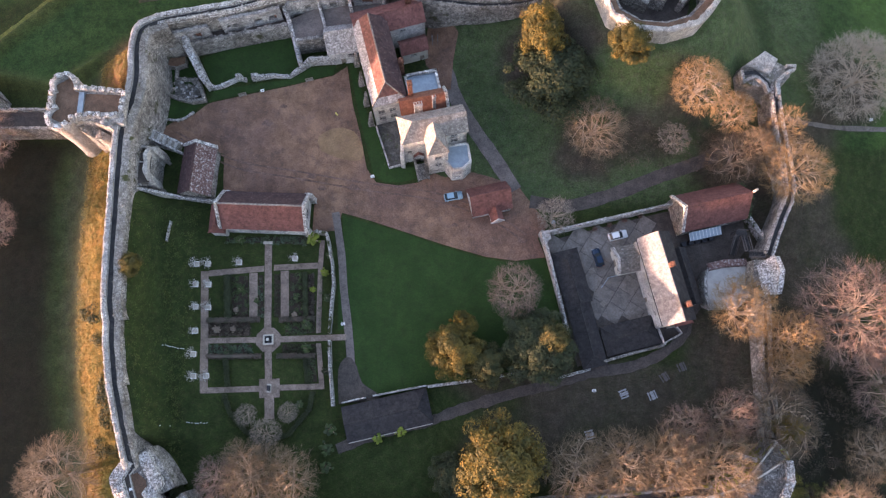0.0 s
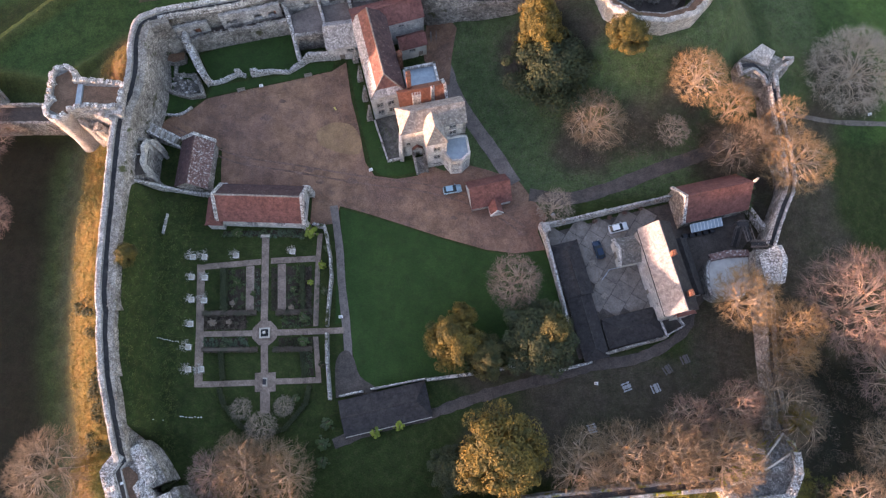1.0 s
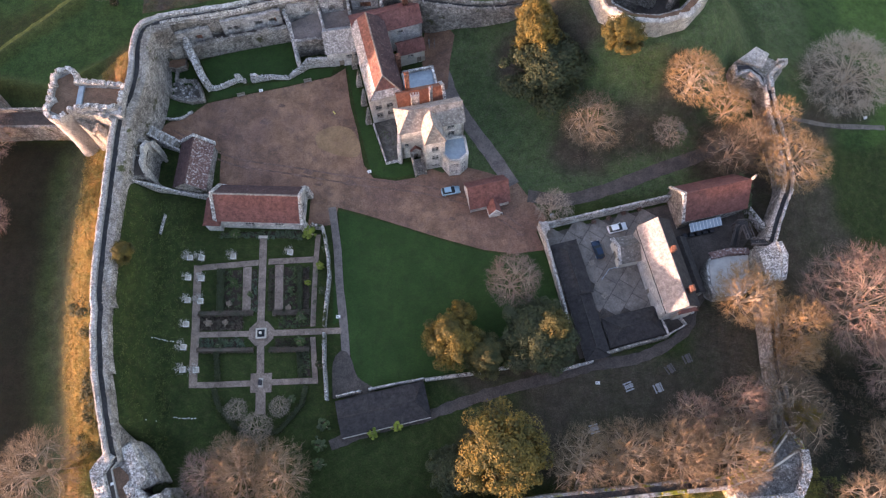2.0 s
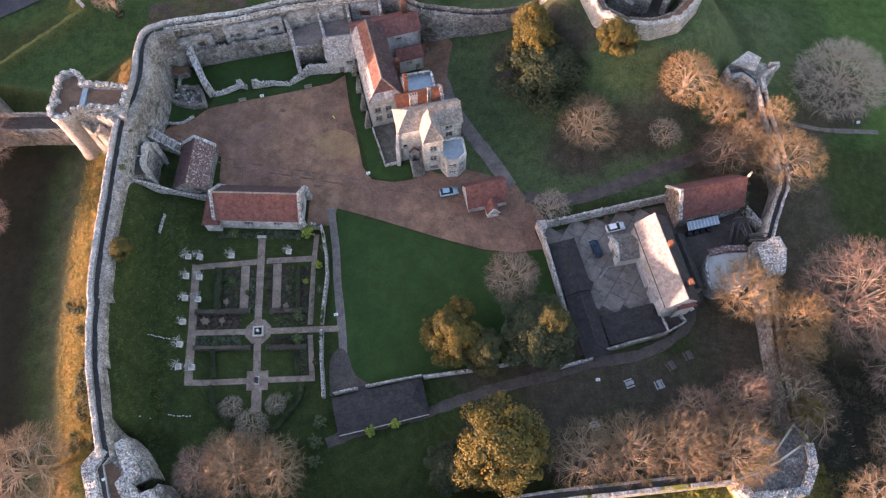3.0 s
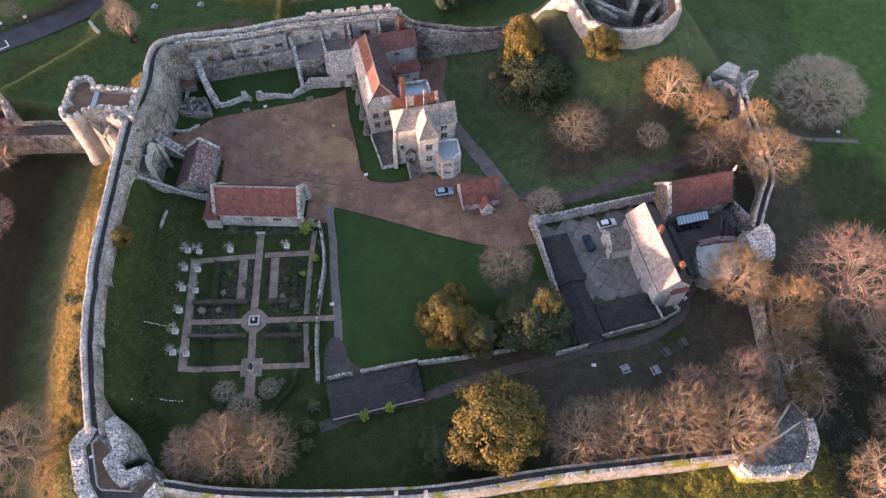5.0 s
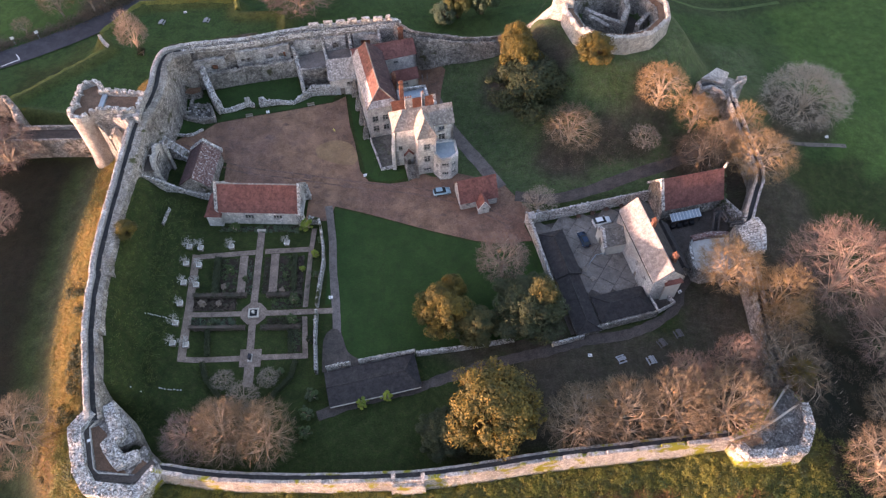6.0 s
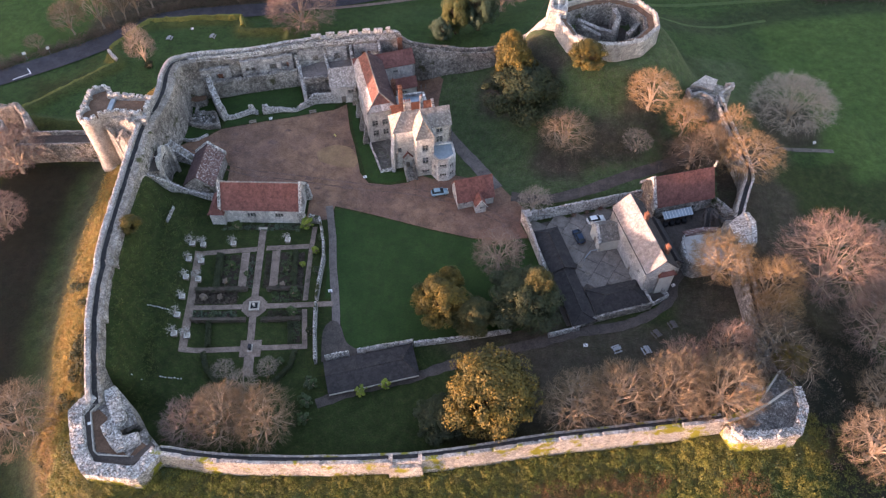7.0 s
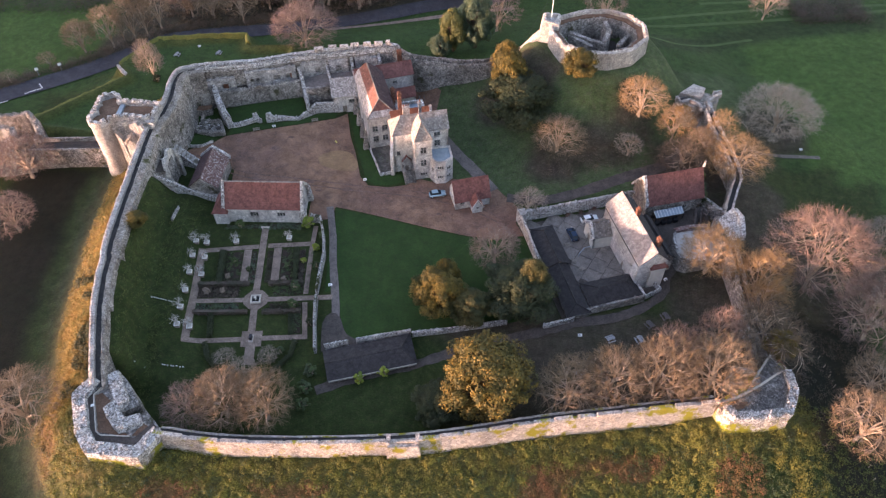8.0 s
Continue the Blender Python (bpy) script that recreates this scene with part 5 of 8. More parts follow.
# bridge over the ditch
bridge = thing("bridge", "stone causeway bridge with low parapets", "bridge")
part("roadway", sweep([(-104, 64.8, 1.9), (-82, 64.6, 2.2)], [(-2.0, -2.2, "top"), (2.0, -2.2, "top"), (2.0, 0, "top"), (-2.0, 0, "top")], False, 1.5), LANE, bridge, "brown roadway")
for y0 in (62.4, 66.9):
    part("parapet", sweep([(-104, y0, 3.0), (-95, y0 + 0.1, 3.1), (-83, y0, 3.2)], [(-0.45, -1.0, "ground"), (0.45, -1.0, "ground"), (0.28, 0, "top"), (-0.28, 0, "top")], False, 0.8, 0.12), STONE, bridge)
barb = thing("barbican", "ruined outer gate with roofless stone walls", "gatehouse")
for line in ([(-116, 74.4, 4.6), (-107.5, 75.2, 5.2), (-103.4, 71.0, 4.8)], [(-104.2, 71.6, 5.0), (-101.6, 66.8, 4.4)], [(-116, 70.5, 4.4), (-110, 69.6, 4.6), (-108.6, 66.2, 4.2)], [(-103.4, 61.6, 3.8), (-109, 60.8, 4.0), (-116, 60.5, 4.0)]):
    masonry("wall", line, 1.5, STONE, barb, jag=0.5)

# SW corner tower
swt = thing("corner_tower", "broad polygonal corner tower with a sunk brown floor", "tower")
OUT = [(-61.6, -8.9), (-65.2, -12.6), (-62.6, -19.4), (-59.2, -23.8), (-49.8, -24.8), (-46.9, -20.0), (-50.9, -15.8), (-53.2, -18.3), (-55.9, -15.7), (-52.9, -14.1), (-56.6, -9.0), (-58.9, -7.0)]
prism("tower_body", OUT, 7.0, BASTION, swt, batter=0.25, lid=STONE)
part("inner_face", sweep([(-47.0, -19.7, 7.1), (-50.9, -15.5, 7.1), (-53.2, -18.0, 7.1), (-55.7, -15.7, 7.1), (-52.6, -14.1, 7.1), (-56.4, -8.9, 7.1), (-58.8, -6.8, 7.1)], [(-0.25, -0.6, "ground"), (0.3, -0.6, "ground"), (0.25, 0, "top"), (-0.2, 0, "top")], False, 0.6, 0.1, 0.06), STONE, swt, "grey stone face towards the court")
prism("tower_floor", [(-60.1, -11.5), (-61.3, -12.1), (-58.3, -19.5), (-52.7, -20.3), (-54.6, -18.6), (-57.8, -14.5), (-58.2, -13.0)], 7.06, GRAVELROOF, swt, base=6.9, label="brown gravelled tower floor")
prism("tower_floor", [(-52.2, -20.2), (-50.4, -20.4), (-49.4, -18.6), (-50.8, -17.8)], 7.06, GRAVELROOF, swt, base=6.9, label="brown gravelled tower floor")
part("tower_walk", sweep([(-60.7, -8.6, 7.25), (-62.1, -12.0, 7.25), (-59.4, -19.3, 7.25), (-57.8, -20.9, 7.25), (-51.3, -21.3, 7.25), (-48.6, -18.2, 7.25)], [(-0.62, -0.4, "top"), (0.62, -0.4, "top"), (0.62, 0, "top"), (-0.62, 0, "top")], False, 0.6, 0.0, 0.0), LANE, swt, "dark paved walk round the tower")
part("parapet", sweep([(-61.5, -9.2, 8.6), (-63.7, -12.6, 8.5), (-60.9, -19.6, 8.5), (-58.4, -22.9, 8.5), (-54.3, -23.4, 8.4), (-50.1, -23.8, 8.4), (-47.4, -19.8, 8.3)], [(-1.25, -1.7, "top"), (1.25, -1.7, "top"), (1.15, 0, "top"), (-1.15, -0.1, "top")], False, 0.5, 0.28, 0.12, stones=(5, -1.0, 1.0, 0.55)), WALLTOP, swt, "wide weathered rubble parapet")
part("inner_wall", sweep([(-59.0, -7.8, 8.2), (-57.5, -10.6, 8.3), (-55.6, -13.6, 8.2), (-57.2, -15.4, 8.3), (-54.3, -18.6, 8.3), (-51.2, -17.2, 8.1)], [(-1.25, -1.4, "top"), (1.25, -1.4, "top"), (1.1, 0, "top"), (-1.1, 0, "top")], False, 0.5, 0.4, 0.15, seed=4, stones=(5, -1.0, 1.0, 0.55)), WALLTOP, swt, "thick broken inner wall")
part("kerb", sweep([(-60.2, -10.6, 7.5), (-61.4, -12.0, 7.5), (-58.7, -19.4, 7.5), (-57.6, -20.2, 7.5), (-52.4, -20.5, 7.5)], [(-0.1, -0.5, "top"), (0.1, -0.5, "top"), (0.1, 0, "top"), (-0.1, 0, "top")], False, 0.6), MORTAR, swt)
sg = thing("signboard", "small white information sign on the tower walk", "sign", pose(-60.6, -14.6, 7.06, 0, 0, 20))
part("post", box_bm(-0.05, 0.05, -0.05, 0.05, 0, 0.9), IRON, sg)
part("board", box_bm(-0.3, 0.3, -0.25, 0.25, 0.9, 0.96), WHITE, sg)

# SE bastion
seb = thing("corner_bastion", "angular corner bastion with mossy sunlit face", "tower")
prism("bastion_body", [(53.0, -16.2), (54.3, -19.0), (55.7, -19.2), (65.2, -18.4), (68.3, -14.0), (68.0, -7.6), (65.6, -5.4), (59.0, -12.0), (53.4, -14.6)], 7.6, BASTION, seb, batter=0.45)
bm = bmesh.new()
slab(bm, [(55.4, -17.6, 7.85), (64.6, -16.9, 7.85), (66.6, -13.0, 8.3), (66.6, -9.3, 8.5), (61.8, -12.2, 8.2), (57.4, -14.4, 7.95)], 0.5)
part("bastion_roof", bm, DARKRUBBLE, seb, "dark sloping rubble surface")
bm = bmesh.new()
slab(bm, [(59.4, -12.9, 8.05), (62.2, -11.6, 8.25), (66.8, -8.7, 8.45), (65.3, -6.2, 8.3)], 0.5)
part("bastion_roof", bm, DARKRUBBLE, seb, "dark upper platform of rubble")
prism("low_floor", [(54.6, -15.6), (57.3, -14.6), (58.6, -15.4), (57.4, -16.6), (55.2, -16.8)], 7.92, GRAVELROOF, seb, base=7.7, label="sunk brown floor behind the parapet")
part("parapet", sweep([(53.9, -16.6, 8.9), (55.3, -18.4, 8.8), (60, -18.2, 8.5), (65.2, -17.5, 8.6), (67.4, -13.4, 8.8), (67.3, -9.2, 9.0)], [(-0.85, -1.6, "top"), (0.85, -1.6, "top"), (0.8, 0, "top"), (-0.8, -0.1, "top")], False, 0.5, 0.35, 0.15, stones=(6, -0.7, 0.7, 0.6)), WALLTOP, seb, "weathered rubble parapet")
for line in ([(52.6, -15.8, 8.35), (57.4, -14.3, 8.45), (61.8, -12.1, 8.7), (66.6, -9.2, 8.9)], [(58.9, -13.4, 8.3), (61.8, -9.8, 8.5), (65.4, -5.8, 8.7)]):
    part("kerb", sweep(line, [(-0.17, -0.8, "top"), (0.17, -0.8, "top"), (0.17, 0, "top"), (-0.17, 0, "top")], False, 0.6), MORTAR, seb)
part("ruined_pier", sweep([(57.6, -8.2, 8.2), (59.6, -8.8, 8.6), (61.4, -9.2, 8.4)], [(-0.6, -0.6, "ground"), (0.6, -0.6, "ground"), (0.5, 0, "top"), (-0.5, 0, "top")], False, 0.5, 0.3, 0.15, stones=(4, -0.4, 0.4, 0.5)), SWALL, seb, "pale broken masonry behind the bastion")
bar = thing("barrier", "orange-red wooden barrier on the bastion", "barrier", pose(66.5, -8.2, 8.4, 0, 0, -62))
for x0 in (-0.8, 0.8):
    part("post", box_bm(x0 - 0.06, x0 + 0.06, -0.06, 0.06, 0, 1.2), BRICK, bar)
for z0 in (0.5, 1.05):
    part("rail", box_bm(-0.9, 0.9, 0.061, 0.11, z0, z0 + 0.13), BRICK, bar)

# east wall tower and its steps
et = thing("wall_tower", "rubble mural tower on the east curtain", "tower")
prism("tower_body", [(64.6, 30.8), (69.2, 30.8), (68.4, 23.2), (65.2, 23.2), (64.0, 26.0)], 8.6, STONE, et, batter=0.5)
bm = bmesh.new()
slab(bm, [(64.8, 29.6, 9.0), (68.0, 31.4, 10.6), (69.2, 28.6, 10.9), (68.6, 23.4, 9.8), (65.6, 23.4, 9.0)], 1.2)
part("tower_roof", bm, WALLTOP, et, "sloping lichened tower top")
part("parapet", sweep([(68.4, 31.0, 11.0), (69.0, 28, 11.2), (68.4, 23.6, 10.2)], RIM, False, 0.6, 0.3), WALLTOP, et)
GREYWOOD = plain("weathered_timber", (0.115, 0.10, 0.092), 0.85, vary=0.3, scale=2.5, bump=0.4)
st = thing("timber_stairs", "grey timber stair with handrails up to the wall walk", "stairs")


def flight(a, b, n, wide):
    """Treads from a to b with a string and a handrail on posts at each side."""
    a, b = Vector(a), Vector(b)
    side = Vector((-(b - a).y, (b - a).x, 0)).normalized()
    turn = math.degrees(math.atan2((b - a).y, (b - a).x))
    for i in range(n):
        c = a.lerp(b, (i + 0.5) / n)
        part("tread", box_bm(-0.17, 0.17, -wide / 2, wide / 2, -0.05, 0), WALK, st, m=pose(c.x, c.y, c.z, 0, 0, turn))
    for s in (-1, 1):
        off = side * (s * (wide / 2 + 0.05))
        bm = bmesh.new()
        tube(bm, [tuple(a + off - Vector((0, 0, 0.1))), tuple(b + off - Vector((0, 0, 0.1)))], [0.13, 0.13], 4)
        part("string", bm, GREYWOOD, st)
        bm = bmesh.new()
        tube(bm, [tuple(a + off + Vector((0, 0, 1.0))), tuple(b + off + Vector((0, 0, 1.0)))], [0.10, 0.10], 6)
        part("handrail", bm, GREYWOOD, st)
        for i in range(4):
            c = a.lerp(b, i / 3) + off
            part("post", box_bm(-0.06, 0.06, -0.06, 0.06, -0.1, 1.0), GREYWOOD, st, m=pose(c.x, c.y, c.z, 0, 0, turn))


foot = lie1(63.0, 33.4)
flight((63.0, 33.4, foot + 0.15), (63.6, 37.0, foot + 2.6), 13, 1.1)
part("landing", box_bm(-0.3, 2.2, -0.7, 0.7, -0.12, 0), WALK, st, m=pose(63.6, 37.6, foot + 2.65, 0, 0, 0))
for dx, dy in ((-0.2, 0.6), (2.1, 0.6), (2.1, -0.6), (-0.2, -0.6)):
    part("post", box_bm(-0.08, 0.08, -0.08, 0.08, -3.2, 1.0), GREYWOOD, st, m=pose(63.6 + dx, 37.6 + dy, foot + 2.65))
bm = bmesh.new()
tube(bm, [(63.4, 38.2, foot + 3.65), (65.7, 38.2, foot + 3.65), (65.7, 37.0, foot + 3.65)], [0.1, 0.1, 0.1], 6)
part("handrail", bm, GREYWOOD, st)
flight((65.1, 36.9, foot + 2.7), (64.5, 33.0, foot + 5.4), 14, 1.1)
flight((64.5, 32.4, foot + 5.5), (67.4, 32.0, foot + 6.6), 9, 1.2)
bw = thing("barn_yard_wall", "mossy rubble wall between the barn and the curtain", "wall")
part("wall_body", sweep([(66.3, 42.3, 3.6), (67.8, 39.2, 3.9), (69.2, 36.6, 4.6)], [(-0.45, -1.0, "ground"), (0.45, -1.0, "ground"), (0.4, 0, "top"), (-0.4, 0, "top")], False, 0.6, 0.2, 0.1), GARDENWALL, bw)

# NE tower
nt = thing("wall_tower", "small mural tower with a pale sloping stone cap", "tower")
prism("tower_body", [(65.0, 72.6), (66.0, 74.2), (70.5, 77.2), (73.4, 75.2), (76.6, 73.4), (76.0, 71.6), (73.4, 69.4), (71.2, 68.8), (66.4, 70.0)], 9.6, KERBSTONE, nt, batter=0.5)
bm = bmesh.new()
slab(bm, [(66.2, 73.9, 10.6), (70.5, 77.0, 11.1), (73.1, 75.1, 11.1), (71.4, 72.0, 10.4)], 1.2)
part("tower_cap", bm, RUINSTONE, nt, "pale sloping stone cap")
part("tower_walk", sweep([(66.0, 72.4, 9.75), (68.6, 72.7, 9.75), (70.9, 70.2, 9.75), (71.5, 68.0, 9.75)], [(-0.4, -0.3, "top"), (0.4, -0.3, "top"), (0.4, 0, "top"), (-0.4, 0, "top")], False, 0.6, 0.0, 0.0), WALK, nt, "narrow dark walk")
for line in ([(65.3, 72.8, 10.4), (65.6, 70.4, 10.4), (68.4, 71.4, 10.5), (70.2, 69.6, 10.5), (70.8, 67.6, 10.5)], [(76.7, 73.0, 11.2), (74.6, 71.8, 11.0), (72.5, 69.9, 10.9), (72.6, 66.8, 10.8)], [(74.8, 73.6, 11.2), (76.8, 73.4, 11.4)]):
    part("parapet", sweep(line, [(-0.38, -1.3, "top"), (0.38, -1.3, "top"), (0.33, 0, "top"), (-0.33, 0, "top")], False, 0.5, 0.3, 0.1), PARAPET, nt)

# ---- the shell keep on the motte ----
keep = thing("shell_keep", "pale polygonal shell keep on a grassy mound", "keep")
KO = [(34.2, 92.6), (33.2, 87.0), (35.4, 80.4), (40.4, 77.4), (46.4, 76.8), (52.4, 78.6), (56.8, 83.6), (57.2, 89.4), (54.2, 94.0), (49.2, 96.6), (43.4, 96.4), (38.4, 94.6), (34.2, 92.6)]
part("shell_wall", sweep([(x, y, 21.3) for x, y in KO], [(1.3, -1.5, "ground"), (-1.0, -3, "ground"), (-1.0, -0.2, "top"), (-0.4, 0.1, "top"), (0.1, -0.2, "top"), (0.15, -1.2, "top")], False, 0.6, 0.22, 0.12, stones=(3, -0.8, 0.0, 0.5)), KEEPSTONE, keep)
part("wall_walk", sweep([(x + (45.3 - x) * 0.065, y + (87 - y) * 0.065, 20.35) for x, y in KO], [(0.85, -0.6, "top"), (-0.85, -0.6, "top"), (-0.85, 0, "top"), (0.85, 0, "top")], False, 0.8, 0.0, 0.0), GRAVELROOF, keep, "brown worn wall walk")
part("inner_face", sweep([(x + (45.3 - x) * 0.165, y + (87 - y) * 0.165, 20.0) for x, y in KO], [(0.6, -6.5, "top"), (-0.75, -6.5, "top"), (-0.75, 0, "top"), (0.35, 0, "top")], False, 0.8, 0.3, 0.12, stones=(2, -0.5, 0.3, 0.5)), STONE, keep)
for line in ([(38.2, 90.0, 19.0), (43.4, 86.8, 18.6), (46.8, 85.2, 18.4)], [(46.8, 85.2, 19.2), (48.6, 89.0, 19.8), (48.2, 93.4, 20.0)], [(39.0, 87.6, 18.8), (43.6, 84.6, 18.0)], [(50.6, 84.6, 18.2), (53.6, 88.2, 19.0)]):
    part("inner_wall", sweep(line, [(-0.7, -1, "ground"), (0.7, -1, "ground"), (0.6, 0, "top"), (-0.6, 0, "top")], False, 0.6, 0.3, 0.1), STONE, keep)
prism("keep_floor", [(36.5, 84), (41, 79.4), (46.4, 78.8), (52, 80.6), (55, 85), (55, 90), (51, 94), (44, 94.6), (38, 92)], 14.3, STONE, keep, base=12.6, lid=LANE)
prism("turret", [(31.2, 94.2), (30.6, 89.4), (34.8, 88.4), (36.0, 93.6)], 21.6, KEEPSTONE, keep, batter=0.9, jag=0.4, label="square forebuilding tower")
part("turret_rim", sweep([(31.6, 93.6, 22.4), (31.2, 89.8, 22.3), (34.6, 89.2, 22.0), (35.4, 93.2, 22.3), (31.6, 93.6, 22.4)], [(-0.4, -1.2, "top"), (0.4, -1.2, "top"), (0.35, 0, "top"), (-0.35, 0, "top")], False, 0.5, 0.2), KEEPSTONE, keep)
part("buttress", sweep([(30.4, 90.8, 18.6), (27.0, 90.2, 15.0), (24.0, 89.6, 12.4)], [(-1.5, -1, "ground"), (1.5, -1, "ground"), (1.1, 0, "top"), (-1.1, 0, "top")], False, 0.6, 0.3, 0.15), KEEPSTONE, keep, "sloping sunlit wall of the stair")
fp = thing("flagpole", "white flagpole on the keep turret", "flagpole", pose(33.2, 92.0, 21.4))
bm = bmesh.new()
tube(bm, [(0, 0, 0), (0, 0, 5), (0, 0, 10)], [0.13, 0.1, 0.07], 8)
part("pole", bm, WHITE, fp)
bm = bmesh.new()
tube(bm, [(0, 0, 10), (0, 0, 10.1), (0, 0, 10.25)], [0.08, 0.16, 0.05], 8)
part("finial", bm, WHITE, fp)
bm = bmesh.new()
tube(bm, [(0, 0, 8.5), (-7.5, 1.0, -9.5)], [0.03, 0.03], 4)
part("stay", bm, IRON, fp)

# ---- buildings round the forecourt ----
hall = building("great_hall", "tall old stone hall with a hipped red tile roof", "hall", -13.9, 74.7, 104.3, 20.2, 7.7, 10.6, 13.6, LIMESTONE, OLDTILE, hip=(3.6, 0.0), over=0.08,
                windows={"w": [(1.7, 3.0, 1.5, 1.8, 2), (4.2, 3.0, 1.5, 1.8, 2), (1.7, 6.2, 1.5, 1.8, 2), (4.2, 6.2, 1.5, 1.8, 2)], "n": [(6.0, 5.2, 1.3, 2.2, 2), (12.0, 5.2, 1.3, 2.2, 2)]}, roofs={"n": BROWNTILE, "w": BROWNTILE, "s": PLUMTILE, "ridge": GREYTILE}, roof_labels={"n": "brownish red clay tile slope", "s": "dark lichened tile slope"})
z_r, rise_, ey_, xa_, ra_ = 13.6 - lie1(-13.9, 74.7), 3.0 / 3.85, 3.93, -10.18, -6.5
bm = bmesh.new()
slab(bm, [(xa_ + 0.02, ey_, z_r - ey_ * rise_ + 0.06), (10.3, ey_, z_r - ey_ * rise_ + 0.06), (10.3, 2.2, z_r - 2.2 * rise_ + 0.06), (ra_ + (xa_ - ra_) * 2.2 / ey_, 2.2, z_r - 2.2 * rise_ + 0.06)], 0.05)
part("slate_band", bm, PALESLATE, hall, "pale stone-slate band above the eaves")
bm = bmesh.new()
q_, drop_ = 0.36, ey_ * rise_
slab(bm, [(xa_, -ey_, z_r - drop_ + 0.06), (xa_, ey_, z_r - drop_ + 0.06), (xa_ + q_ * (ra_ - xa_), ey_ * (1 - q_), z_r - drop_ * (1 - q_) + 0.06), (xa_ + q_ * (ra_ - xa_), -ey_ * (1 - q_), z_r - drop_ * (1 - q_) + 0.06)], 0.05)
part("slate_band", bm, PALESLATE, hall, "pale stone-slate band above the eaves")
chimney(hall, -1.6, -4.5, 5.2, 11.6, 1.0, 1.0, 2)
for u in (-9.6, -4.6, 0.6, 5.6):
    bm = bmesh.new()
    vs = box(bm, u - 0.6, u + 0.6, 4.31, 5.8, -0.6, 5.6)
    for v in vs[4:]:
        v.co.y = min(v.co.y, 4.7)
    part("buttress", bm, STONE, hall, "stepped stone buttress")
bm = bmesh.new()
box(bm, 0.4, 1.6, -2.3, -1.2, 0, 0.1, None)
bmesh.ops.transform(bm, matrix=pose(4.6, 0.2, 9.9, 46, 0, 0), verts=bm.verts)
part("rooflight", bm, GLASS, hall, "small glazed rooflight")
nw = building("north_wing", "red-tiled stone wing with a lower lean-to", "house", -12.4, 86.2, 16.0, 15.6, 6.2, 9.5, 11.7, LIMESTONE, REDTILE, windows={"s": [(10.4, 6.8, 1.4, 0.9, 2)], "e": [(3.1, 5.5, 1.2, 1.6, 2)]})
chimney(nw, 5.2, 1.4, 9.2, 13.4, 1.2, 0.8, 3)
lt = building("lean_to", "low stone lean-to with a red tile roof", "house", -6.8, 81.6, 16.0, 6.0, 3.4, 5.6, 7.4, RENDER_WALL, REDTILE, windows={"s": [(2.6, 3.2, 1.5, 0.8, 2)]}, doors={"s": [(4.6, 1.1, 2.1)]})
lk = building("link_block", "stone-slated block joining hall and ruins", "house", -22.6, 82.6, 8.0, 7.6, 6.6, 6.8, 10.2, LIMESTONE, PALESLATE, windows={"s": [(5.6, 3.6, 2.6, 1.1, 3)]}, doors={"s": [(3.0, 1.2, 2.2)]})
orange = building("middle_block", "orange-tiled block between hall and lodging", "house", -4.4, 65.3, 12.0, 9.8, 5.0, 10.0, 12.8, ASHLAR, ORANGETILE, windows={"e": [(2.5, 5.5, 1.3, 1.8, 2)]}, coping=("e",))
chimney(orange, -2.2, 2.2, 8.5, 15.6, 0.9, 1.0, 2)
chimney(orange, 2.2, -1.8, 9.0, 15.2, 0.7, 0.6, 1, ASHLAR)
chimney(orange, -1.4, -2.6, 9.0, 15.0, 1.7, 0.8, 3, ASHLAR)
leadb = thing("flat_block", "flat lead-roofed stone block behind the lodging", "house", pose(-4.5, 70.4, 0.6, 0, 0, 12))
for nm, (m, length) in sides_of(7.4, 5.4).items():
    bm = bmesh.new()
    panel(bm, length, 8.8, 0.5 if nm in "sn" else 0.497, [], m @ pose(0, 0 if nm in "sn" else -0.003, 0))
    part("wall", bm, ASHLAR, leadb)
bm = bmesh.new()
slab(bm, [(-3.2, -2.2, 8.3), (3.2, -2.2, 8.3), (3.2, 2.2, 8.0), (-3.2, 2.2, 8.0)], 0.2)
lr = part("lead_roof", bm, LEAD, leadb, "pale blue-grey sheet lead roof")
for i in range(8):
    bm = bmesh.new()
    box(bm, -2.9 + 0.8 * i, -2.8 + 0.8 * i, -2.2, 2.2, 8.0, 8.24)
    part("lead_roll", bm, LEAD, lr)

lodge = building("lodging", "tall pale stone lodging with a stone-slate roof", "house", -2.2, 59.2, 12.0, 13.8, 5.8, 12.9, 16.0, LIMESTONE, STONETILE, hip=(2.6, 0.0),
                 windows={"s": [(11.0, 10.4, 1.6, 1.4, 2), (11.0, 7.6, 1.6, 2.0, 2), (1.2, 6.0, 1.0, 1.4, 1)], "e": [(2.9, 9.6, 1.3, 1.6, 2), (2.9, 5.6, 1.3, 1.6, 2)]})
porch = building("stair_tower", "tall gabled stair tower with mullioned windows", "tower", -1.5, 55.2, 102.0, 5.2, 4.2, 13.2, 16.9, LIMESTONE, STONETILE, hip=(2.0, 0.0),
                 windows={"w": [(2.1, 9.0, 1.5, 2.0, 2), (2.1, 5.0, 1.5, 2.0, 2), (2.1, 1.4, 1.8, 0.9, 3)]}, over=0.2)
bay = thing("bay_block", "pale three-sided bay with a flat lead roof", "house")
BO = [(0.55, 52.6), (2.0, 50.8), (4.4, 51.0), (6.2, 52.8), (5.5, 57.2), (0.4, 56.4)]
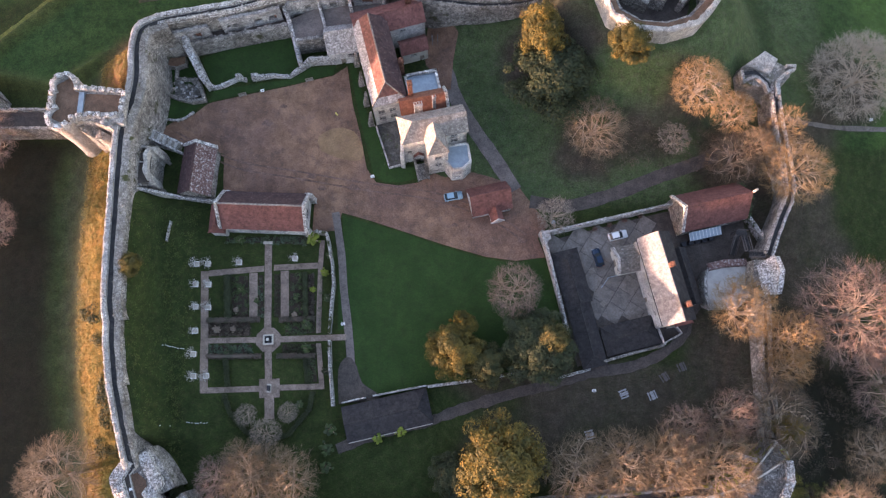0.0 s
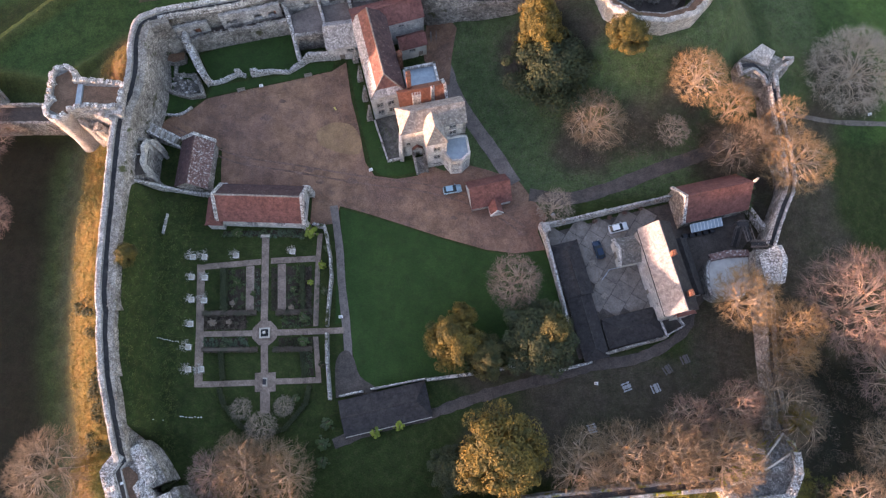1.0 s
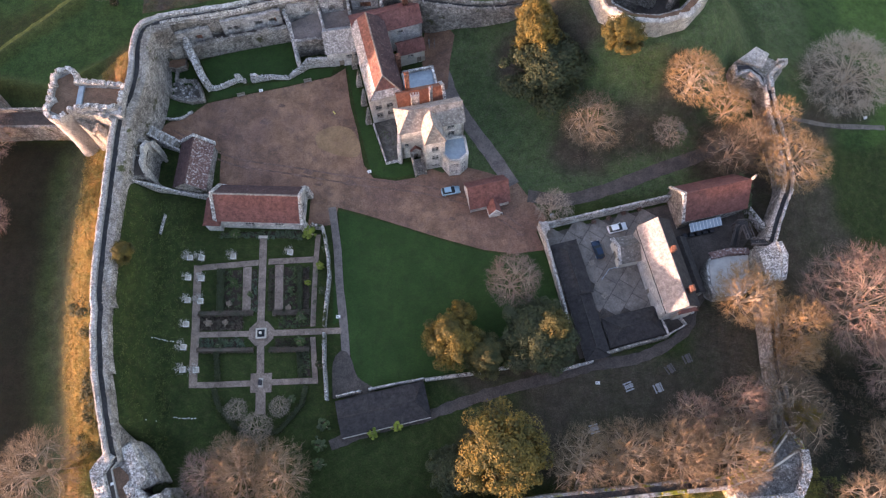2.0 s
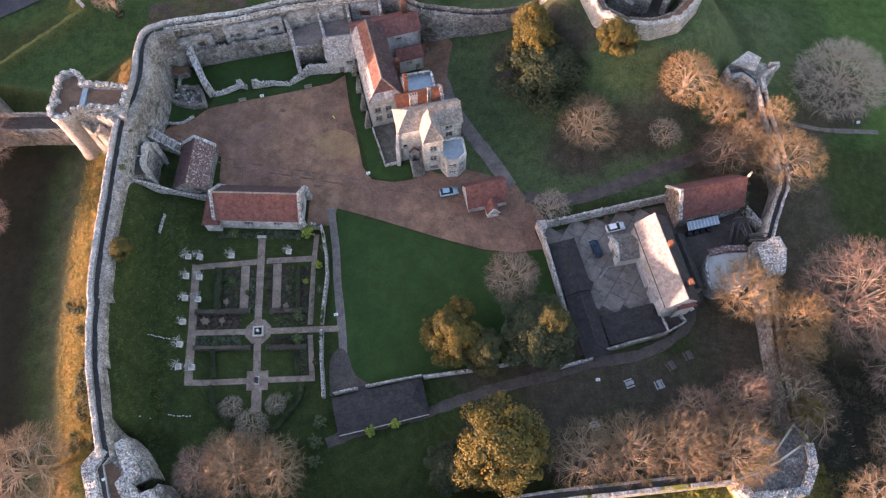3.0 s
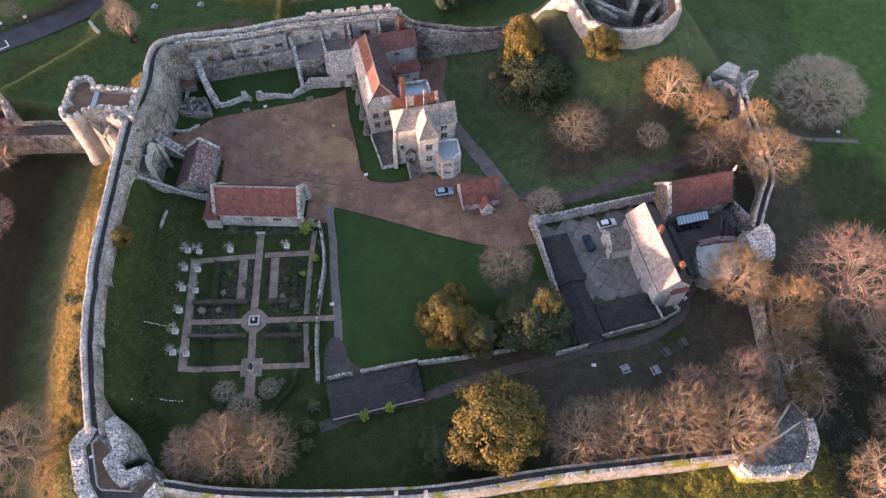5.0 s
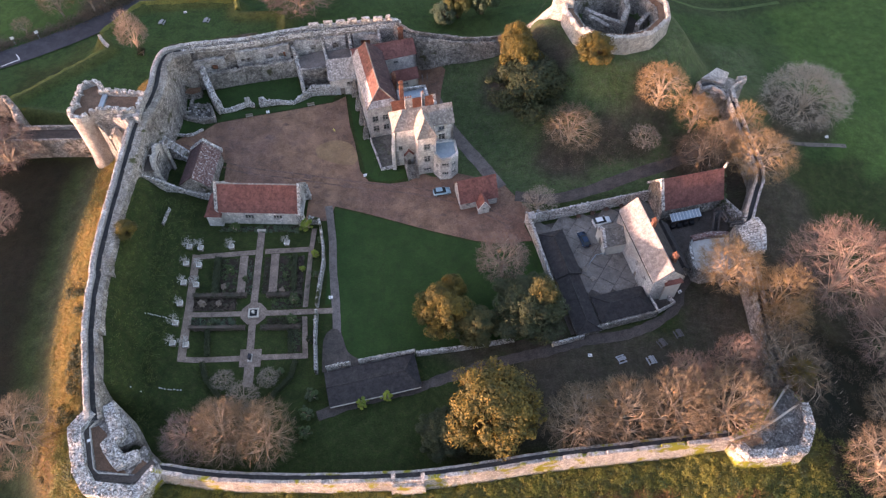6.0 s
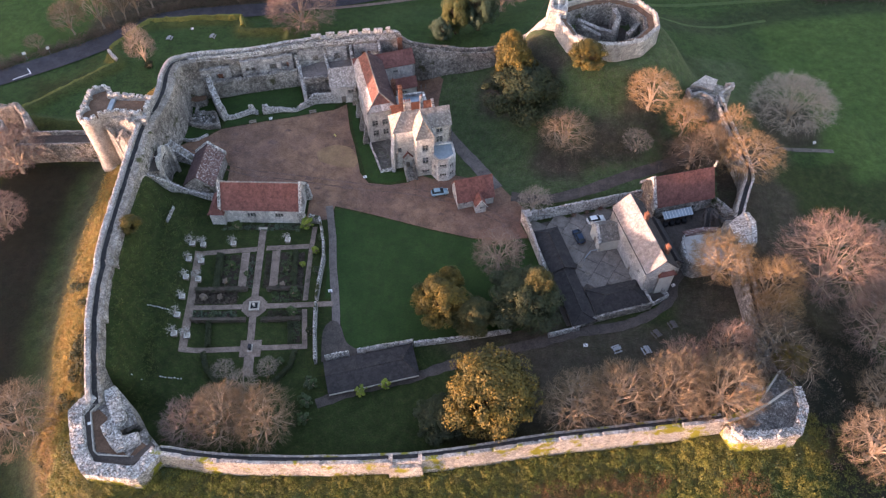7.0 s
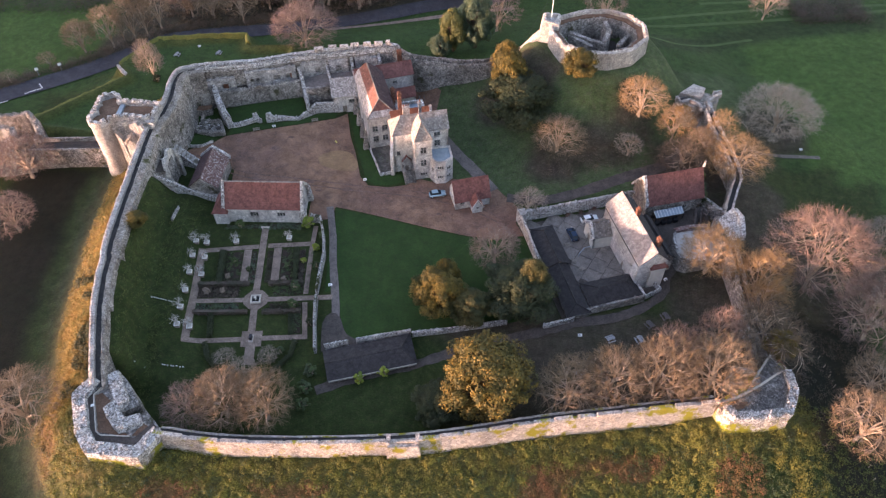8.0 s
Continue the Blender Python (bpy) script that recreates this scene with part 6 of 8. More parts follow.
for (ax, ay), (bx, by), wins in zip(BO, BO[1:] + BO[:1], ([(0.7, 1.6, 3.6, 4.6), (0.7, 1.6, 1.3, 2.3)], [(0.4, 2.0, 4.6, 5.6), (0.4, 2.0, 1.5, 2.5)], [(0.6, 1.9, 3.8, 5.0), (0.6, 1.9, 1.4, 2.4)], [(1.4, 2.8, 3.8, 5.0)], [], [])):
    ln = math.hypot(bx - ax, by - ay)
    m = pose(ax, ay, 0.5, 0, 0, math.degrees(math.atan2(by - ay, bx - ax)))
    bm = bmesh.new()
    panel(bm, ln, 7.2, 0.45, wins, m)
    part("wall", bm, LIMESTONE, bay)
    for wv in wins:
        window_in(bay, m, *wv, lights=3 if wv[1] - wv[0] > 1.4 else 2, transom=False)
bm = bmesh.new()
slab(bm, [(x + (3.2 - x) * 0.12, y + (54 - y) * 0.12, 7.35) for x, y in BO], 0.3)
br_ = part("lead_roof", bm, LEAD, bay, "pale blue sheet lead roof")
for i in range(4):
    bm = bmesh.new()
    box(bm, 1.6 + i * 0.95, 1.68 + i * 0.95, 51.9, 56.2, 7.36, 7.45)
    part("lead_roll", bm, LEAD, br_)
for line in ([(-8.9, 53.6, 7.4), (-8.8, 55.2, 9.2), (-8.6, 56.6, 11.0)],):
    part("buttress", sweep(line, [(-0.45, -0.6, "ground"), (0.45, -0.6, "ground"), (0.4, 0, "top"), (-0.4, 0, "top")], False, 0.5, 0.1), LIMESTONE, lodge, "tall stepped buttress", m=lodge.matrix_basis.inverted())
steps = thing("entrance_steps", "stone entrance steps with low side walls", "stairs", pose(-4.3, 51.0, lie1(-4.3, 51.0), 0, 0, 12))
for i in range(9):
    part("step", box_bm(-0.9, 0.9, 0.36 * i, 0.36 * i + 0.36, -0.3, 0.18 * (i + 1)), STONE, steps)
for sx in (-1.15, 1.15):
    bm = bmesh.new()
    vs = box(bm, sx - 0.24, sx + 0.24, -0.2, 4.6, -0.4, 1.2)
    for v in vs[4:]:
        v.co.z += 1.4 * (v.co.y > 1)
    part("side_wall", bm, STONE, steps)
building("porch", "tiny red-tiled porch at the head of the steps", "porch", -5.5, 56.0, 102.0, 1.6, 2.2, 4.6, 6.0, LIMESTONE, REDTILE, doors={"w": [(1.1, 0.9, 2.0)]}, over=0.15)
patch("stone_terrace", [(-15.4, 63.8), (-10.2, 65.2), (-9.2, 54.3), (-12.0, 53.6)], ROUGHPAVE, 0.25, "rough dark stone terrace with plants", "terrace")
patch("grass_border", [(-22.0, 79.0), (-20.6, 79.6), (-16.8, 64.2), (-15.3, 63.6), (-12.1, 53.4), (-9.0, 54), (-6.2, 54), (-5.9, 51.2), (-9.6, 50.3), (-13.4, 50.4), (-15.6, 52), (-17.2, 58), (-19.2, 66)], LAWN, 0.10, "dark grass border along the hall", "lawn")
patch("grass_border", [(-53.8, 69.4), (-44, 71.8), (-34, 74.0), (-25.6, 76.3), (-24.8, 78.6), (-31, 77.8), (-36, 74.9), (-43, 74.0), (-53, 72)], LAWN, 0.10, "grass strip below the ruined wall", "lawn")
patch("ruin_lawn", [(-56.4, 80.2), (-53.0, 73.4), (-44, 74.6), (-36, 75.6), (-33.4, 77.6), (-35.8, 85.6), (-50, 82.8)], LAWN, 0.10, "dark lawn within the roofless ruin", "lawn")
patch("rampart_lawn", [(-64.4, 79.6), (-64.2, 70), (-65, 65.8), (-61, 64.8), (-57, 67.4), (-54.5, 69.4), (-57.6, 77.5), (-60.5, 80.6)], LAWN, 0.10, "dark grass below the rampart", "lawn")
masonry("low_wall", [(-57, 67.0, 1.9), (-60, 65.0, 1.9), (-64.6, 65.4, 2.0)], 0.4, WALLTOP, label="low curved kerb of grey stone", smooth=True)

kiosk = building("ticket_lodge", "small red-tiled stone lodge with a gabled porch", "lodge", 10.2, 45.9, 13.0, 8.6, 5.9, 2.9, 6.9, LIMESTONE, REDTILE, windows={"w": [(2.9, 1.7, 1.2, 1.0, 2)], "s": [(1.8, 1.7, 1.2, 0.9, 2)]}, over=0.35)
kp = building("lodge_porch", "little gabled stone porch of the lodge", "porch", 11.7, 42.2, 103.0, 2.4, 2.5, 2.4, 4.4, LIMESTONE, REDTILE, windows={"w": [(1.25, 1.5, 0.8, 0.8, 1)]}, over=0.2)
for sg_ in (-1, 1):
    bm = bmesh.new()
    tube(bm, [(-1.47, sg_ * 1.5, 2.0), (-1.47, 0, 4.5)], [0.09, 0.09], 4)
    part("bargeboard", bm, WHITE, kp, "white painted bargeboard")

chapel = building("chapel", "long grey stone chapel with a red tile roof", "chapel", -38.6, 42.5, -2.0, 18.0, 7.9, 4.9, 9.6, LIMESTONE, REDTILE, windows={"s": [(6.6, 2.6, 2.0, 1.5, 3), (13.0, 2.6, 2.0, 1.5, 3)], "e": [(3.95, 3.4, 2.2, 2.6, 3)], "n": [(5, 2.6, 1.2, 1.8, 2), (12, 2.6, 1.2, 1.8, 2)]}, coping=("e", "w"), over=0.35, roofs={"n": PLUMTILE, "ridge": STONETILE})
for sx, sy in ((9.5, -3.9), (9.5, 3.9), (-9.4, 3.9)):
    bm = bmesh.new()
    vs = box(bm, sx - 0.8, sx + 0.8, sy - 0.6, sy + 0.6, -0.6, 4.4)
    for v in vs[4:]:
        v.co.x -= 0.5 * (1 if sx > 0 else -1)
    part("buttress", bm, WALLTOP, chapel, "weathered corner buttress")
building("chapel_vestry", "low stone vestry with red lean-to roof", "house", -48.9, 41.0, 88.0, 5.8, 3.2, 4.0, 6.0, LIMESTONE, REDTILE, hip=(1.2, 0))
cott = building("gate_cottage", "stone cottage with a white-lichened tile roof", "cottage", -54.1, 51.8, 86.0, 10.8, 6.8, 4.6, 7.6, STONE, PLUMTILE, roofs={"s": LICHTILE}, coping=("e",), doors={"s": [(5.0, 1.1, 2.0)]}, roof_labels={"s": "pale lichened slope"})
masonry("wall", [(-65.8, 46.6, 8.6), (-61, 46.3, 6.2), (-58, 46.0, 4.2), (-54.5, 45.9, 2.6), (-50.6, 45.7, 2.0)], 0.6, WALLTOP, label="rubble wall below the cottage", jag=0.15)
gr = thing("gate_ruin", "tall broken shell of a ruined stone lodging", "ruin")
part("ruin_wall", sweep([(-61.9, 56.0, 6.6), (-62.9, 55.2, 9.0), (-63.5, 53.6, 9.9), (-63.5, 51.4, 9.3), (-63.3, 49.6, 9.0), (-62.6, 48.0, 7.2)], [(-1.5, -0.6, "ground"), (0.5, -0.6, "ground"), (0.45, 0, "top"), (-0.45, 0, "top")], True, 0.4, 0.55, 0.14, seed=5, stones=(2.5, -0.4, 0.4, 0.5)), RUINSTONE, gr, "pale broken wall with a battered face")
for line in ([(-63.0, 55.3, 8.6), (-62.2, 55.0, 8.0), (-61.5, 54.5, 7.2)], [(-62.9, 48.5, 7.2), (-62.2, 48.0, 6.2), (-61.6, 47.6, 4.6)]):
    part("wall_stub", sweep(line, [(-0.4, -0.6, "ground"), (0.4, -0.6, "ground"), (0.3, 0, "top"), (-0.3, 0, "top")], False, 0.35, 0.5, 0.1, seed=8, stones=(3, -0.3, 0.3, 0.4)), RUINSTONE, gr)
masonry("side_wall", [(-63, 55.9, 7.4), (-67, 56.2, 9.0)], 0.8, STONE, gr, jag=0.3)
masonry("side_wall", [(-63.4, 48.0, 7.0), (-67, 47.2, 9.0)], 0.8, STONE, gr, jag=0.3)
part("kerb", box_bm(-67.2, -64.0, 52.4, 52.65, 7.85, 8.05), WALLTOP, gr, "thin pale kerb across the floor")
prism("paved_floor", [(-67.4, 47.4), (-67.4, 55.2), (-62.9, 54.4), (-62.9, 48)], 7.9, STONE, gr, lid=LANE)
wst_ = thing("rampart_steps", "narrow stone steps up to the west rampart", "stairs")
for i in range(15):
    q = i / 14
    zt = 1.5 + 4.6 * q
    part("step", box_bm(-0.27, 0.27, -0.85, 0.85, -zt - 0.3, 0), PARAPET if i % 2 else KERBSTONE, wst_, m=pose(-59.6 - 7.4 * q, 58.1 + 2.6 * q, zt + 0.9, 0, 0, -18))
for off in (-1.05, 1.05):
    part("side_wall", sweep([(-58.6, 57.9 + off, 1.9), (-67, 60.8 + off, 7.2)], [(-0.2, -0.6, "ground"), (0.22, -0.6, "ground"), (0.2, 0, "top"), (-0.2, 0, "top")], False, 0.7, 0.12), WALLTOP, wst_)

# roofless range along the north-west curtain
rn = thing("ruined_range", "roofless grey stone range with broken walls", "ruin")
masonry("ruin_wall", [(-58.4, 82.4, 8.4), (-57.2, 79.4, 7.6), (-55.6, 76.2, 6.8), (-54.6, 74.2, 6.4), (-53.2, 72.4, 5.0)], 1.5, WALLTOP, rn, jag=0.8, step=0.5)
masonry("ruin_wall", [(-53.4, 72.7, 4.2), (-52.2, 72.7, 2.7), (-50.2, 73.3, 2.7), (-48.4, 74.3, 2.9), (-47.5, 74.7, 3.0), (-47.2, 74.8, 4.4), (-46.2, 74.8, 4.6), (-45.9, 74.7, 3.0), (-45.2, 74.6, 2.7)], 0.7, WALLTOP, rn, jag=0.3, step=0.4)
masonry("ruin_wall", [(-43.9, 74.8, 3.0), (-43.7, 74.8, 4.4), (-42.5, 75.0, 4.6), (-42.1, 75.1, 3.2), (-39.0, 75.7, 2.9), (-36.6, 75.6, 2.5), (-35.4, 75.5, 2.5), (-32.8, 77.2, 3.4), (-30.8, 78.7, 4.6), (-24.6, 79.3, 4.6)], 0.8, WALLTOP, rn, jag=0.3, step=0.4)
masonry("ruin_wall", [(-57.6, 81.3, 6.5), (-50, 83.1, 6.6), (-42, 84.9, 6.8), (-35.6, 86.2, 7.0)], 1.0, STONE, rn, jag=0.5, step=0.5)
masonry("ruin_wall", [(-36.4, 90.0, 9.4), (-35.2, 87.2, 8.2), (-34.2, 83.8, 6.6), (-32.6, 77.6, 5.4)], 0.9, WALLTOP, rn, jag=0.7, step=0.5)


def window_wall(parent, a, b, top, z0, wins, material, thick=0.8, steps_=()):
    """A straight ruined wall with window openings through it."""
    ln = math.hypot(b[0] - a[0], b[1] - a[1])
    bm = bmesh.new()
    panel(bm, ln, top - z0, thick, wins, pose(a[0], a[1], z0, 0, 0, math.degrees(math.atan2(b[1] - a[1], b[0] - a[0]))))
    rg = random.Random(int(abs(a[0]) * 10))
    u = 0.0
    while u < ln - 0.5:
        w = rg.uniform(0.4, 1.1)
        hgt = rg.uniform(-0.05, 0.5) * (1.6 if rg.random() < 0.2 else 0.8)
        if hgt > 0.06:
            box(bm, u, min(ln, u + w), 0.03, thick - 0.03, top - z0 + 0.005, top - z0 + hgt, pose(a[0], a[1], z0, 0, 0, math.degrees(math.atan2(b[1] - a[1], b[0] - a[0]))))
        u += w + 0.01
    part("window_wall", bm, material, parent)


window_wall(rn, (-60.4, 81.7), (-52.6, 83.7), 9.6, 0.5, [(4.2, 6.0, 5.9, 7.6)], ASHLAR, 0.8)
window_wall(rn, (-49.8, 84.5), (-43.4, 86.1), 10.4, 0.5, [(1.0, 2.0, 6.6, 7.9), (2.5, 3.5, 6.6, 7.9)], ASHLAR, 0.8)
window_wall(rn, (-43.4, 86.1), (-36.6, 87.9), 10.2, 0.5, [(0.8, 2.6, 6.0, 7.8), (4.0, 5.8, 6.0, 7.8)], ASHLAR, 0.8)
window_wall(rn, (-35.4, 88.9), (-28.4, 90.4), 10.0, 0.5, [(1.0, 2.4, 2.4, 4.6), (4.0, 5.4, 6.2, 8.0)], ASHLAR, 0.8)
window_wall(rn, (-27.6, 90.1), (-22.4, 91.1), 10.2, 0.5, [(1.8, 3.4, 6.0, 8.2)], ASHLAR, 0.8)
window_wall(rn, (-20.4, 91.1), (-14.2, 91.7), 10.4, 0.5, [(1.8, 4.4, 6.2, 8.2)], ASHLAR, 0.8)
for bx, by, bz, bw in ((-55.0, 83.4, 6.6, 1.0), (-17.3, 91.9, 7.0, 1.2), (-37.6, 88.0, 6.8, 0.8)):
    part("brick_patch", box_bm(bx - bw, bx + bw, by - 0.05, by + 0.25, bz - 0.3, bz + 1.0), BRICK, rn, "red brick patch in the masonry")
window_wall(rn, (-33.4, 81.4), (-26.4, 82.4), 7.2, 0.5, [(1.0, 1.7, 4.4, 5.3), (2.1, 2.8, 4.4, 5.3), (5.8, 6.6, 4.8, 6.0)], STONE)
for line in ([(-28.6, 91.6, 9.4), (-27.6, 88.2, 7.2), (-26.8, 85.4, 6.6)], [(-21.6, 92.4, 10.6), (-20.8, 89, 9.8)], [(-14.0, 93.0, 11.2), (-13.2, 90, 10.4)]):
    masonry("cross_wall", line, 0.7, WALLTOP, rn, jag=0.3)
prism("range_ledge", [(-60, 82.6), (-57.4, 81.8), (-50, 83.6), (-42, 85.4), (-36.2, 86.6), (-36.4, 89.6), (-44, 87.0), (-52, 85.0), (-58, 83.6)], 5.6, LANE, rn, label="dark earth floor behind the broken wall")
prism("range_floor", [(-36, 87), (-34, 82.6), (-26.4, 83.4), (-20.6, 86.4), (-14, 90.4), (-14.5, 92.6), (-28, 91.2)], 6.2, STONE, rn, base=0.5, lid=DRIVE, label="bare brown earth floor")
masonry("rampart_wall", [(-64.0, 79.4, 8.4), (-61.6, 81.0, 7.6), (-58.8, 82.4, 8.6)], 1.4, STONE, rn, jag=0.5, batter=0.3)
lowr = thing("ruin_footings", "low stone footings of a vanished building", "ruin")
for line in ([(-64.0, 80.4, 2.3), (-63.2, 76, 2.1), (-62.5, 71.5, 2.4)], [(-61.7, 79.8, 2.5), (-61.5, 74.9, 2.3), (-56.4, 74.6, 2.7)], [(-63.0, 70.9, 2.4), (-60, 69.8, 2.6), (-57.2, 69.1, 3.0), (-54.5, 69.5, 3.0), (-55.2, 71.6, 3.3), (-56.1, 73.8, 3.2)], [(-60.2, 74.2, 2.2), (-59.2, 70.4, 2.3)]):
    masonry("footing", line, 0.8, STONE, lowr, jag=0.35, step=0.4)
rf = random.Random(77)
for k in range(46):
    fx, fy = rf.uniform(-62.0, -56.4), rf.uniform(70.2, 74.0)
    a, b = rf.uniform(0.2, 0.5), rf.uniform(0.15, 0.35)
    part("fallen_stone", box_bm(-a, a, -b, b, -0.3, rf.uniform(0.1, 0.35), bevel=0.05), (STONE, WALLTOP, DARKRUBBLE)[k % 3], lowr, m=pose(fx, fy, 2.0, rf.uniform(-10, 10), rf.uniform(-10, 10), rf.uniform(0, 180)))
prism("landing", [(-63.2, 80.4), (-60.4, 83.2), (-59.0, 81.6), (-61.4, 79.6)], 6.6, RUINSTONE, lowr, label="pale stone landing in the corner")
prism("corner_floor", [(-63.4, 79.4), (-61.2, 79.5), (-59.3, 79.8), (-59.2, 78.0), (-61.2, 77.2), (-63.2, 77.6)], 3.6, STONE, lowr, lid=GRAVELROOF, label="bare brown earth ledge")
prism("paving", [(-62, 79), (-61.6, 70.8), (-57, 69.8), (-55.4, 71), (-56.4, 73.4), (-61, 73.6), (-61.2, 79)], 2.0, ROUGHPAVE, lowr)

# ---- stable yard ----
yard_wall = masonry("wall", [(21.6, 37.9, 3.3), (34, 40.8, 3.4), (47.8, 44.0, 3.6), (50.4, 44.6, 3.7)], 0.5, WALLTOP, label="pale rubble wall along the stable yard", jag=0.12)
masonry("wall", [(21.4, 38.4, 4.0), (22.6, 34.6, 3.4), (24.2, 27.6, 2.8), (25.6, 21.0, 2.6), (26.6, 16.0, 2.6)], 0.6, WALLTOP, label="pale rubble wall beside the lawn", jag=0.12)
gp = thing("gate_pier", "white stone gate pier with a cap", "gate pier", pose(22.3, 37.2, 0, 0, 0, 13))
part("pier", box_bm(-0.7, 0.7, -0.9, 0.9, -0.4, 3.9, bevel=0.08), ASHLAR, gp)
part("cap", box_bm(-0.85, 0.85, -1.05, 1.05, 3.905, 4.15, bevel=0.06), ASHLAR, gp)
masonry("wall", [(33.9, 10.4, 1.9), (40, 12.1, 2.0), (46.8, 13.8, 2.1)], 0.6, STONE, label="rubble wall closing the stable yard", jag=0.08)
masonry("wall", [(46.9, 13.9, 2.2), (45.6, 18.0, 2.4)], 0.4, WALLTOP, label="short pale wall beside the slate shed", jag=0.05)
masonry("wall", [(47.4, 14.4, 1.4), (51.0, 16.4, 1.5), (49.6, 18.2, 1.5)], 0.3, WALLTOP, label="low wall round a back yard", jag=0.05)
building("cart_shed", "long low cart shed with dark slate roof", "shed", 27.8, 28.4, -76.0, 11.6, 5.4, 1.9, 3.1, STONE, DARKTILE, hip=(2.0, 0.0))
building("cart_shed", "long low cart shed with dark slate roof", "shed", 30.6, 16.0, -77.0, 13.4, 4.8, 1.6, 2.6, STONE, DARKTILE, hip=(0.0, 2.0))
building("slate_shed", "broad low shed with a hipped dark slate roof", "shed", 40.0, 15.9, 13.5, 11.6, 5.8, 1.7, 3.2, STONE, DARKTILE, hip=(2.6, 2.6))
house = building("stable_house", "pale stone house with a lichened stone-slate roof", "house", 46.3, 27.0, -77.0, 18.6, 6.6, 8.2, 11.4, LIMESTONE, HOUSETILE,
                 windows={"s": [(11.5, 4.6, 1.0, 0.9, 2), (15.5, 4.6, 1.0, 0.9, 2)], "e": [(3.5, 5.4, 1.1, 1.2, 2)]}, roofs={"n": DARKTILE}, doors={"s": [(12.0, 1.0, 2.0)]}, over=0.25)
part("gutter", box_bm(-9.4, 9.4, -3.72, -3.56, 7.62, 7.78, bevel=0.03), IRON, house, "dark iron gutter")
chimney(house, -2.0, 0.4, 9.4, 13.2, 0.9, 0.8, 2)
chimney(house, 6.4, 1.6, 8.6, 12.2, 1.1, 0.8, 2)
hw = building("house_wing", "small stone-tiled porch wing with a coped gable", "porch", 39.9, 32.1, 11.0, 5.2, 5.4, 3.9, 6.2, RENDER_WALL, GREYTILE, coping=("w",), doors={"w": [(2.7, 1.6, 2.4)]})
building("back_wing", "low slate back wing of the stable house", "house", 51.4, 28.0, -77.0, 12.0, 3.4, 4.6, 6.2, STONE, DARKTILE)
building("hip_turret", "small turret with a red hipped roof", "house", 49.4, 19.6, -77.0, 3.6, 3.4, 6.6, 8.8, RENDER_WALL, REDTILE, hip=(2.2, 1.6))
barn = building("barn", "old barn with a long red tile roof", "barn", 57.8, 43.3, 12.5, 14.2, 7.8, 5.1, 10.7, STONE, REDTILE, coping=("w",), windows={"w": [(3.8, 4.6, 0.8, 1.0, 1)], "s": [(3, 2.4, 1.2, 1.2, 2), (10, 2.4, 1.2, 1.2, 2)]}, over=0.3)
bm = bmesh.new()
tube(bm, [(7.4, 0, 10.9), (7.4, 0, 12.1), (7.4, 0, 12.5)], [0.3, 0.22, 0.28], 8)
part("finial", bm, KEEPSTONE, barn, "stone gable finial")
lean = thing("glass_lean_to", "pale metal lean-to roof on dark posts", "shelter", pose(57.2, 37.9, 0, 0, 0, 13))
bm = bmesh.new()
slab(bm, [(-3.6, -0.9, 2.5), (3.6, -0.9, 2.5), (3.6, 0.9, 3.1), (-3.6, 0.9, 3.1)], 0.06)
lroof = part("roof_sheet", bm, LEAD, lean)
for i in range(10):
    bm = bmesh.new()
    slab(bm, [(-3.6 + 0.77 * i, -0.9, 2.56), (-3.52 + 0.77 * i, -0.9, 2.56), (-3.52 + 0.77 * i, 0.9, 3.16), (-3.6 + 0.77 * i, 0.9, 3.16)], 0.05)
    part("glazing_bar", bm, WHITE, lroof)
for i in range(5):
    part("post", box_bm(-3.5 + 1.75 * i - 0.06, -3.5 + 1.75 * i + 0.06, -0.85, -0.73, 0, 2.42), IRON, lean)
store = thing("store", "pale flat-roofed stone store below the wall tower", "store")
SO = [(55.5, 27.6), (56.0, 29.2), (57.4, 30.2), (62.6, 31.0), (65.0, 30.6), (65.2, 24.6), (62.0, 21.6), (57.4, 21.4), (55.9, 22.2), (55.4, 24.0)]
prism("wall", SO, 4.7, STONE, store)
prism("roof", [(60.4 + 0.93 * (x - 60.4), 26.2 + 0.93 * (y - 26.2)) for x, y in SO], 4.95, FELT, store, base=4.68, label="smooth pale felted roof")
part("coping", sweep([(x, y, 5.1) for x, y in SO + SO[:1]], [(-0.25, -0.5, "top"), (0.2, -0.5, "top"), (0.16, 0, "top"), (-0.2, 0, "top")], False, 0.6, 0.05, 0.05), WALLTOP, store)
part("tiled_verge", sweep([(56.4, 29.4, 5.5), (60.0, 30.2, 5.7), (64.6, 30.4, 5.6)], [(-0.3, -0.9, "top"), (1.5, -0.9, "top"), (1.4, -0.55, "top"), (-0.1, 0, "top")], False, 0.6, 0.12, 0.08), LICHTILE, store, "narrow strip of lichened red tiles")
# yard slabs, laid on the skew
slabs = thing("yard_slabs", "grey concrete yard slabs with dark joints", "paving", kind="structure")
YARD = [(32.0, 20.0), (46.4, 18.6), (43.4, 30), (43.0, 36.0), (47, 42.8), (36.5, 40.6), (24.0, 37.4), (24.0, 34.2), (29.6, 34.6), (30.2, 30.0)]


def within(x, y, poly):
    odd = False
    for (ax, ay), (bx, by) in zip(poly, poly[1:] + poly[:1]):
        if (ay > y) != (by > y) and x < (bx - ax) * (y - ay) / (by - ay) + ax:
            odd = not odd
    return odd


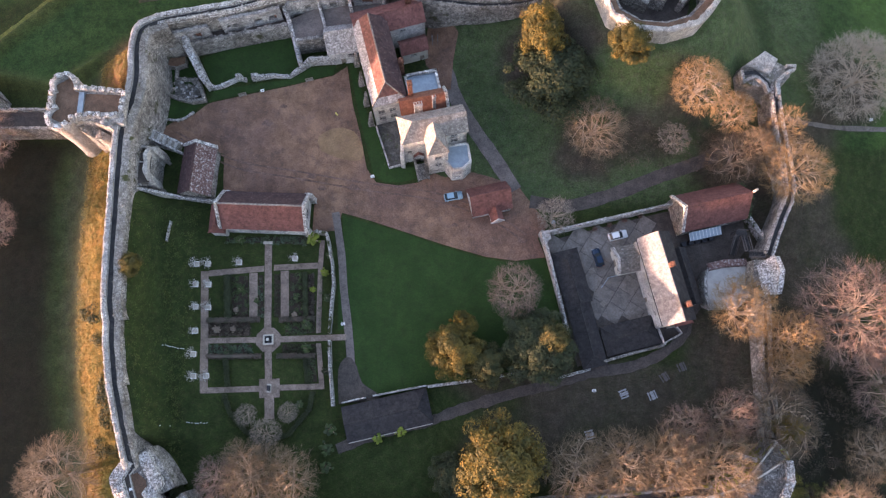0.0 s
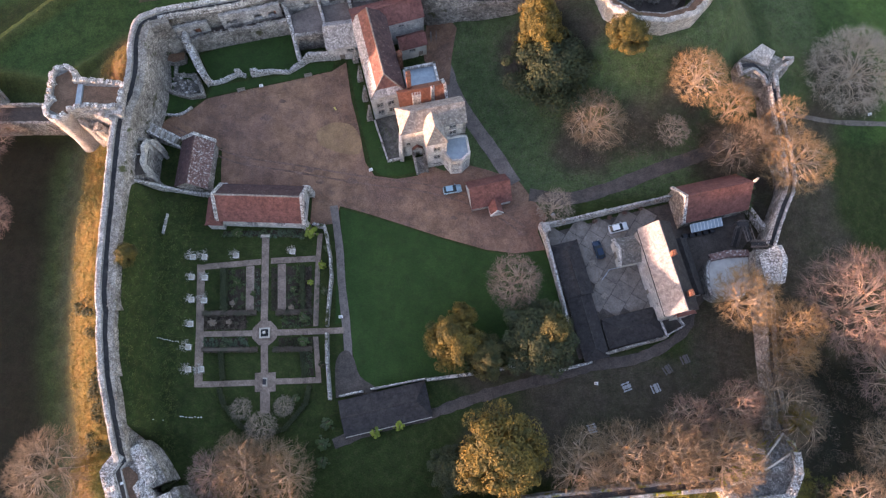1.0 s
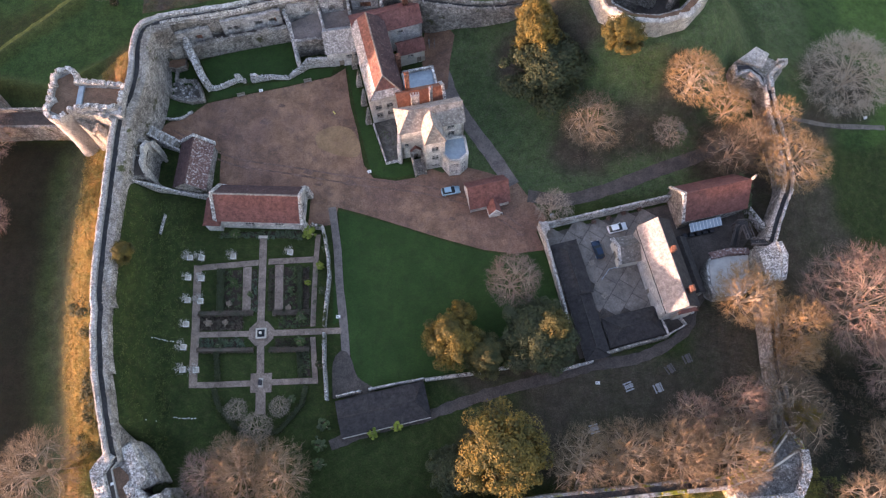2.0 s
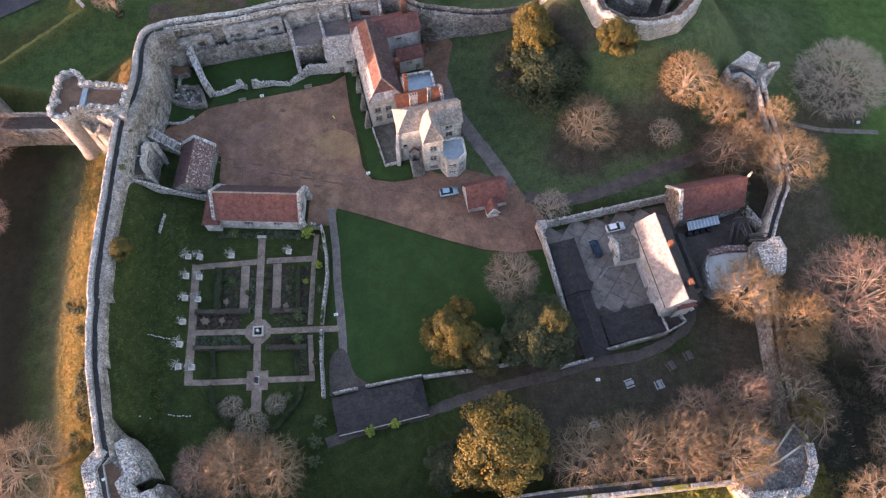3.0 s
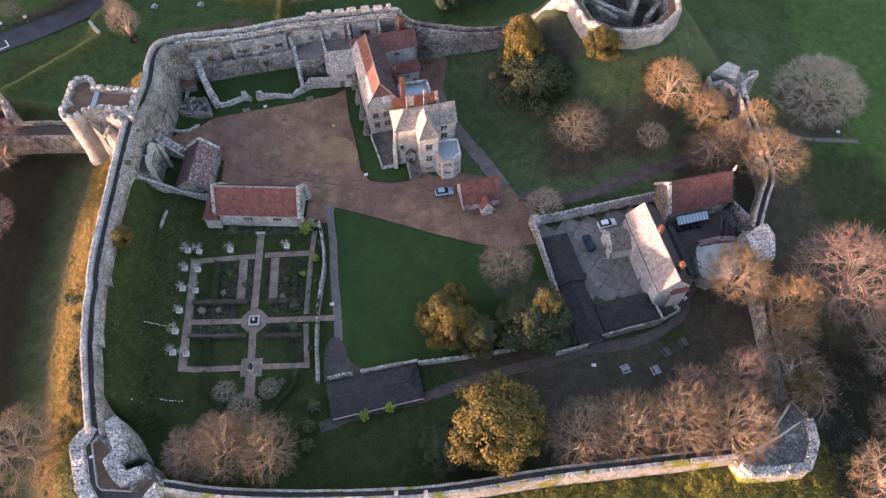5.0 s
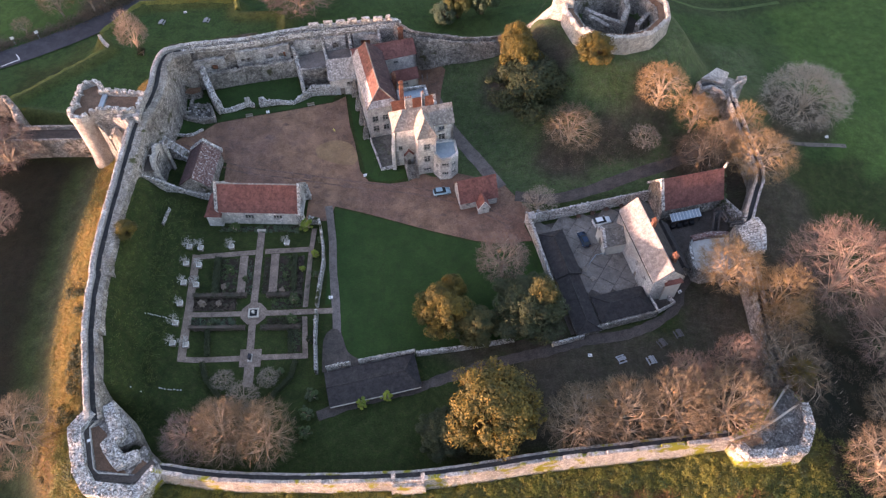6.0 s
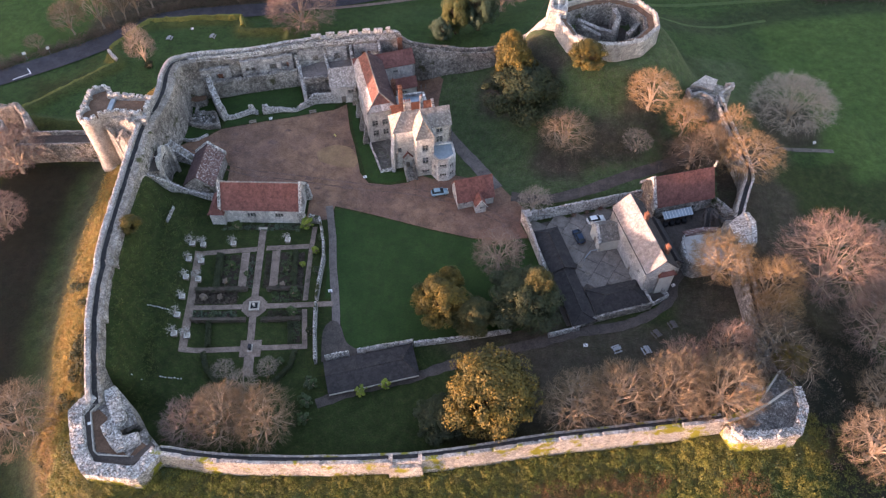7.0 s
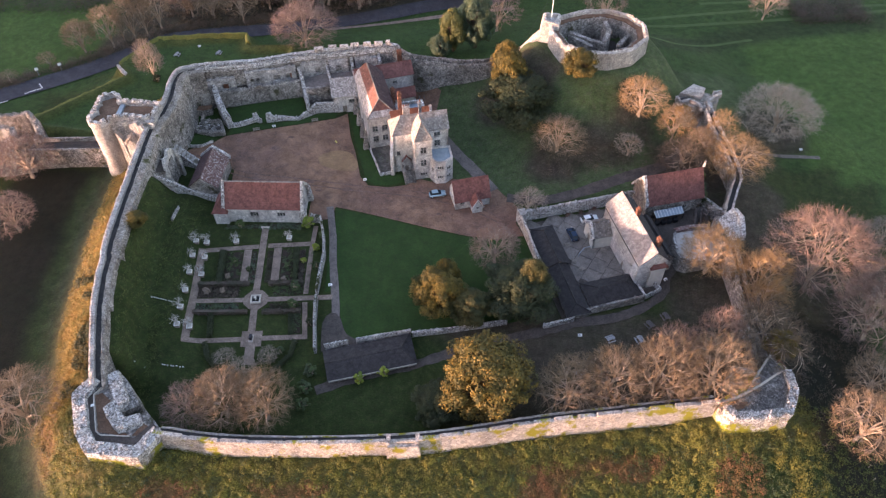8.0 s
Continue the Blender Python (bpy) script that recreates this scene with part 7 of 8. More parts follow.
sb = box_bm(-1.79, 1.79, -1.79, 1.79, -0.1, 0.0, bevel=0.02)
slab_me = mesh_of("slab", sb)
slab_me.materials.append(YARDSLAB)
for i in range(-8, 9):
    for j in range(-8, 9):
        c = pose(37, 28, 0.12, 0, 0, 57) @ Vector((i * 3.7 + 1.2 * (j % 2), j * 3.7, 0))
        if within(c.x, c.y, YARD):
            ob = new("slab", slab_me)
            ob.parent = slabs
            ob.matrix_basis = pose(c.x, c.y, 0.12 + 0.02 * noise.noise(c), 0, 0, 57)

# ---- shed south of the lawn and low walls ----
ls = building("long_shed", "long low shed with dark slate roof and white gutter", "shed", -11.6, -0.6, 13.0, 17.6, 6.8, 1.5, 2.3, STONE, DARKTILE, z0=-0.2, over=0.3, hip=(0.0, 2.4))
bm = bmesh.new()
box(bm, -8.9, 8.9, -3.86, -3.72, 1.42, 1.56)
part("gutter", bm, MORTAR, ls, "pale eaves gutter")
for a, b in (((-21.0, 1.9), (-16.2, 2.9)), ((-14.6, 3.3), (-3.4, 5.4))):
    masonry("wall", [(a[0], a[1], 2.3), (b[0], b[1], 2.4)], 0.3, WALLTOP, label="pale-topped wall behind the slate shed", jag=0.1)
masonry("wall", [(-3.2, 5.2, 1.6), (6, 6.4, 1.5), (16.8, 8.2, 1.4)], 0.6, WALLTOP, label="low rubble wall south of the lawn", jag=0.12)
masonry("wall", [(24.4, 7.0, 1.2), (31.0, 8.8, 1.3)], 0.6, WALLTOP, label="short rubble wall by the lane", jag=0.12)

# ---- walled garden ----
masonry("garden_wall", [(-28.0, 38.6, 2.6), (-25.6, 38.3, 2.5), (-25.0, 36.0, 2.4), (-24.0, 31.0, 2.4), (-23.6, 27.0, 2.4), (-24.0, 21.0, 2.4), (-24.2, 16.4, 2.4)], 0.55, GARDENWALL, label="mossy rubble garden wall with pale cap stones", jag=0.12)
masonry("garden_wall", [(-24.1, 14.8, 2.4), (-23.8, 9.0, 2.4), (-22.9, 1.2, 2.5)], 0.55, GARDENWALL, label="mossy rubble garden wall with pale cap stones", jag=0.12)


gcount = [0]


def gpath(pts):
    gcount[0] += 1
    return patch("garden_path", pts, PATH, 0.07 + 0.005 * gcount[0], "pinkish gravel garden path", "path")


gpath([(-52.9, 30.0), (-51.4, 30.0), (-49.4, 3.8), (-50.9, 3.8)])
gpath([(-51.5, 28.9), (-51.4, 30.2), (-39.2, 31.3), (-39.2, 30.0)])
gpath([(-37.1, 30.2), (-37.1, 31.5), (-27.4, 32.0), (-27.3, 30.7)])
gpath([(-39.4, 36.2), (-37.8, 36.2), (-36.9, 16.4), (-38.4, 16.4)])
gpath([(-38.2, 13.8), (-36.7, 13.8), (-36.2, 6.8), (-37.7, 6.8)])
gpath([(-37.6, 3.0), (-35.6, 3.0), (-35.3, -1.4), (-37.3, -1.4)])
gpath([(-38.9, 6.8), (-34.6, 6.9), (-34.4, 3.0), (-38.7, 2.9)])
gpath([(-50.4, 15.5), (-38.8, 15.7), (-38.8, 14.5), (-50.2, 14.3)])
gpath([(-36.2, 15.8), (-20.8, 16.3), (-20.8, 15.0), (-36.2, 14.5)])
gpath([(-50.2, 5.0), (-38.8, 5.4), (-38.8, 4.2), (-50.1, 3.8)])
gpath([(-34.5, 5.6), (-25.4, 5.9), (-25.3, 4.7), (-34.5, 4.4)])
gpath([(-27.4, 32.0), (-27.2, 37), (-26.1, 37), (-26.4, 30), (-26.2, 16.6), (-27.3, 16.5), (-27.4, 24)])
gpath([(-27.2, 14.3), (-26.1, 14.3), (-25.0, 4.7), (-26.1, 4.7)])
gpath([(-42.4, 29.6), (-40.6, 29.7), (-40.0, 19.6), (-41.8, 19.5)])
gpath([(-35.6, 30.1), (-33.8, 30.2), (-33.2, 19.8), (-35.0, 19.7)])
gpath([(-37.4 + 2.8 * math.cos(i * math.pi / 4 + 0.39), 15.1 + 2.8 * math.sin(i * math.pi / 4 + 0.39)) for i in range(8)])
BEDS = [[(-46.2, 28.8), (-42.6, 29.1), (-42.0, 19.3), (-45.7, 19.0)], [(-40.4, 29.2), (-39.4, 29.2), (-38.7, 19.8), (-39.9, 19.7)], [(-36.9, 29.4), (-35.7, 29.4), (-35.1, 19.9), (-36.4, 19.9)], [(-33.6, 29.6), (-30.6, 29.8), (-30.1, 19.9), (-33.1, 19.8)],
        [(-50.6, 18.8), (-41.6, 18.9), (-41.4, 16.0), (-50.5, 15.8)], [(-33.9, 19.0), (-27.6, 19.2), (-27.5, 16.6), (-33.9, 16.2)], [(-50.3, 13.9), (-41.0, 14.1), (-40.8, 11.8), (-50.1, 11.6)], [(-34.4, 14.1), (-27.3, 14.2), (-27.0, 12.0), (-34.3, 11.8)], [(-27.0, 30), (-26.4, 30), (-26.2, 17), (-26.9, 17)], [(-29.6, 29.4), (-28.2, 29.6), (-27.8, 19.6), (-29.2, 19.6)], [(-28.8, 11.6), (-27.4, 11.6), (-26.6, 6.2), (-28.2, 6.2)], [(-48.0, 37.6), (-30.0, 38.0), (-30.0, 36.0), (-37.2, 36.4), (-39.8, 36.4), (-48, 36.6)]]
rng = random.Random(5)
for k, b in enumerate(BEDS):
    patch("flower_bed", b, SOIL, 0.05, "dark soil flower bed with winter plants", "flower bed")
    xs, ys = [p[0] for p in b], [p[1] for p in b]
    spots = [(rng.uniform(min(xs), max(xs)), rng.uniform(min(ys), max(ys)), rng.uniform(0.5, 1.2)) for _ in range(int(8 * (max(xs) - min(xs)) * (max(ys) - min(ys)) ** 0.5))]
    spots = [s for s in spots if within(s[0], s[1], b)]
    if spots:
        tufts("bedding_plants", "low green and grey winter bedding plants", "plants", spots, (LEAF_MID, LEAF_BLUE, LEAF_DARK, LEAF_MID, HEDGE_TWIG)[k % 5], 0.15, 24, 40 + k, 0.5)


def hedge(pts, width, height, seed, leaf):
    """A clipped hedge: a leafy block, rough with small leaves."""
    p, nrm = run_of(pts, False, 0.5)
    rg = random.Random(seed)
    vs, fs = [], []
    for q, u in zip(p, nrm):
        z = lie1(q[0], q[1])
        for _ in range(60):
            a, h = rg.uniform(-1, 1), rg.uniform(0, 1)
            if rg.random() < 0.5:
                h = rg.uniform(0.88, 1.03)
            else:
                a = math.copysign(rg.uniform(0.88, 1.04), a)
            c = Vector((q[0] + u[0] * a * width / 2 + rg.uniform(-0.25, 0.25), q[1] + u[1] * a * width / 2 + rg.uniform(-0.25, 0.25), z + h * height))
            nn = Vector((rg.uniform(-1, 1), rg.uniform(-1, 1), rg.uniform(0, 1.4))).normalized()
            e = nn.orthogonal().normalized() * 0.13
            f = nn.cross(e)
            k = len(vs)
            vs += [c - e, c - f, c + e, c + f]
            fs.append((k, k + 1, k + 2, k + 3))
    me = bpy.data.meshes.new("leaves")
    me.from_pydata([tuple(v) for v in vs], [], fs)
    root = thing("hedge", "dark clipped garden hedge" if leaf is LEAF_DARK else "brown clipped winter hedge beside the path", "hedge", group="garden hedges")
    part("core", sweep([(x, y, lie1(x, y) + height) for x, y in pts], [(-width * 0.46, -0.1, "ground"), (width * 0.46, -0.1, "ground"), (width * 0.43, -0.05, "top"), (-width * 0.43, -0.05, "top")], False, 0.8, 0.05), leaf, root)
    part("leaves", me, leaf, root)


for k, (pts, w) in enumerate((([(-47.0, 29.0), (-46.2, 18.9)], 1.3), ([(-30.2, 29.6), (-29.5, 19.4)], 0.8), ([(-50.6, 19.2), (-39.6, 19.4)], 0.8), ([(-35.0, 19.4), (-27.8, 19.6)], 0.8), ([(-50.0, 11.5), (-38.8, 11.6)], 0.7), ([(-35.2, 11.6), (-27.4, 11.7)], 0.7), ([(-46.3, 11.2), (-45.4, 5.5)], 0.8), ([(-29.4, 11.4), (-28.6, 6.0)], 0.6), ([(-46.0, 3.6), (-44.6, 0.0), (-41, -4), (-37, -6), (-32, -4.5), (-28, 0.5), (-27.4, 4.0)], 0.7))):
    hedge(pts, w, 0.9 if w > 0.6 else 0.5, 70 + k, HEDGE_TWIG if k in (2, 3, 4, 5) else LEAF_DARK)

fountain = thing("fountain", "square stone fountain basin with dark water", "fountain", pose(-37.4, 15.1, 0.09, 0, 0, 3))
for a in range(4):
    part("kerb", box_bm(-1.1, 0.78, -1.1, -0.78, 0, 0.5, bevel=0.04), MORTAR, fountain, m=pose(0, 0, 0, 0, 0, 90 * a))
WATER, _n, _l, _b = nodes_of("dark_water", 0.05)
_b.inputs["Base Color"].default_value = (0.012, 0.014, 0.014, 1)
_b.inputs["Specular IOR Level"].default_value = 0.5
part("water", box_bm(-0.78, 0.78, -0.78, 0.78, 0, 0.3), WATER, fountain)
bm = bmesh.new()
tube(bm, [(0, 0, 0.31), (0, 0, 0.5), (0, 0, 0.9), (0, 0, 0.95), (0, 0, 1.05)], [0.2, 0.12, 0.1, 0.34, 0.3], 12)
part("pedestal", bm, MORTAR, fountain)
part("plinth", box_bm(-1.5, 1.5, -1.5, 1.5, -0.1, 0.03), STONE, fountain)
dial = thing("pedestal", "dark stone pedestal on a small base", "pedestal", pose(-36.7, 4.9, 0.09))
part("base", box_bm(-0.45, 0.45, -0.9, 0.9, 0, 0.2, bevel=0.03), MORTAR, dial)
part("shaft", box_bm(-0.28, 0.28, -0.55, 0.55, 0.205, 1.1, bevel=0.05), IRON, dial)
seat = thing("garden_bench", "pale stone bench at the end of the path", "bench", pose(-38.6, 36.4, 0.05))
part("seat", box_bm(-1.0, 1.0, -0.3, 0.3, 0.42, 0.52, bevel=0.02), MORTAR, seat)
for sx in (-0.7, 0.7):
    part("leg", box_bm(sx - 0.1, sx + 0.1, -0.25, 0.25, 0, 0.415), MORTAR, seat)

# square planters with small bare trees
def small_bare(seed):
    return bare_meshes(seed, (5, 16, 40), 6, 2.4, 1.3, 0.9, thick=0.45)


mini = [small_bare(s) for s in (3, 4)]
PLANTERS = [(-53.6, 31.4), (-51.4, 31.6), (-53.4, 26.9), (-50.9, 27.0), (-53.0, 22.0), (-50.6, 22.0), (-52.7, 16.8), (-52.5, 11.9), (-52.1, 7.3), (-49.8, 7.4), (-44.6, 31.9), (-32.4, 32.8)]
pl = thing("planter", "square white-topped planter box on the grass", "planter", pose(0, 0, -50), "planters in the garden")
part("box", box_bm(-0.52, 0.52, -0.52, 0.52, 0, 0.8, bevel=0.03), OAK, pl)
for a in range(4):
    part("rim", box_bm(-0.58, 0.46, -0.58, -0.46, 0.805, 0.87), WHITE, pl, m=pose(0, 0, 0, 0, 0, 90 * a))
part("soil", box_bm(-0.455, 0.455, -0.455, 0.455, 0.8, 0.84), MORTAR, pl)
for k, (x, y) in enumerate(PLANTERS):
    z = lie1(x, y)
    ob = pl if k == 0 else copy_thing(pl, pose(x, y, z, 0, 0, rng.uniform(-6, 6)))
    if k == 0:
        pl.matrix_basis = pose(x, y, z, 0, 0, 2)
    plant("potted_tree", "small bare tree standing in a planter", "shrub", mini[k % 2], (PALETWIG, PALETWIG), x - 0.1, y, rng.uniform(1.0, 1.35), rng.uniform(0, 360), "potted trees", z=z + 0.6)
# rows of small white stones on the bank
wsm = mesh_of("stone", box_bm(-0.13, 0.13, -0.07, 0.07, -0.1, 0.30, bevel=0.04))
wsm.materials.append(WHITE)
for (ax, ay), (bx, by), n in (((-58.7, 13.7), (-54.5, 12.9), 9), ((-57.6, -2.7), (-56.4, -2.8), 3), ((-53.0, -2.1), (-49.0, -2.3), 8)):
    for i in range(n):
        x, y = ax + (bx - ax) * i / (n - 1) + rng.uniform(-0.1, 0.1), ay + (by - ay) * i / (n - 1) + rng.uniform(-0.12, 0.12)
        ob = new("marker_stone", wsm)
        ob.matrix_basis = pose(x, y, lie1(x, y), 0, rng.uniform(-8, 8), rng.uniform(-20, 20))
        tagged(ob, "small white marker stone set in the grass", "stone", "row of marker stones")
masonry("low_wall", [(-59.2, 40.5, 4.0), (-59.8, 36.0, 4.2)], 0.3, WALLTOP, label="thin pale edging wall on the bank")

tp = random.Random(12)
tufts("terrace_plants", "low green plants on the rough terrace", "plants", [(tp.uniform(-13.6, -10.4), tp.uniform(54.6, 63.4), tp.uniform(0.5, 1.2)) for _ in range(46)], LEAF_MID, 0.13, 26, 91, 0.5)
masonry("low_wall", [(-15.2, 63.4, 1.9), (-12.0, 53.6, 1.7), (-9.3, 54.2, 1.8)], 0.35, WALLTOP, label="low kerb wall round the rough terrace", jag=0.1)
patch("bare_ground", [(-74.6, 97.6), (-74.9, 104.6), (-71.0, 105.4), (-65.4, 106.0), (-60.4, 107.6), (-54.4, 109.0), (-50.5, 109.6), (-49.6, 103.8), (-56, 102.0), (-63.2, 100.0), (-69, 98.6)], MOSSEARTH, 0.08, "patch of bare mossy earth beyond the north wall", "ground")


# ---- cars and small things ----
def car(label, x, y, turn, paint, length=4.2, estate=False):
    """A parked hatchback: body, glasshouse, wheels, lights and mirrors."""
    root = thing("car", label, "car", pose(x, y, lie1(x, y) + 0.1, 0, 0, turn))
    h, w = length / 2, 0.88
    prof = [(-h, 0.32), (-h + 0.05, 0.75), (-h + 0.35, 0.92), (h - 1.25, 0.95), (h - 0.3, 0.78), (h, 0.62), (h, 0.3)]
    bm = bmesh.new()
    a = [bm.verts.new((px, -w, pz)) for px, pz in prof]
    b = [bm.verts.new((px, w, pz)) for px, pz in prof]
    quads(bm, a, b)
    bm.faces.new(a[::-1])
    bm.faces.new(b)
    bmesh.ops.bevel(bm, geom=bm.edges[:], offset=0.1, segments=3, affect="EDGES")
    part("body", bm, paint, root).data.shade_smooth()
    lo = [(-h + 0.25, -0.78), (h - 1.15, -0.78), (h - 1.15, 0.78), (-h + 0.25, 0.78)]
    hi = [(-h + 0.7, -0.6), (h - 1.95, -0.6), (h - 1.95, 0.6), (-h + 0.7, 0.6)]
    bm = bmesh.new()
    a = [bm.verts.new((px, py, 0.93)) for px, py in lo]
    b = [bm.verts.new((px, py, 1.40)) for px, py in hi]
    quads(bm, a, b)
    bm.faces.new(b)
    bmesh.ops.bevel(bm, geom=bm.edges[:], offset=0.05, segments=2, affect="EDGES")
    part("glasshouse", bm, CARGLASS, root, "dark tinted windows")
    part("roof", box_bm(-h + 0.72, h - 1.97, -0.6, 0.6, 1.395, 1.45, bevel=0.025), paint, root)
    for px in (-h + 0.75, h - 0.8):
        for py in (-0.8, 0.8):
            bm = bmesh.new()
            tube(bm, [(px, py - 0.1, 0.3), (px, py + 0.1, 0.3)], [0.3, 0.3], 16)
            wh = part("wheel", bm, RUBBER, root)
            s = 1 if py > 0 else -1
            bm = bmesh.new()
            tube(bm, [(px, py + 0.1 * s, 0.3), (px, py + 0.115 * s, 0.3)], [0.19, 0.17], 12)
            part("rim", bm, LEAD, wh)
    for py in (-0.62, 0.62):
        part("headlight", box_bm(h - 0.07, h + 0.012, py - 0.17, py + 0.17, 0.52, 0.66, bevel=0.02), WHITE, root)
        part("tail_light", box_bm(-h - 0.012, -h + 0.08, py - 0.12, py + 0.12, 0.6, 0.8, bevel=0.02), BRICK, root)
        part("mirror", box_bm(h - 1.45, h - 1.28, py * 1.55 - 0.09, py * 1.55 + 0.09, 0.95, 1.08, bevel=0.03), paint, root)
    return root


car("pale blue hatchback parked before the lodging", 2.3, 47.0, 10, CARBLUE, 4.2)
car("white car parked in the stable yard", 38.6, 38.0, 14, CARWHITE, 4.3)
car("dark blue car parked on the yard slabs", 34.0, 33.0, 106, CARNAVY, 4.2)
car("dark car parked behind the hall", -5.6, 75.6, 14, CARNAVY, 4.2)


def bench(x, y, turn, group="forecourt benches"):
    root = thing("bench", "weathered grey wooden bench on the grass", "bench", pose(x, y, lie1(x, y) + 0.1, 0, 0, turn), group)
    for i in range(4):
        part("seat_slat", box_bm(-0.9, 0.9, -0.25 + i * 0.13, -0.15 + i * 0.13, 0.42, 0.46), OAK, root)
    for i in range(3):
        part("back_slat", box_bm(-0.9, 0.9, 0.27, 0.31, 0.55 + 0.14 * i, 0.64 + 0.14 * i), OAK, root)
    for px in (-0.8, 0.8):
        part("leg", box_bm(px - 0.05, px + 0.05, -0.22, -0.14, 0, 0.415), OAK, root)
        part("leg", box_bm(px - 0.05, px + 0.05, 0.2, 0.265, 0, 0.98), OAK, root)


bench(-46.0, 70.9, 14)
bench(-30.8, 74.6, 14)


def info_sign(x, y, turn, label="small white information panel on a post"):
    root = thing("information_sign", label, "sign", pose(x, y, lie1(x, y) + 0.05, 0, 0, turn), "information signs")
    part("post", box_bm(-0.05, 0.05, -0.05, 0.05, 0, 0.9), IRON, root)
    bm = bmesh.new()
    box(bm, -0.42, 0.42, -0.3, 0.3, 0, 0.05)
    bmesh.ops.transform(bm, matrix=pose(0, 0, 0.92, 25, 0, 0), verts=bm.verts)
    part("panel", bm, WHITE, root)
    for i in range(3):
        bm = bmesh.new()
        box(bm, -0.3, 0.3 - 0.12 * i, -0.2 + 0.14 * i, -0.13 + 0.14 * i, 0.051, 0.056)
        bmesh.ops.transform(bm, matrix=pose(0, 0, 0.92, 25, 0, 0), verts=bm.verts)
        part("text_bar", bm, IRON, root)


for x, y, t in ((-41.4, 71.8, 14), (-15.8, 51.4, 20), (-21.4, 18.4, 5), (101.0, 67.2, 10), (52.6, 19.0, 30), (31.7, 4.4, 0), (-72.7, 117.9, 10)):
    info_sign(x, y, t)


def picnic(x, y, turn, wood, tone):
    root = thing("picnic_table", tone + " wooden picnic table with fixed benches", "picnic table", pose(x, y, lie1(x, y) + 0.03, 0, 0, turn), "picnic tables")
    for i in range(5):
        part("plank", box_bm(-0.9, 0.9, -0.36 + 0.15 * i, -0.23 + 0.15 * i, 0.72, 0.76), wood, root)
    for sy in (-0.75, 0.75):
        part("bench_plank", box_bm(-0.9, 0.9, sy - 0.13, sy + 0.13, 0.42, 0.46), wood, root)
    for px in (-0.6, 0.6):
        part("brace", box_bm(px - 0.05, px + 0.05, -0.8, 0.8, 0.36, 0.415), wood, root)
        for s in (-1, 1):
            bm = bmesh.new()
            tube(bm, [(px, s * 0.7, 0), (px, s * 0.2, 0.715)], [0.06, 0.06], 4)
            part("leg", bm, wood, root)


for x, y, t in ((38.0, 3.7, 20), (44.0, 3.4, 110), (46.8, 7.2, 120), (50.6, 9.3, 110), (30.4, -4.6, 15), (-78.9, 114.1, 80), (-66.0, 114.8, 80)):
    picnic(x, y, t, *((BLEACHED, "bleached blue-grey") if x < 44.5 else (DARKWOOD, "dark weathered")))
for x, y in ((24.5, 41.0), (43.8, 26.7), (45.1, 22.0)):
    tub = thing("water_butt", "small dark round tub in the yard", "tub", pose(x, y, lie1(x, y) + 0.1))
    bm = bmesh.new()
    tube(bm, [(0, 0, 0), (0, 0, 0.4), (0, 0, 0.75)], [0.36, 0.42, 0.4], 14)
    part("barrel", bm, IRON, tub)
    bm = bmesh.new()
    tube(bm, [(0, 0, 0.751), (0, 0, 0.8)], [0.44, 0.44], 14)
    part("rim", bm, LEAD, tub)
rail = thing("hand_rail", "pale metal hand rail on posts in the yard", "railing")
RAILPTS = [(34.5, 26.5), (36.0, 28.5), (38.1, 29.0)]
for (ax, ay), (bx, by) in zip(RAILPTS, RAILPTS[1:]):
    bm = bmesh.new()
    tube(bm, [(ax, ay, 1.05), (bx, by, 1.05)], [0.07, 0.07], 6)
    part("rail", bm, LEAD, rail)
for x, y in RAILPTS:
    part("post", box_bm(-0.06, 0.06, -0.06, 0.06, 0.0, 1.05), LEAD, rail, m=pose(x, y, 0.06))
for x, y, turn in ((32.6, 30.2, 15), (34.8, 22.9, 40), (33.4, 25.2, 70)):
    crate = thing("pallet", "pale wooden pallet leaning beside the cart shed", "pallet", pose(x, y, 0.13, 0, 0, turn), "pallets in the yard")
    for i in range(5):
        part("board", box_bm(-0.6, 0.6, -0.5 + 0.22 * i, -0.36 + 0.22 * i, 0.12, 0.15), OAK, crate)
    for px in (-0.5, 0.0, 0.5):
        part("bearer", box_bm(px - 0.06, px + 0.06, -0.5, 0.52, 0.0, 0.118), OAK, crate)
for i in range(5):
    x, y = 53.0 + 1.5 * i, 36.0 + 0.32 * i
    bn = thing("bin", "dark wheeled bin beside the barn", "bin", pose(x, y, 0.06, 0, 0, 13), "bins by the barn")
    part("bin_body", box_bm(-0.5, 0.5, -0.45, 0.45, 0.05, 1.0, bevel=0.06), IRON, bn)
    part("lid", box_bm(-0.53, 0.53, -0.48, 0.48, 1.005, 1.1, bevel=0.03), IRON, bn)
fence = thing("fence", "thin wire fence on weathered posts", "fence")
for i in range(14):
    x, y = 78 + 0.2 * i, 2.0 - 2.2 * i
    part("post", box_bm(-0.06, 0.06, -0.06, 0.06, -0.3, 1.1), OAK, fence, m=pose(x, y, lie1(x, y)))
for x, y, t in ((-123.5, 111.6, 30), (-117.2, 114.2, 40)):
    rs = thing("road_sign", "white road sign on a pole", "sign", pose(x, y, lie1(x, y), 0, 0, t))
    bm = bmesh.new()
    tube(bm, [(0, 0, 0), (0, 0, 2.2)], [0.05, 0.05], 6)
    part("pole", bm, LEAD, rs)
    part("plate", box_bm(-0.5, 0.5, -0.03, 0.03, 2.0, 2.9), WHITE, rs)

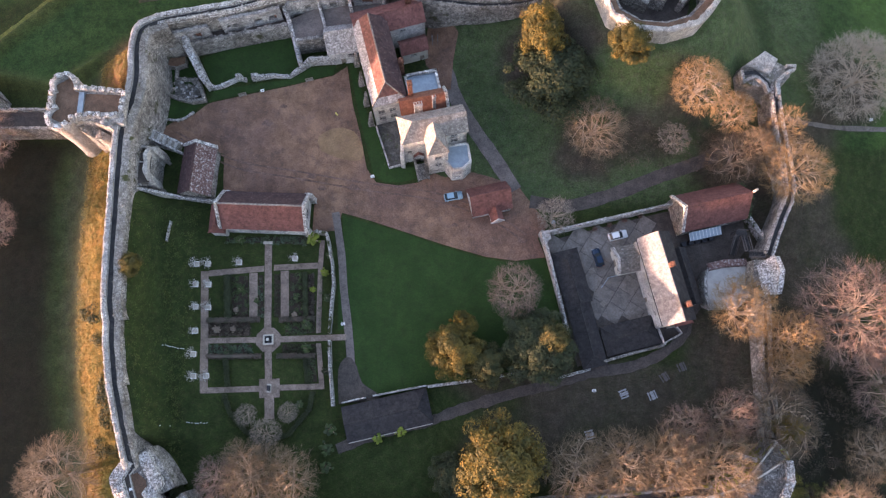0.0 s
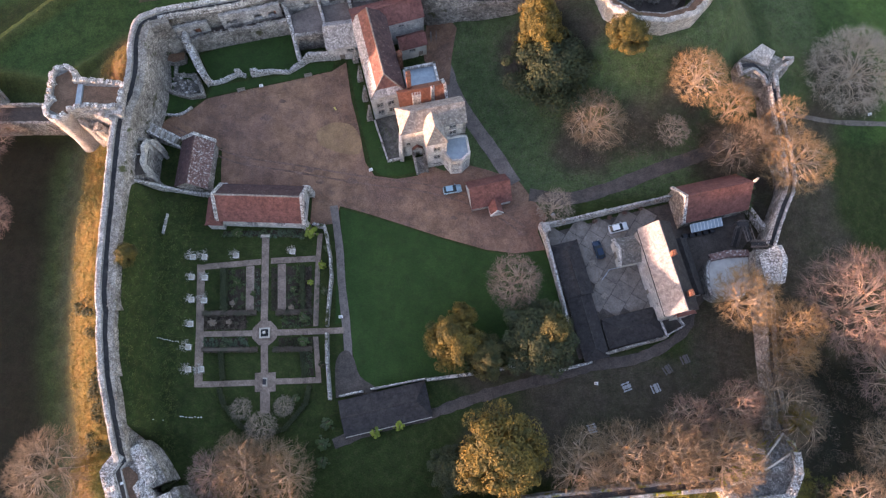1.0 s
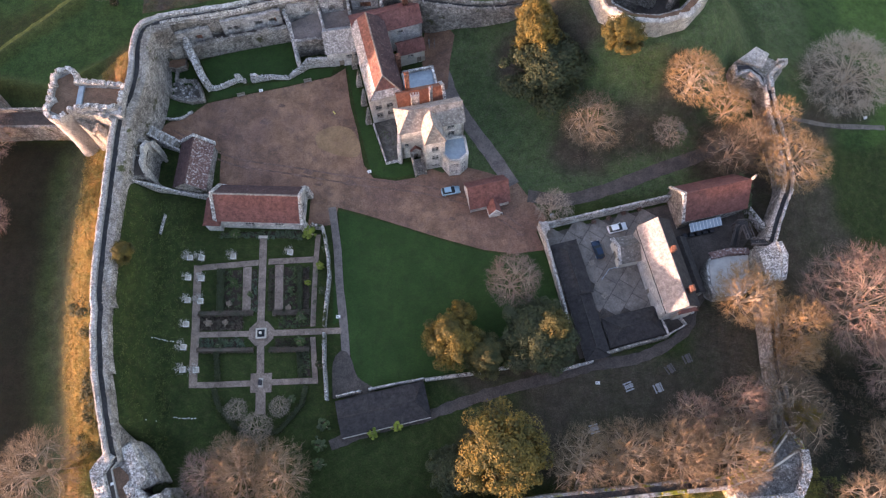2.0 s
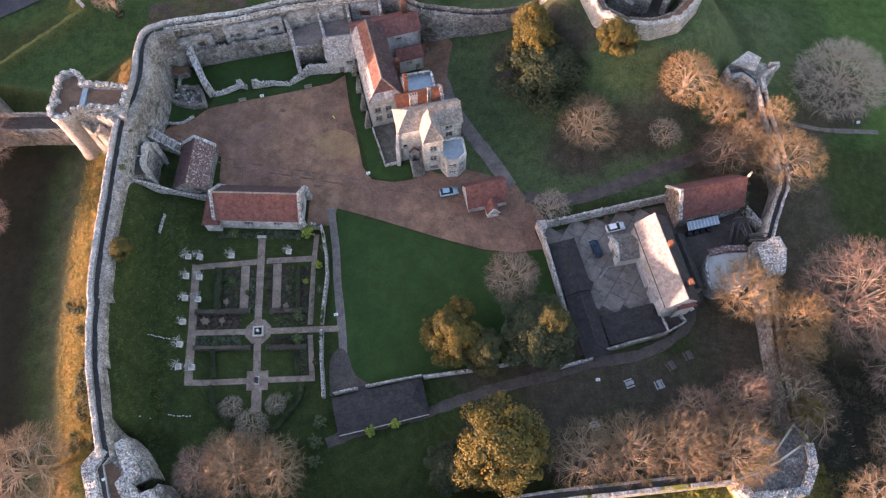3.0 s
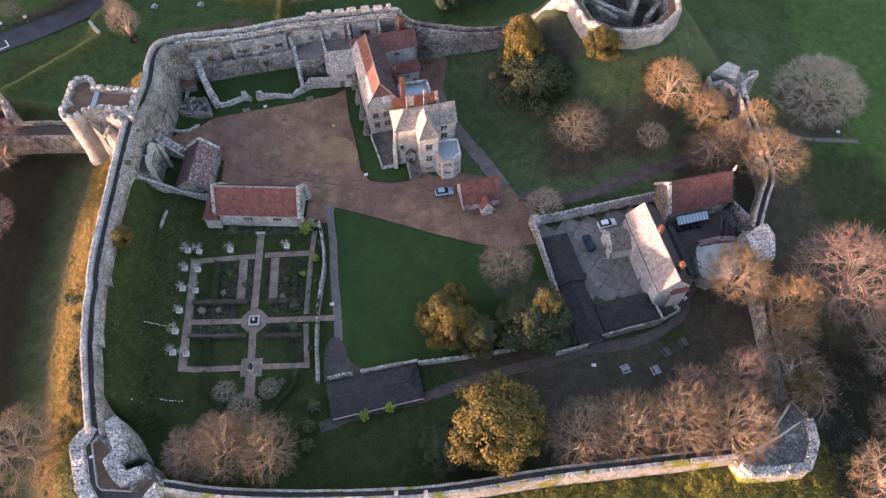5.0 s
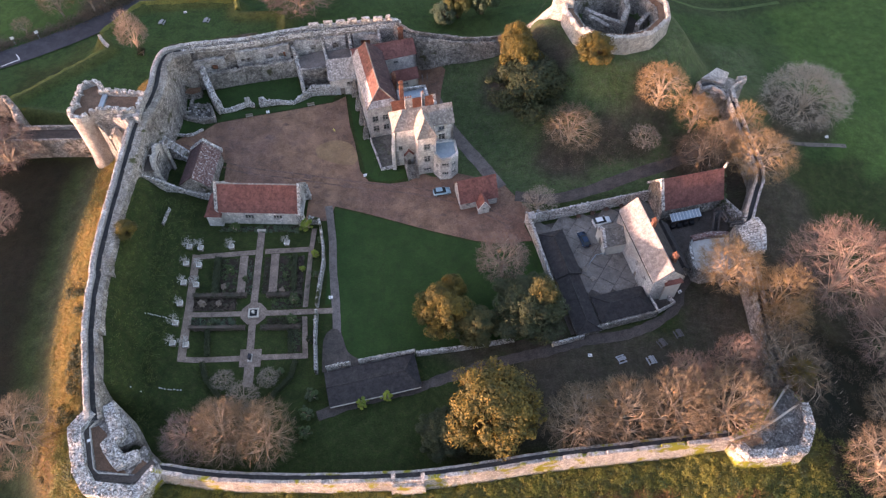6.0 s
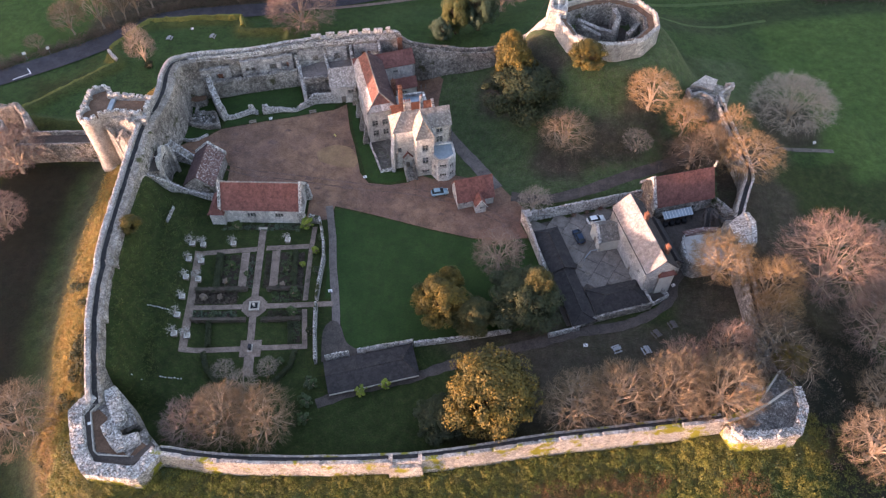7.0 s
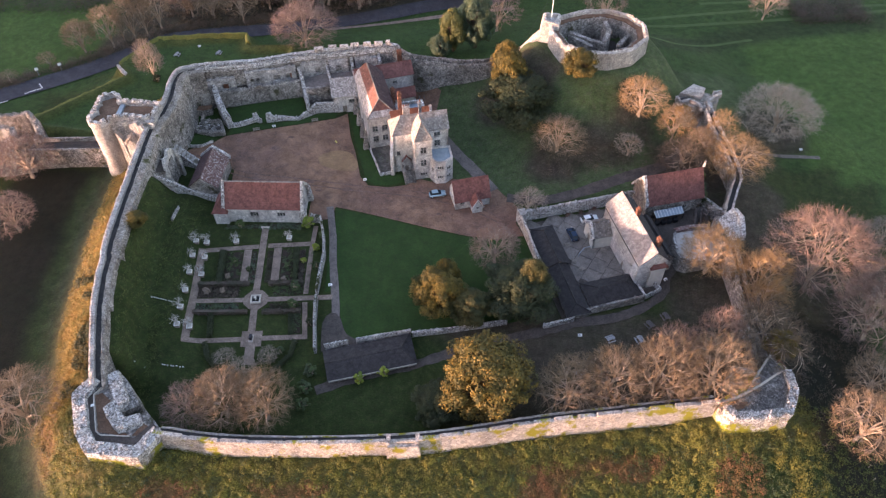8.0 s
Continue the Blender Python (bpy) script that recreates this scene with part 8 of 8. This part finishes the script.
# ---- trees ----
BARE = [bare_meshes(s, nd, tw, fine=fn, low=0.14 if s in (14, 15) else 0.17, thick=0.6 if s == 16 else 1.0) for s, nd, tw, fn in ((11, (8, 40, 190, 1050), 6, 1.0), (12, (7, 38, 190, 1050), 6, 1.0), (13, (9, 42, 190, 1050), 6, 1.0), (14, (6, 26, 90, 520), 5, 1.8), (15, (6, 24, 90, 520), 5, 1.8), (16, (10, 52, 250, 1500), 6, 0.8))] + [bare_meshes(s, (8, 36, 170, 950), 6, low=0.10, thick=1.0, fan=True) for s in (17, 18, 19)]


def reach_of(meshes):
    co = np.array([v.co for v in meshes[1].vertices])
    return float(np.percentile(np.hypot(co[:, 0], co[:, 1]), 97)), float(np.percentile(co[:, 2], 99.5))


REACH = [reach_of(b) for b in BARE]
tr = random.Random(21)


def bare_tree(x, y, r, tall, twig, label, k=None, group=""):
    k = 5 if k is None and r > 9.8 else (tr.randrange(3) if r > 4.7 and y < 125 else 3 + tr.randrange(2)) if k is None else k
    s = r / REACH[k][0]
    plant("bare_tree", label, "tree", BARE[k], (BARK, twig), x, y, s, tr.uniform(0, 360), group, tall=(tall / REACH[k][1]) / s)


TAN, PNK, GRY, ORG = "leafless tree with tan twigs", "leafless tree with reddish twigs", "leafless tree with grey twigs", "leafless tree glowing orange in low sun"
for x, y, r, tall, tw, lab in (
        (96.0, 75.4, 11.2, 12.5, TWIG_PALE, "broad pale leafless tree in the field"), (54.2, 67.2, 6.6, 10.5, TWIG_SUNLIT, ORG), (33.2, 60.6, 7.2, 9.5, TWIG_TAN, "rounded leafless tree on the motte slope"), (51.1, 58.7, 3.8, 6, TWIG_GREY, "small leafless grey tree"),
        (63.0, 63.4, 4.8, 11, TWIG_SUNLIT, ORG), (73.6, 60.2, 4.2, 13, TWIG_SUNLIT, ORG), (75.6, 50.5, 8.0, 13, TWIG_SUNLIT, ORG), (63.5, 54.0, 6.2, 9, UNDERGROWTH, "dark grey-brown leafless tree"), (67.0, 56.5, 4.4, 11, TWIG_TAN, TAN),
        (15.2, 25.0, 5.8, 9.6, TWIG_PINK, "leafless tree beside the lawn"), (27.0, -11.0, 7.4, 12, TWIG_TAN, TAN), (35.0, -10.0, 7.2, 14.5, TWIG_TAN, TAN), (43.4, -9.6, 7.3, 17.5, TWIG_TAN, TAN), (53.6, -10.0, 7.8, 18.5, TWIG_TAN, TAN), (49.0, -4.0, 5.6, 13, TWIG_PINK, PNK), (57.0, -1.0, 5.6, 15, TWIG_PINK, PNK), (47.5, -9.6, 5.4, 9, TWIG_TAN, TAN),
        (66.2, -1.0, 8.9, 12.5, UNDERGROWTH, "broad dark grey-brown leafless tree"), (61.6, 20.6, 7.0, 12.5, TWIG_SUNLIT, ORG), (70.6, 14.6, 6.2, 13.5, TWIG_SUNLIT, "leaning leafless tree with bright orange limbs"), (69.6, 8.6, 5.0, 12, TWIG_SUNLIT, "leaning leafless tree with bright orange limbs"), (84.8, 19.0, 11.8, 21.5, TWIG_PINK, "broad leafless tree with pink-tinted twigs"), (93.0, 6.0, 9.4, 15, TWIG_PINK, PNK), (87.0, -8.5, 5.6, 9, TWIG_TAN, TAN), (79.4, -19.4, 7.0, 11, TWIG_TAN, TAN), (97.0, 14.0, 8.0, 12, TWIG_PINK, PNK), (108.5, 33.0, 5.5, 8, TWIG_GREY, GRY),
        (-44.0, -13.6, 5.4, 8.5, TWIG_PINK, PNK), (-38.0, -13.0, 6.4, 12, TWIG_TAN, TAN), (-30.2, -13.4, 6.2, 13, TWIG_TAN, TAN), (-34.0, -10.5, 5.0, 10, TWIG_TAN, TAN), (-41.0, -9.0, 4.0, 7, TWIG_TAN, TAN),
        (-77.2, -12.4, 8.2, 12, TWIG_TAN, "leafless tree in the outer ditch"), (-103.6, 58.8, 7.6, 12, TWIG_PINK, PNK), (-100.5, 40.5, 6.4, 10, TWIG_PINK, PNK),
        (-82.5, 101.8, 4.4, 13, TWIG_GREY, "small ivy-trunked leafless tree"), (-39.4, 119.4, 10.4, 14, TWIG_PINK, "broad reddish leafless tree beyond the wall"), (22.3, 131.6, 8, 13, TWIG_PINK, PNK), (60, 141.5, 8.3, 13, TWIG_PINK, PNK), (115, 141, 6.5, 12, TWIG_GREY, GRY)):
    bare_tree(x, y, r, tall, tw, lab, 6 + int(abs(x)) % 3 if (-20 < y < 15 and r < 9 and -60 < x < 75) or r == 4.4 else 4 if r == 6.2 and x > 70 else None)
for k in range(34):
    t = k / 33
    x = -86 + 150 * t + tr.uniform(-4, 4)
    y = float(np.interp(x, ROADX, ROADY)) + tr.uniform(7, 20)
    bare_tree(x, y, tr.uniform(5, 8.5), tr.uniform(10, 17), (TWIG_TAN, TWIG_PINK, TWIG_GREY)[k % 3], "tall leafless tree beside the road", group="roadside trees")
for x, y, r, tall in ((-113, 124.5, 5.4, 11), (-104.5, 127.5, 5.8, 15), (-98.5, 131.5, 4.6, 15), (-91, 137, 5.4, 15), (-64, 142, 6.0, 13), (-122, 117, 3.2, 4.5), (-131, 108, 3, 4), (-101.5, 130, 3.6, 12), (-95, 134, 4.6, 14)):
    bare_tree(x, y, r, tall, TWIG_TAN, "tall leafless tree beside the road", group="roadside trees")
for k in range(40):
    x, y = tr.uniform(-78, 24), tr.uniform(150, 176)
    bare_tree(x, y, tr.uniform(5, 8), tr.uniform(10, 16), (TWIG_TAN, TWIG_PINK, TWIG_GREY)[k % 3], "leafless tree in the roadside wood", group="roadside wood")
for x, y, r in ((-40.7, -0.4, 2.4), (-32.2, -0.1, 2.2), (-36.4, -4.2, 3.3)):
    bare_tree(x, y, r, r * 1.3, TWIG_GREY, "round clipped bare shrub in the garden", group="garden shrubs")
bare_tree(24.4, 42.2, 4.4, 4.6, TWIG_GREY, "broad pale grey leafless bush by the yard wall")

OAKS = [leaf_meshes(s, 5.0, 9.0, lumps=lm, leaves=230, size=0.17) for s, lm in ((31, 150), (32, 140), (33, 154))]


def evergreen(x, y, r, tall, leaf, label, k=0, turn=None):
    plant("evergreen_tree", label, "tree", OAKS[k % 3], (DARKBARK, leaf), x, y, r / 5.0, tr.uniform(0, 360) if turn is None else turn, tall=(tall / 9.0) / (r / 5.0))


# gold and olive crowns paint the sunlit tops of the dark evergreens
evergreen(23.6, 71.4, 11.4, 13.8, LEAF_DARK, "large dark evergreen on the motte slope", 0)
evergreen(21.6, 77.0, 6.0, 16.0, LEAF_SUNLIT, "golden-topped evergreen on the motte slope", 1)
evergreen(21.0, 81.0, 5.2, 14.6, LEAF_SUNLIT, "golden-topped evergreen against the north curtain", 2)
evergreen(38.8, 74.2, 5.2, 7.6, LEAF_SUNLIT, "small golden evergreen below the keep", 1)
evergreen(2.2, 12.4, 6.6, 11.0, LEAF_SUNLIT, "golden-green evergreen beside the lawn", 2)
evergreen(4.2, 17.6, 3.4, 9.6, LEAF_SUNLIT, "small golden-green evergreen at the lawn's edge", 0)
evergreen(9.0, 9.4, 5.2, 8.0, LEAF_OLIVE, "olive spreading evergreen south of the lawn", 0)
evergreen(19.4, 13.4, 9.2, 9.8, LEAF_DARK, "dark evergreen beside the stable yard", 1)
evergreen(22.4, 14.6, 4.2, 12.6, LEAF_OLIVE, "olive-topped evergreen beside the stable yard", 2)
evergreen(11.3, -9.4, 10.2, 15, LEAF_SUNLIT, "large golden holm oak above the south wall", 2)
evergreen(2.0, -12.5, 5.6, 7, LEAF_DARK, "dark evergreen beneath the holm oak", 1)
evergreen(-63.9, 29.4, 2.9, 3.6, LEAF_SUNLIT, "dark golden bush beside the west wall", 0)
evergreen(7.6, 116.5, 4.8, 14.5, LEAF_YEW, "yellow-green conifer beyond the north wall", 0)
evergreen(14.6, 118.6, 6.6, 19.0, LEAF_BLUE, "tall blue-green conifer beyond the north wall", 1)
evergreen(3.4, 114.0, 4.2, 7.0, LEAF_BLUE, "low blue-green conifer beyond the north wall", 2)
# foliage added only to make the tower's notch dark
evergreen(-53.2, -15.5, 1.7, 6.2, LEAF_DARK, "dark ivy bush in the corner tower's notch", 1)
evergreen(68.6, -3.2, 3.6, 7, LEAF_SUNLIT, "golden ivy bush by the bastion", 1)
BUSH = leaf_meshes(44, 1.0, 1.4, lumps=26, leaves=90, size=0.11, low=0.1)
for x, y, r, leaf, lab in ((-28.6, 37.2, 2.0, LEAF_LIME, "bright lime-green bush in the garden"), (-25.8, 29.6, 1.2, LEAF_LIME, "bright lime-green bush by the garden wall"), (-28.2, 25.9, 0.9, LEAF_LIME, "small lime-green bush in a bed"), (-29.2, 18.2, 1.5, LEAF_MID, "round green bush in the garden"), (-29.0, 13.2, 1.5, LEAF_MID, "round green bush in the garden"), (-46.0, 12.5, 1.0, LEAF_MID, "green bush in a flower bed"), (-44.5, 37.0, 1.5, LEAF_MID, "green bush by the chapel wall"), (-24.8, 33.4, 1.2, LEAF_MID, "green bush against the garden wall"), (-25.0, 24.0, 1.2, LEAF_MID, "green bush against the garden wall"), (-24.6, 8.4, 1.3, LEAF_DARK, "dark bush against the garden wall"), (-81.6, 100.6, 1.7, LEAF_DARK, "dark ivy clump at a tree's foot"),
                           (-13.5, -5.3, 1.5, LEAF_LIME, "bright lime bush beside the slate shed"), (-8.6, -3.9, 1.5, LEAF_LIME, "bright lime bush beside the slate shed"), (-23.4, -3.5, 1.8, LEAF_MID, "green shrub at the wall's end"), (-24.0, -7.5, 1.9, LEAF_MID, "green shrub at the wall's end"), (-24.0, -11.0, 1.7, LEAF_MID, "green shrub at the wall's end"), (-30.0, 1.5, 1.2, LEAF_MID, "green shrub in the walled garden"), (-40.4, 23.5, 0.8, LEAF_MID, "green bush in a bed"), (-44.0, 26.0, 1.0, LEAF_MID, "green bush in a bed"), (-44.6, 21.5, 0.9, TWIG_GREY, "pale grey bush in a flower bed"), (-31.8, 24.5, 1.0, LEAF_MID, "green bush in a bed"), (-45.0, 17.4, 0.9, TWIG_GREY, "pale bush in a bed"), (-48.5, 17.2, 1.1, TWIG_GREY, "pale bush in a bed"), (-32.0, 20.5, 0.9, TWIG_GREY, "pale bush in a bed")):
    plant("bush", lab, "bush", BUSH, (BARK, leaf), x, y, r, tr.uniform(0, 360), tall=1.0)

for x, y in ((33.6, 39.6), (36.9, 40.5), (40.3, 41.6), (43.9, 42.5)):
    plant("shrub", "small reddish winter shrub by the yard wall", "shrub", BUSH, (BARK, REDTWIG), x, y, 0.75, tr.uniform(0, 360), "shrubs by the yard wall", tall=0.9)
mk = thing("marker", "small yellow marker lying on the gravel forecourt", "marker", pose(-24.4, 66.6, lie1(-24.4, 66.6) + 0.08, 0, 0, -55))
part("base", box_bm(-0.45, 0.45, -0.16, 0.16, 0, 0.1, bevel=0.02), YELLOW, mk)
part("ridge", box_bm(-0.4, 0.4, -0.07, 0.07, 0.102, 0.22, bevel=0.02), YELLOW, mk)

# ---- rough growth on the outer banks ----
rb = random.Random(8)


def scatter(n, test):
    out = np.zeros((0, 3))
    rg = np.random.default_rng(n)
    while len(out) < n:
        x, y = rg.uniform(-100, 90, 6 * n), rg.uniform(-48, 80, 6 * n)
        ok = test(x, y, -inside_distance(x, y))
        out = np.concatenate([out, np.stack([x, y, rg.uniform(0.5, 1.3, 6 * n)], 1)[ok]])
    return out[:n].tolist()


def rusty(x, y):
    return np.array([noise.noise(Vector((a * 0.06, b * 0.075, 5.0))) for a, b in zip(x, y)])


tufts("bank_scrub", "yellow-green brambles and scrub below the south wall", "scrub", scatter(4300, lambda x, y, d: (-70 < x) & (x < 72) & (y < -12) & (1.0 < d) & (d < 28) & ((rusty(x, y) < 0.10) | (d < 6.5))), SCRUB, 0.125, 76, 1, 0.9)
tufts("bank_bracken", "rusty dead bracken below the south wall", "bracken", scatter(2500, lambda x, y, d: (-66 < x) & (x < 60) & (y < -12) & (5.5 < d) & (d < 28) & (rusty(x, y) > 0.06)), BRACKEN, 0.12, 44, 2, 0.8)
tufts("bank_brambles", "green bramble clumps below the south wall", "scrub", scatter(1100, lambda x, y, d: (-70 < x) & (x < 72) & (y < -12) & (0.8 < d) & (d < 28)), LEAF_MID, 0.13, 50, 12, 1.0)
tufts("bank_meadow", "rank green grass below the corner bastion", "grass", scatter(2600, lambda x, y, d: (34 < x) & (x < 84) & (y < -14) & (5.0 < d) & (d < 28)), LEAF_RANK, 0.12, 20, 22, 0.55)
tufts("bank_grass", "golden dry grass and bracken on the west bank", "bracken", scatter(4400, lambda x, y, d: (x < -60) & ((0.8 < d) & (d < 11.8)) & ((-26 < y) & (y < 92))), DRYGRASS, 0.10, 26, 3, 0.6)
tufts("bank_scrub", "dark scattered scrub on the west bank", "scrub", scatter(210, lambda x, y, d: (x < -60) & ((2.5 < d) & (d < 10.5)) & ((-20 < y) & (y < 26)) & (rusty(x * 3, y * 3) > 0.1)), LEAF_DARK, 0.15, 90, 4, 0.9)
tufts("lawn_tussocks", "coarse grass tussocks on the inner bank", "grass", scatter(1500, lambda x, y, d: (x < -54) & ((-16 < d) & (d < -3.2)) & ((-12 < y) & (y < 44))), LEAF_RANK, 0.10, 10, 5, 0.45)
hed = []
for k in range(640):
    t = rb.random()
    x = -150 + 110 * t
    hed.append((x + rb.uniform(-2, 2), float(np.interp(x, ROADX, ROADY)) + 6.5 + rb.uniform(-1.2, 1.6), rb.uniform(0.5, 1.5)))
tufts("hedgerow", "brown leafless hedgerow along the road", "hedge", hed, UNDERGROWTH, 0.16, 60, 6, 1.5, 1.1)
wood = [(x, float(np.interp(x, ROADX, ROADY)) + rb.uniform(5, 30), rb.uniform(0.8, 1.7)) for x in (rb.uniform(-100, 60) for _ in range(620))]
tufts("wood_undergrowth", "brown winter undergrowth in the roadside wood", "scrub", wood, UNDERGROWTH, 0.22, 44, 14, 1.2, 0.9)
tufts("far_wood", "dark leafless wood edge beyond the field", "hedge", [(rb.uniform(-200, -100), rb.uniform(150, 172), rb.uniform(0.8, 1.8)) for _ in range(900)], HEDGE_TWIG, 0.16, 46, 15, 2.4, 1.0)
tufts("far_scrub", "dark brown thicket at the far field edge", "hedge", [(127 + 24 * rb.random(), 139 + 12 * rb.random(), rb.uniform(0.8, 1.6)) for _ in range(300)], HEDGE_TWIG, 0.16, 60, 7, 2.4, 1.2)
tufts("ditch_scrub", "dark undergrowth beneath the eastern trees", "scrub", [(70 + 26 * rb.random(), -22 + 56 * rb.random(), rb.uniform(0.8, 1.8)) for _ in range(260)], HEDGE_TWIG, 0.09, 90, 9, 1.0, 0.8)
ivy = []
for k in range(90):
    t = rb.uniform(-1, 1)
    q = pose(57.8, 43.3, 0, 0, 0, 12.5) @ Vector((7.75, 4.2 * t, 0))
    ivy.append((q.x, q.y, rb.uniform(0.5, 0.9), rb.uniform(0.3, 10.4 - 5.4 * abs(t))))
tufts("mound_undergrowth", "pale brown brush below the motte trees", "scrub", [(rb.uniform(28, 62), rb.uniform(53.5, 63), rb.uniform(0.5, 1.3)) for _ in range(170)], UNDERGROWTH, 0.1, 36, 17, 1.0, 0.8)
tufts("ivy", "green ivy covering the barn gable", "ivy", ivy, LEAF_MID, 0.16, 40, 10, 0.7, 1.0)
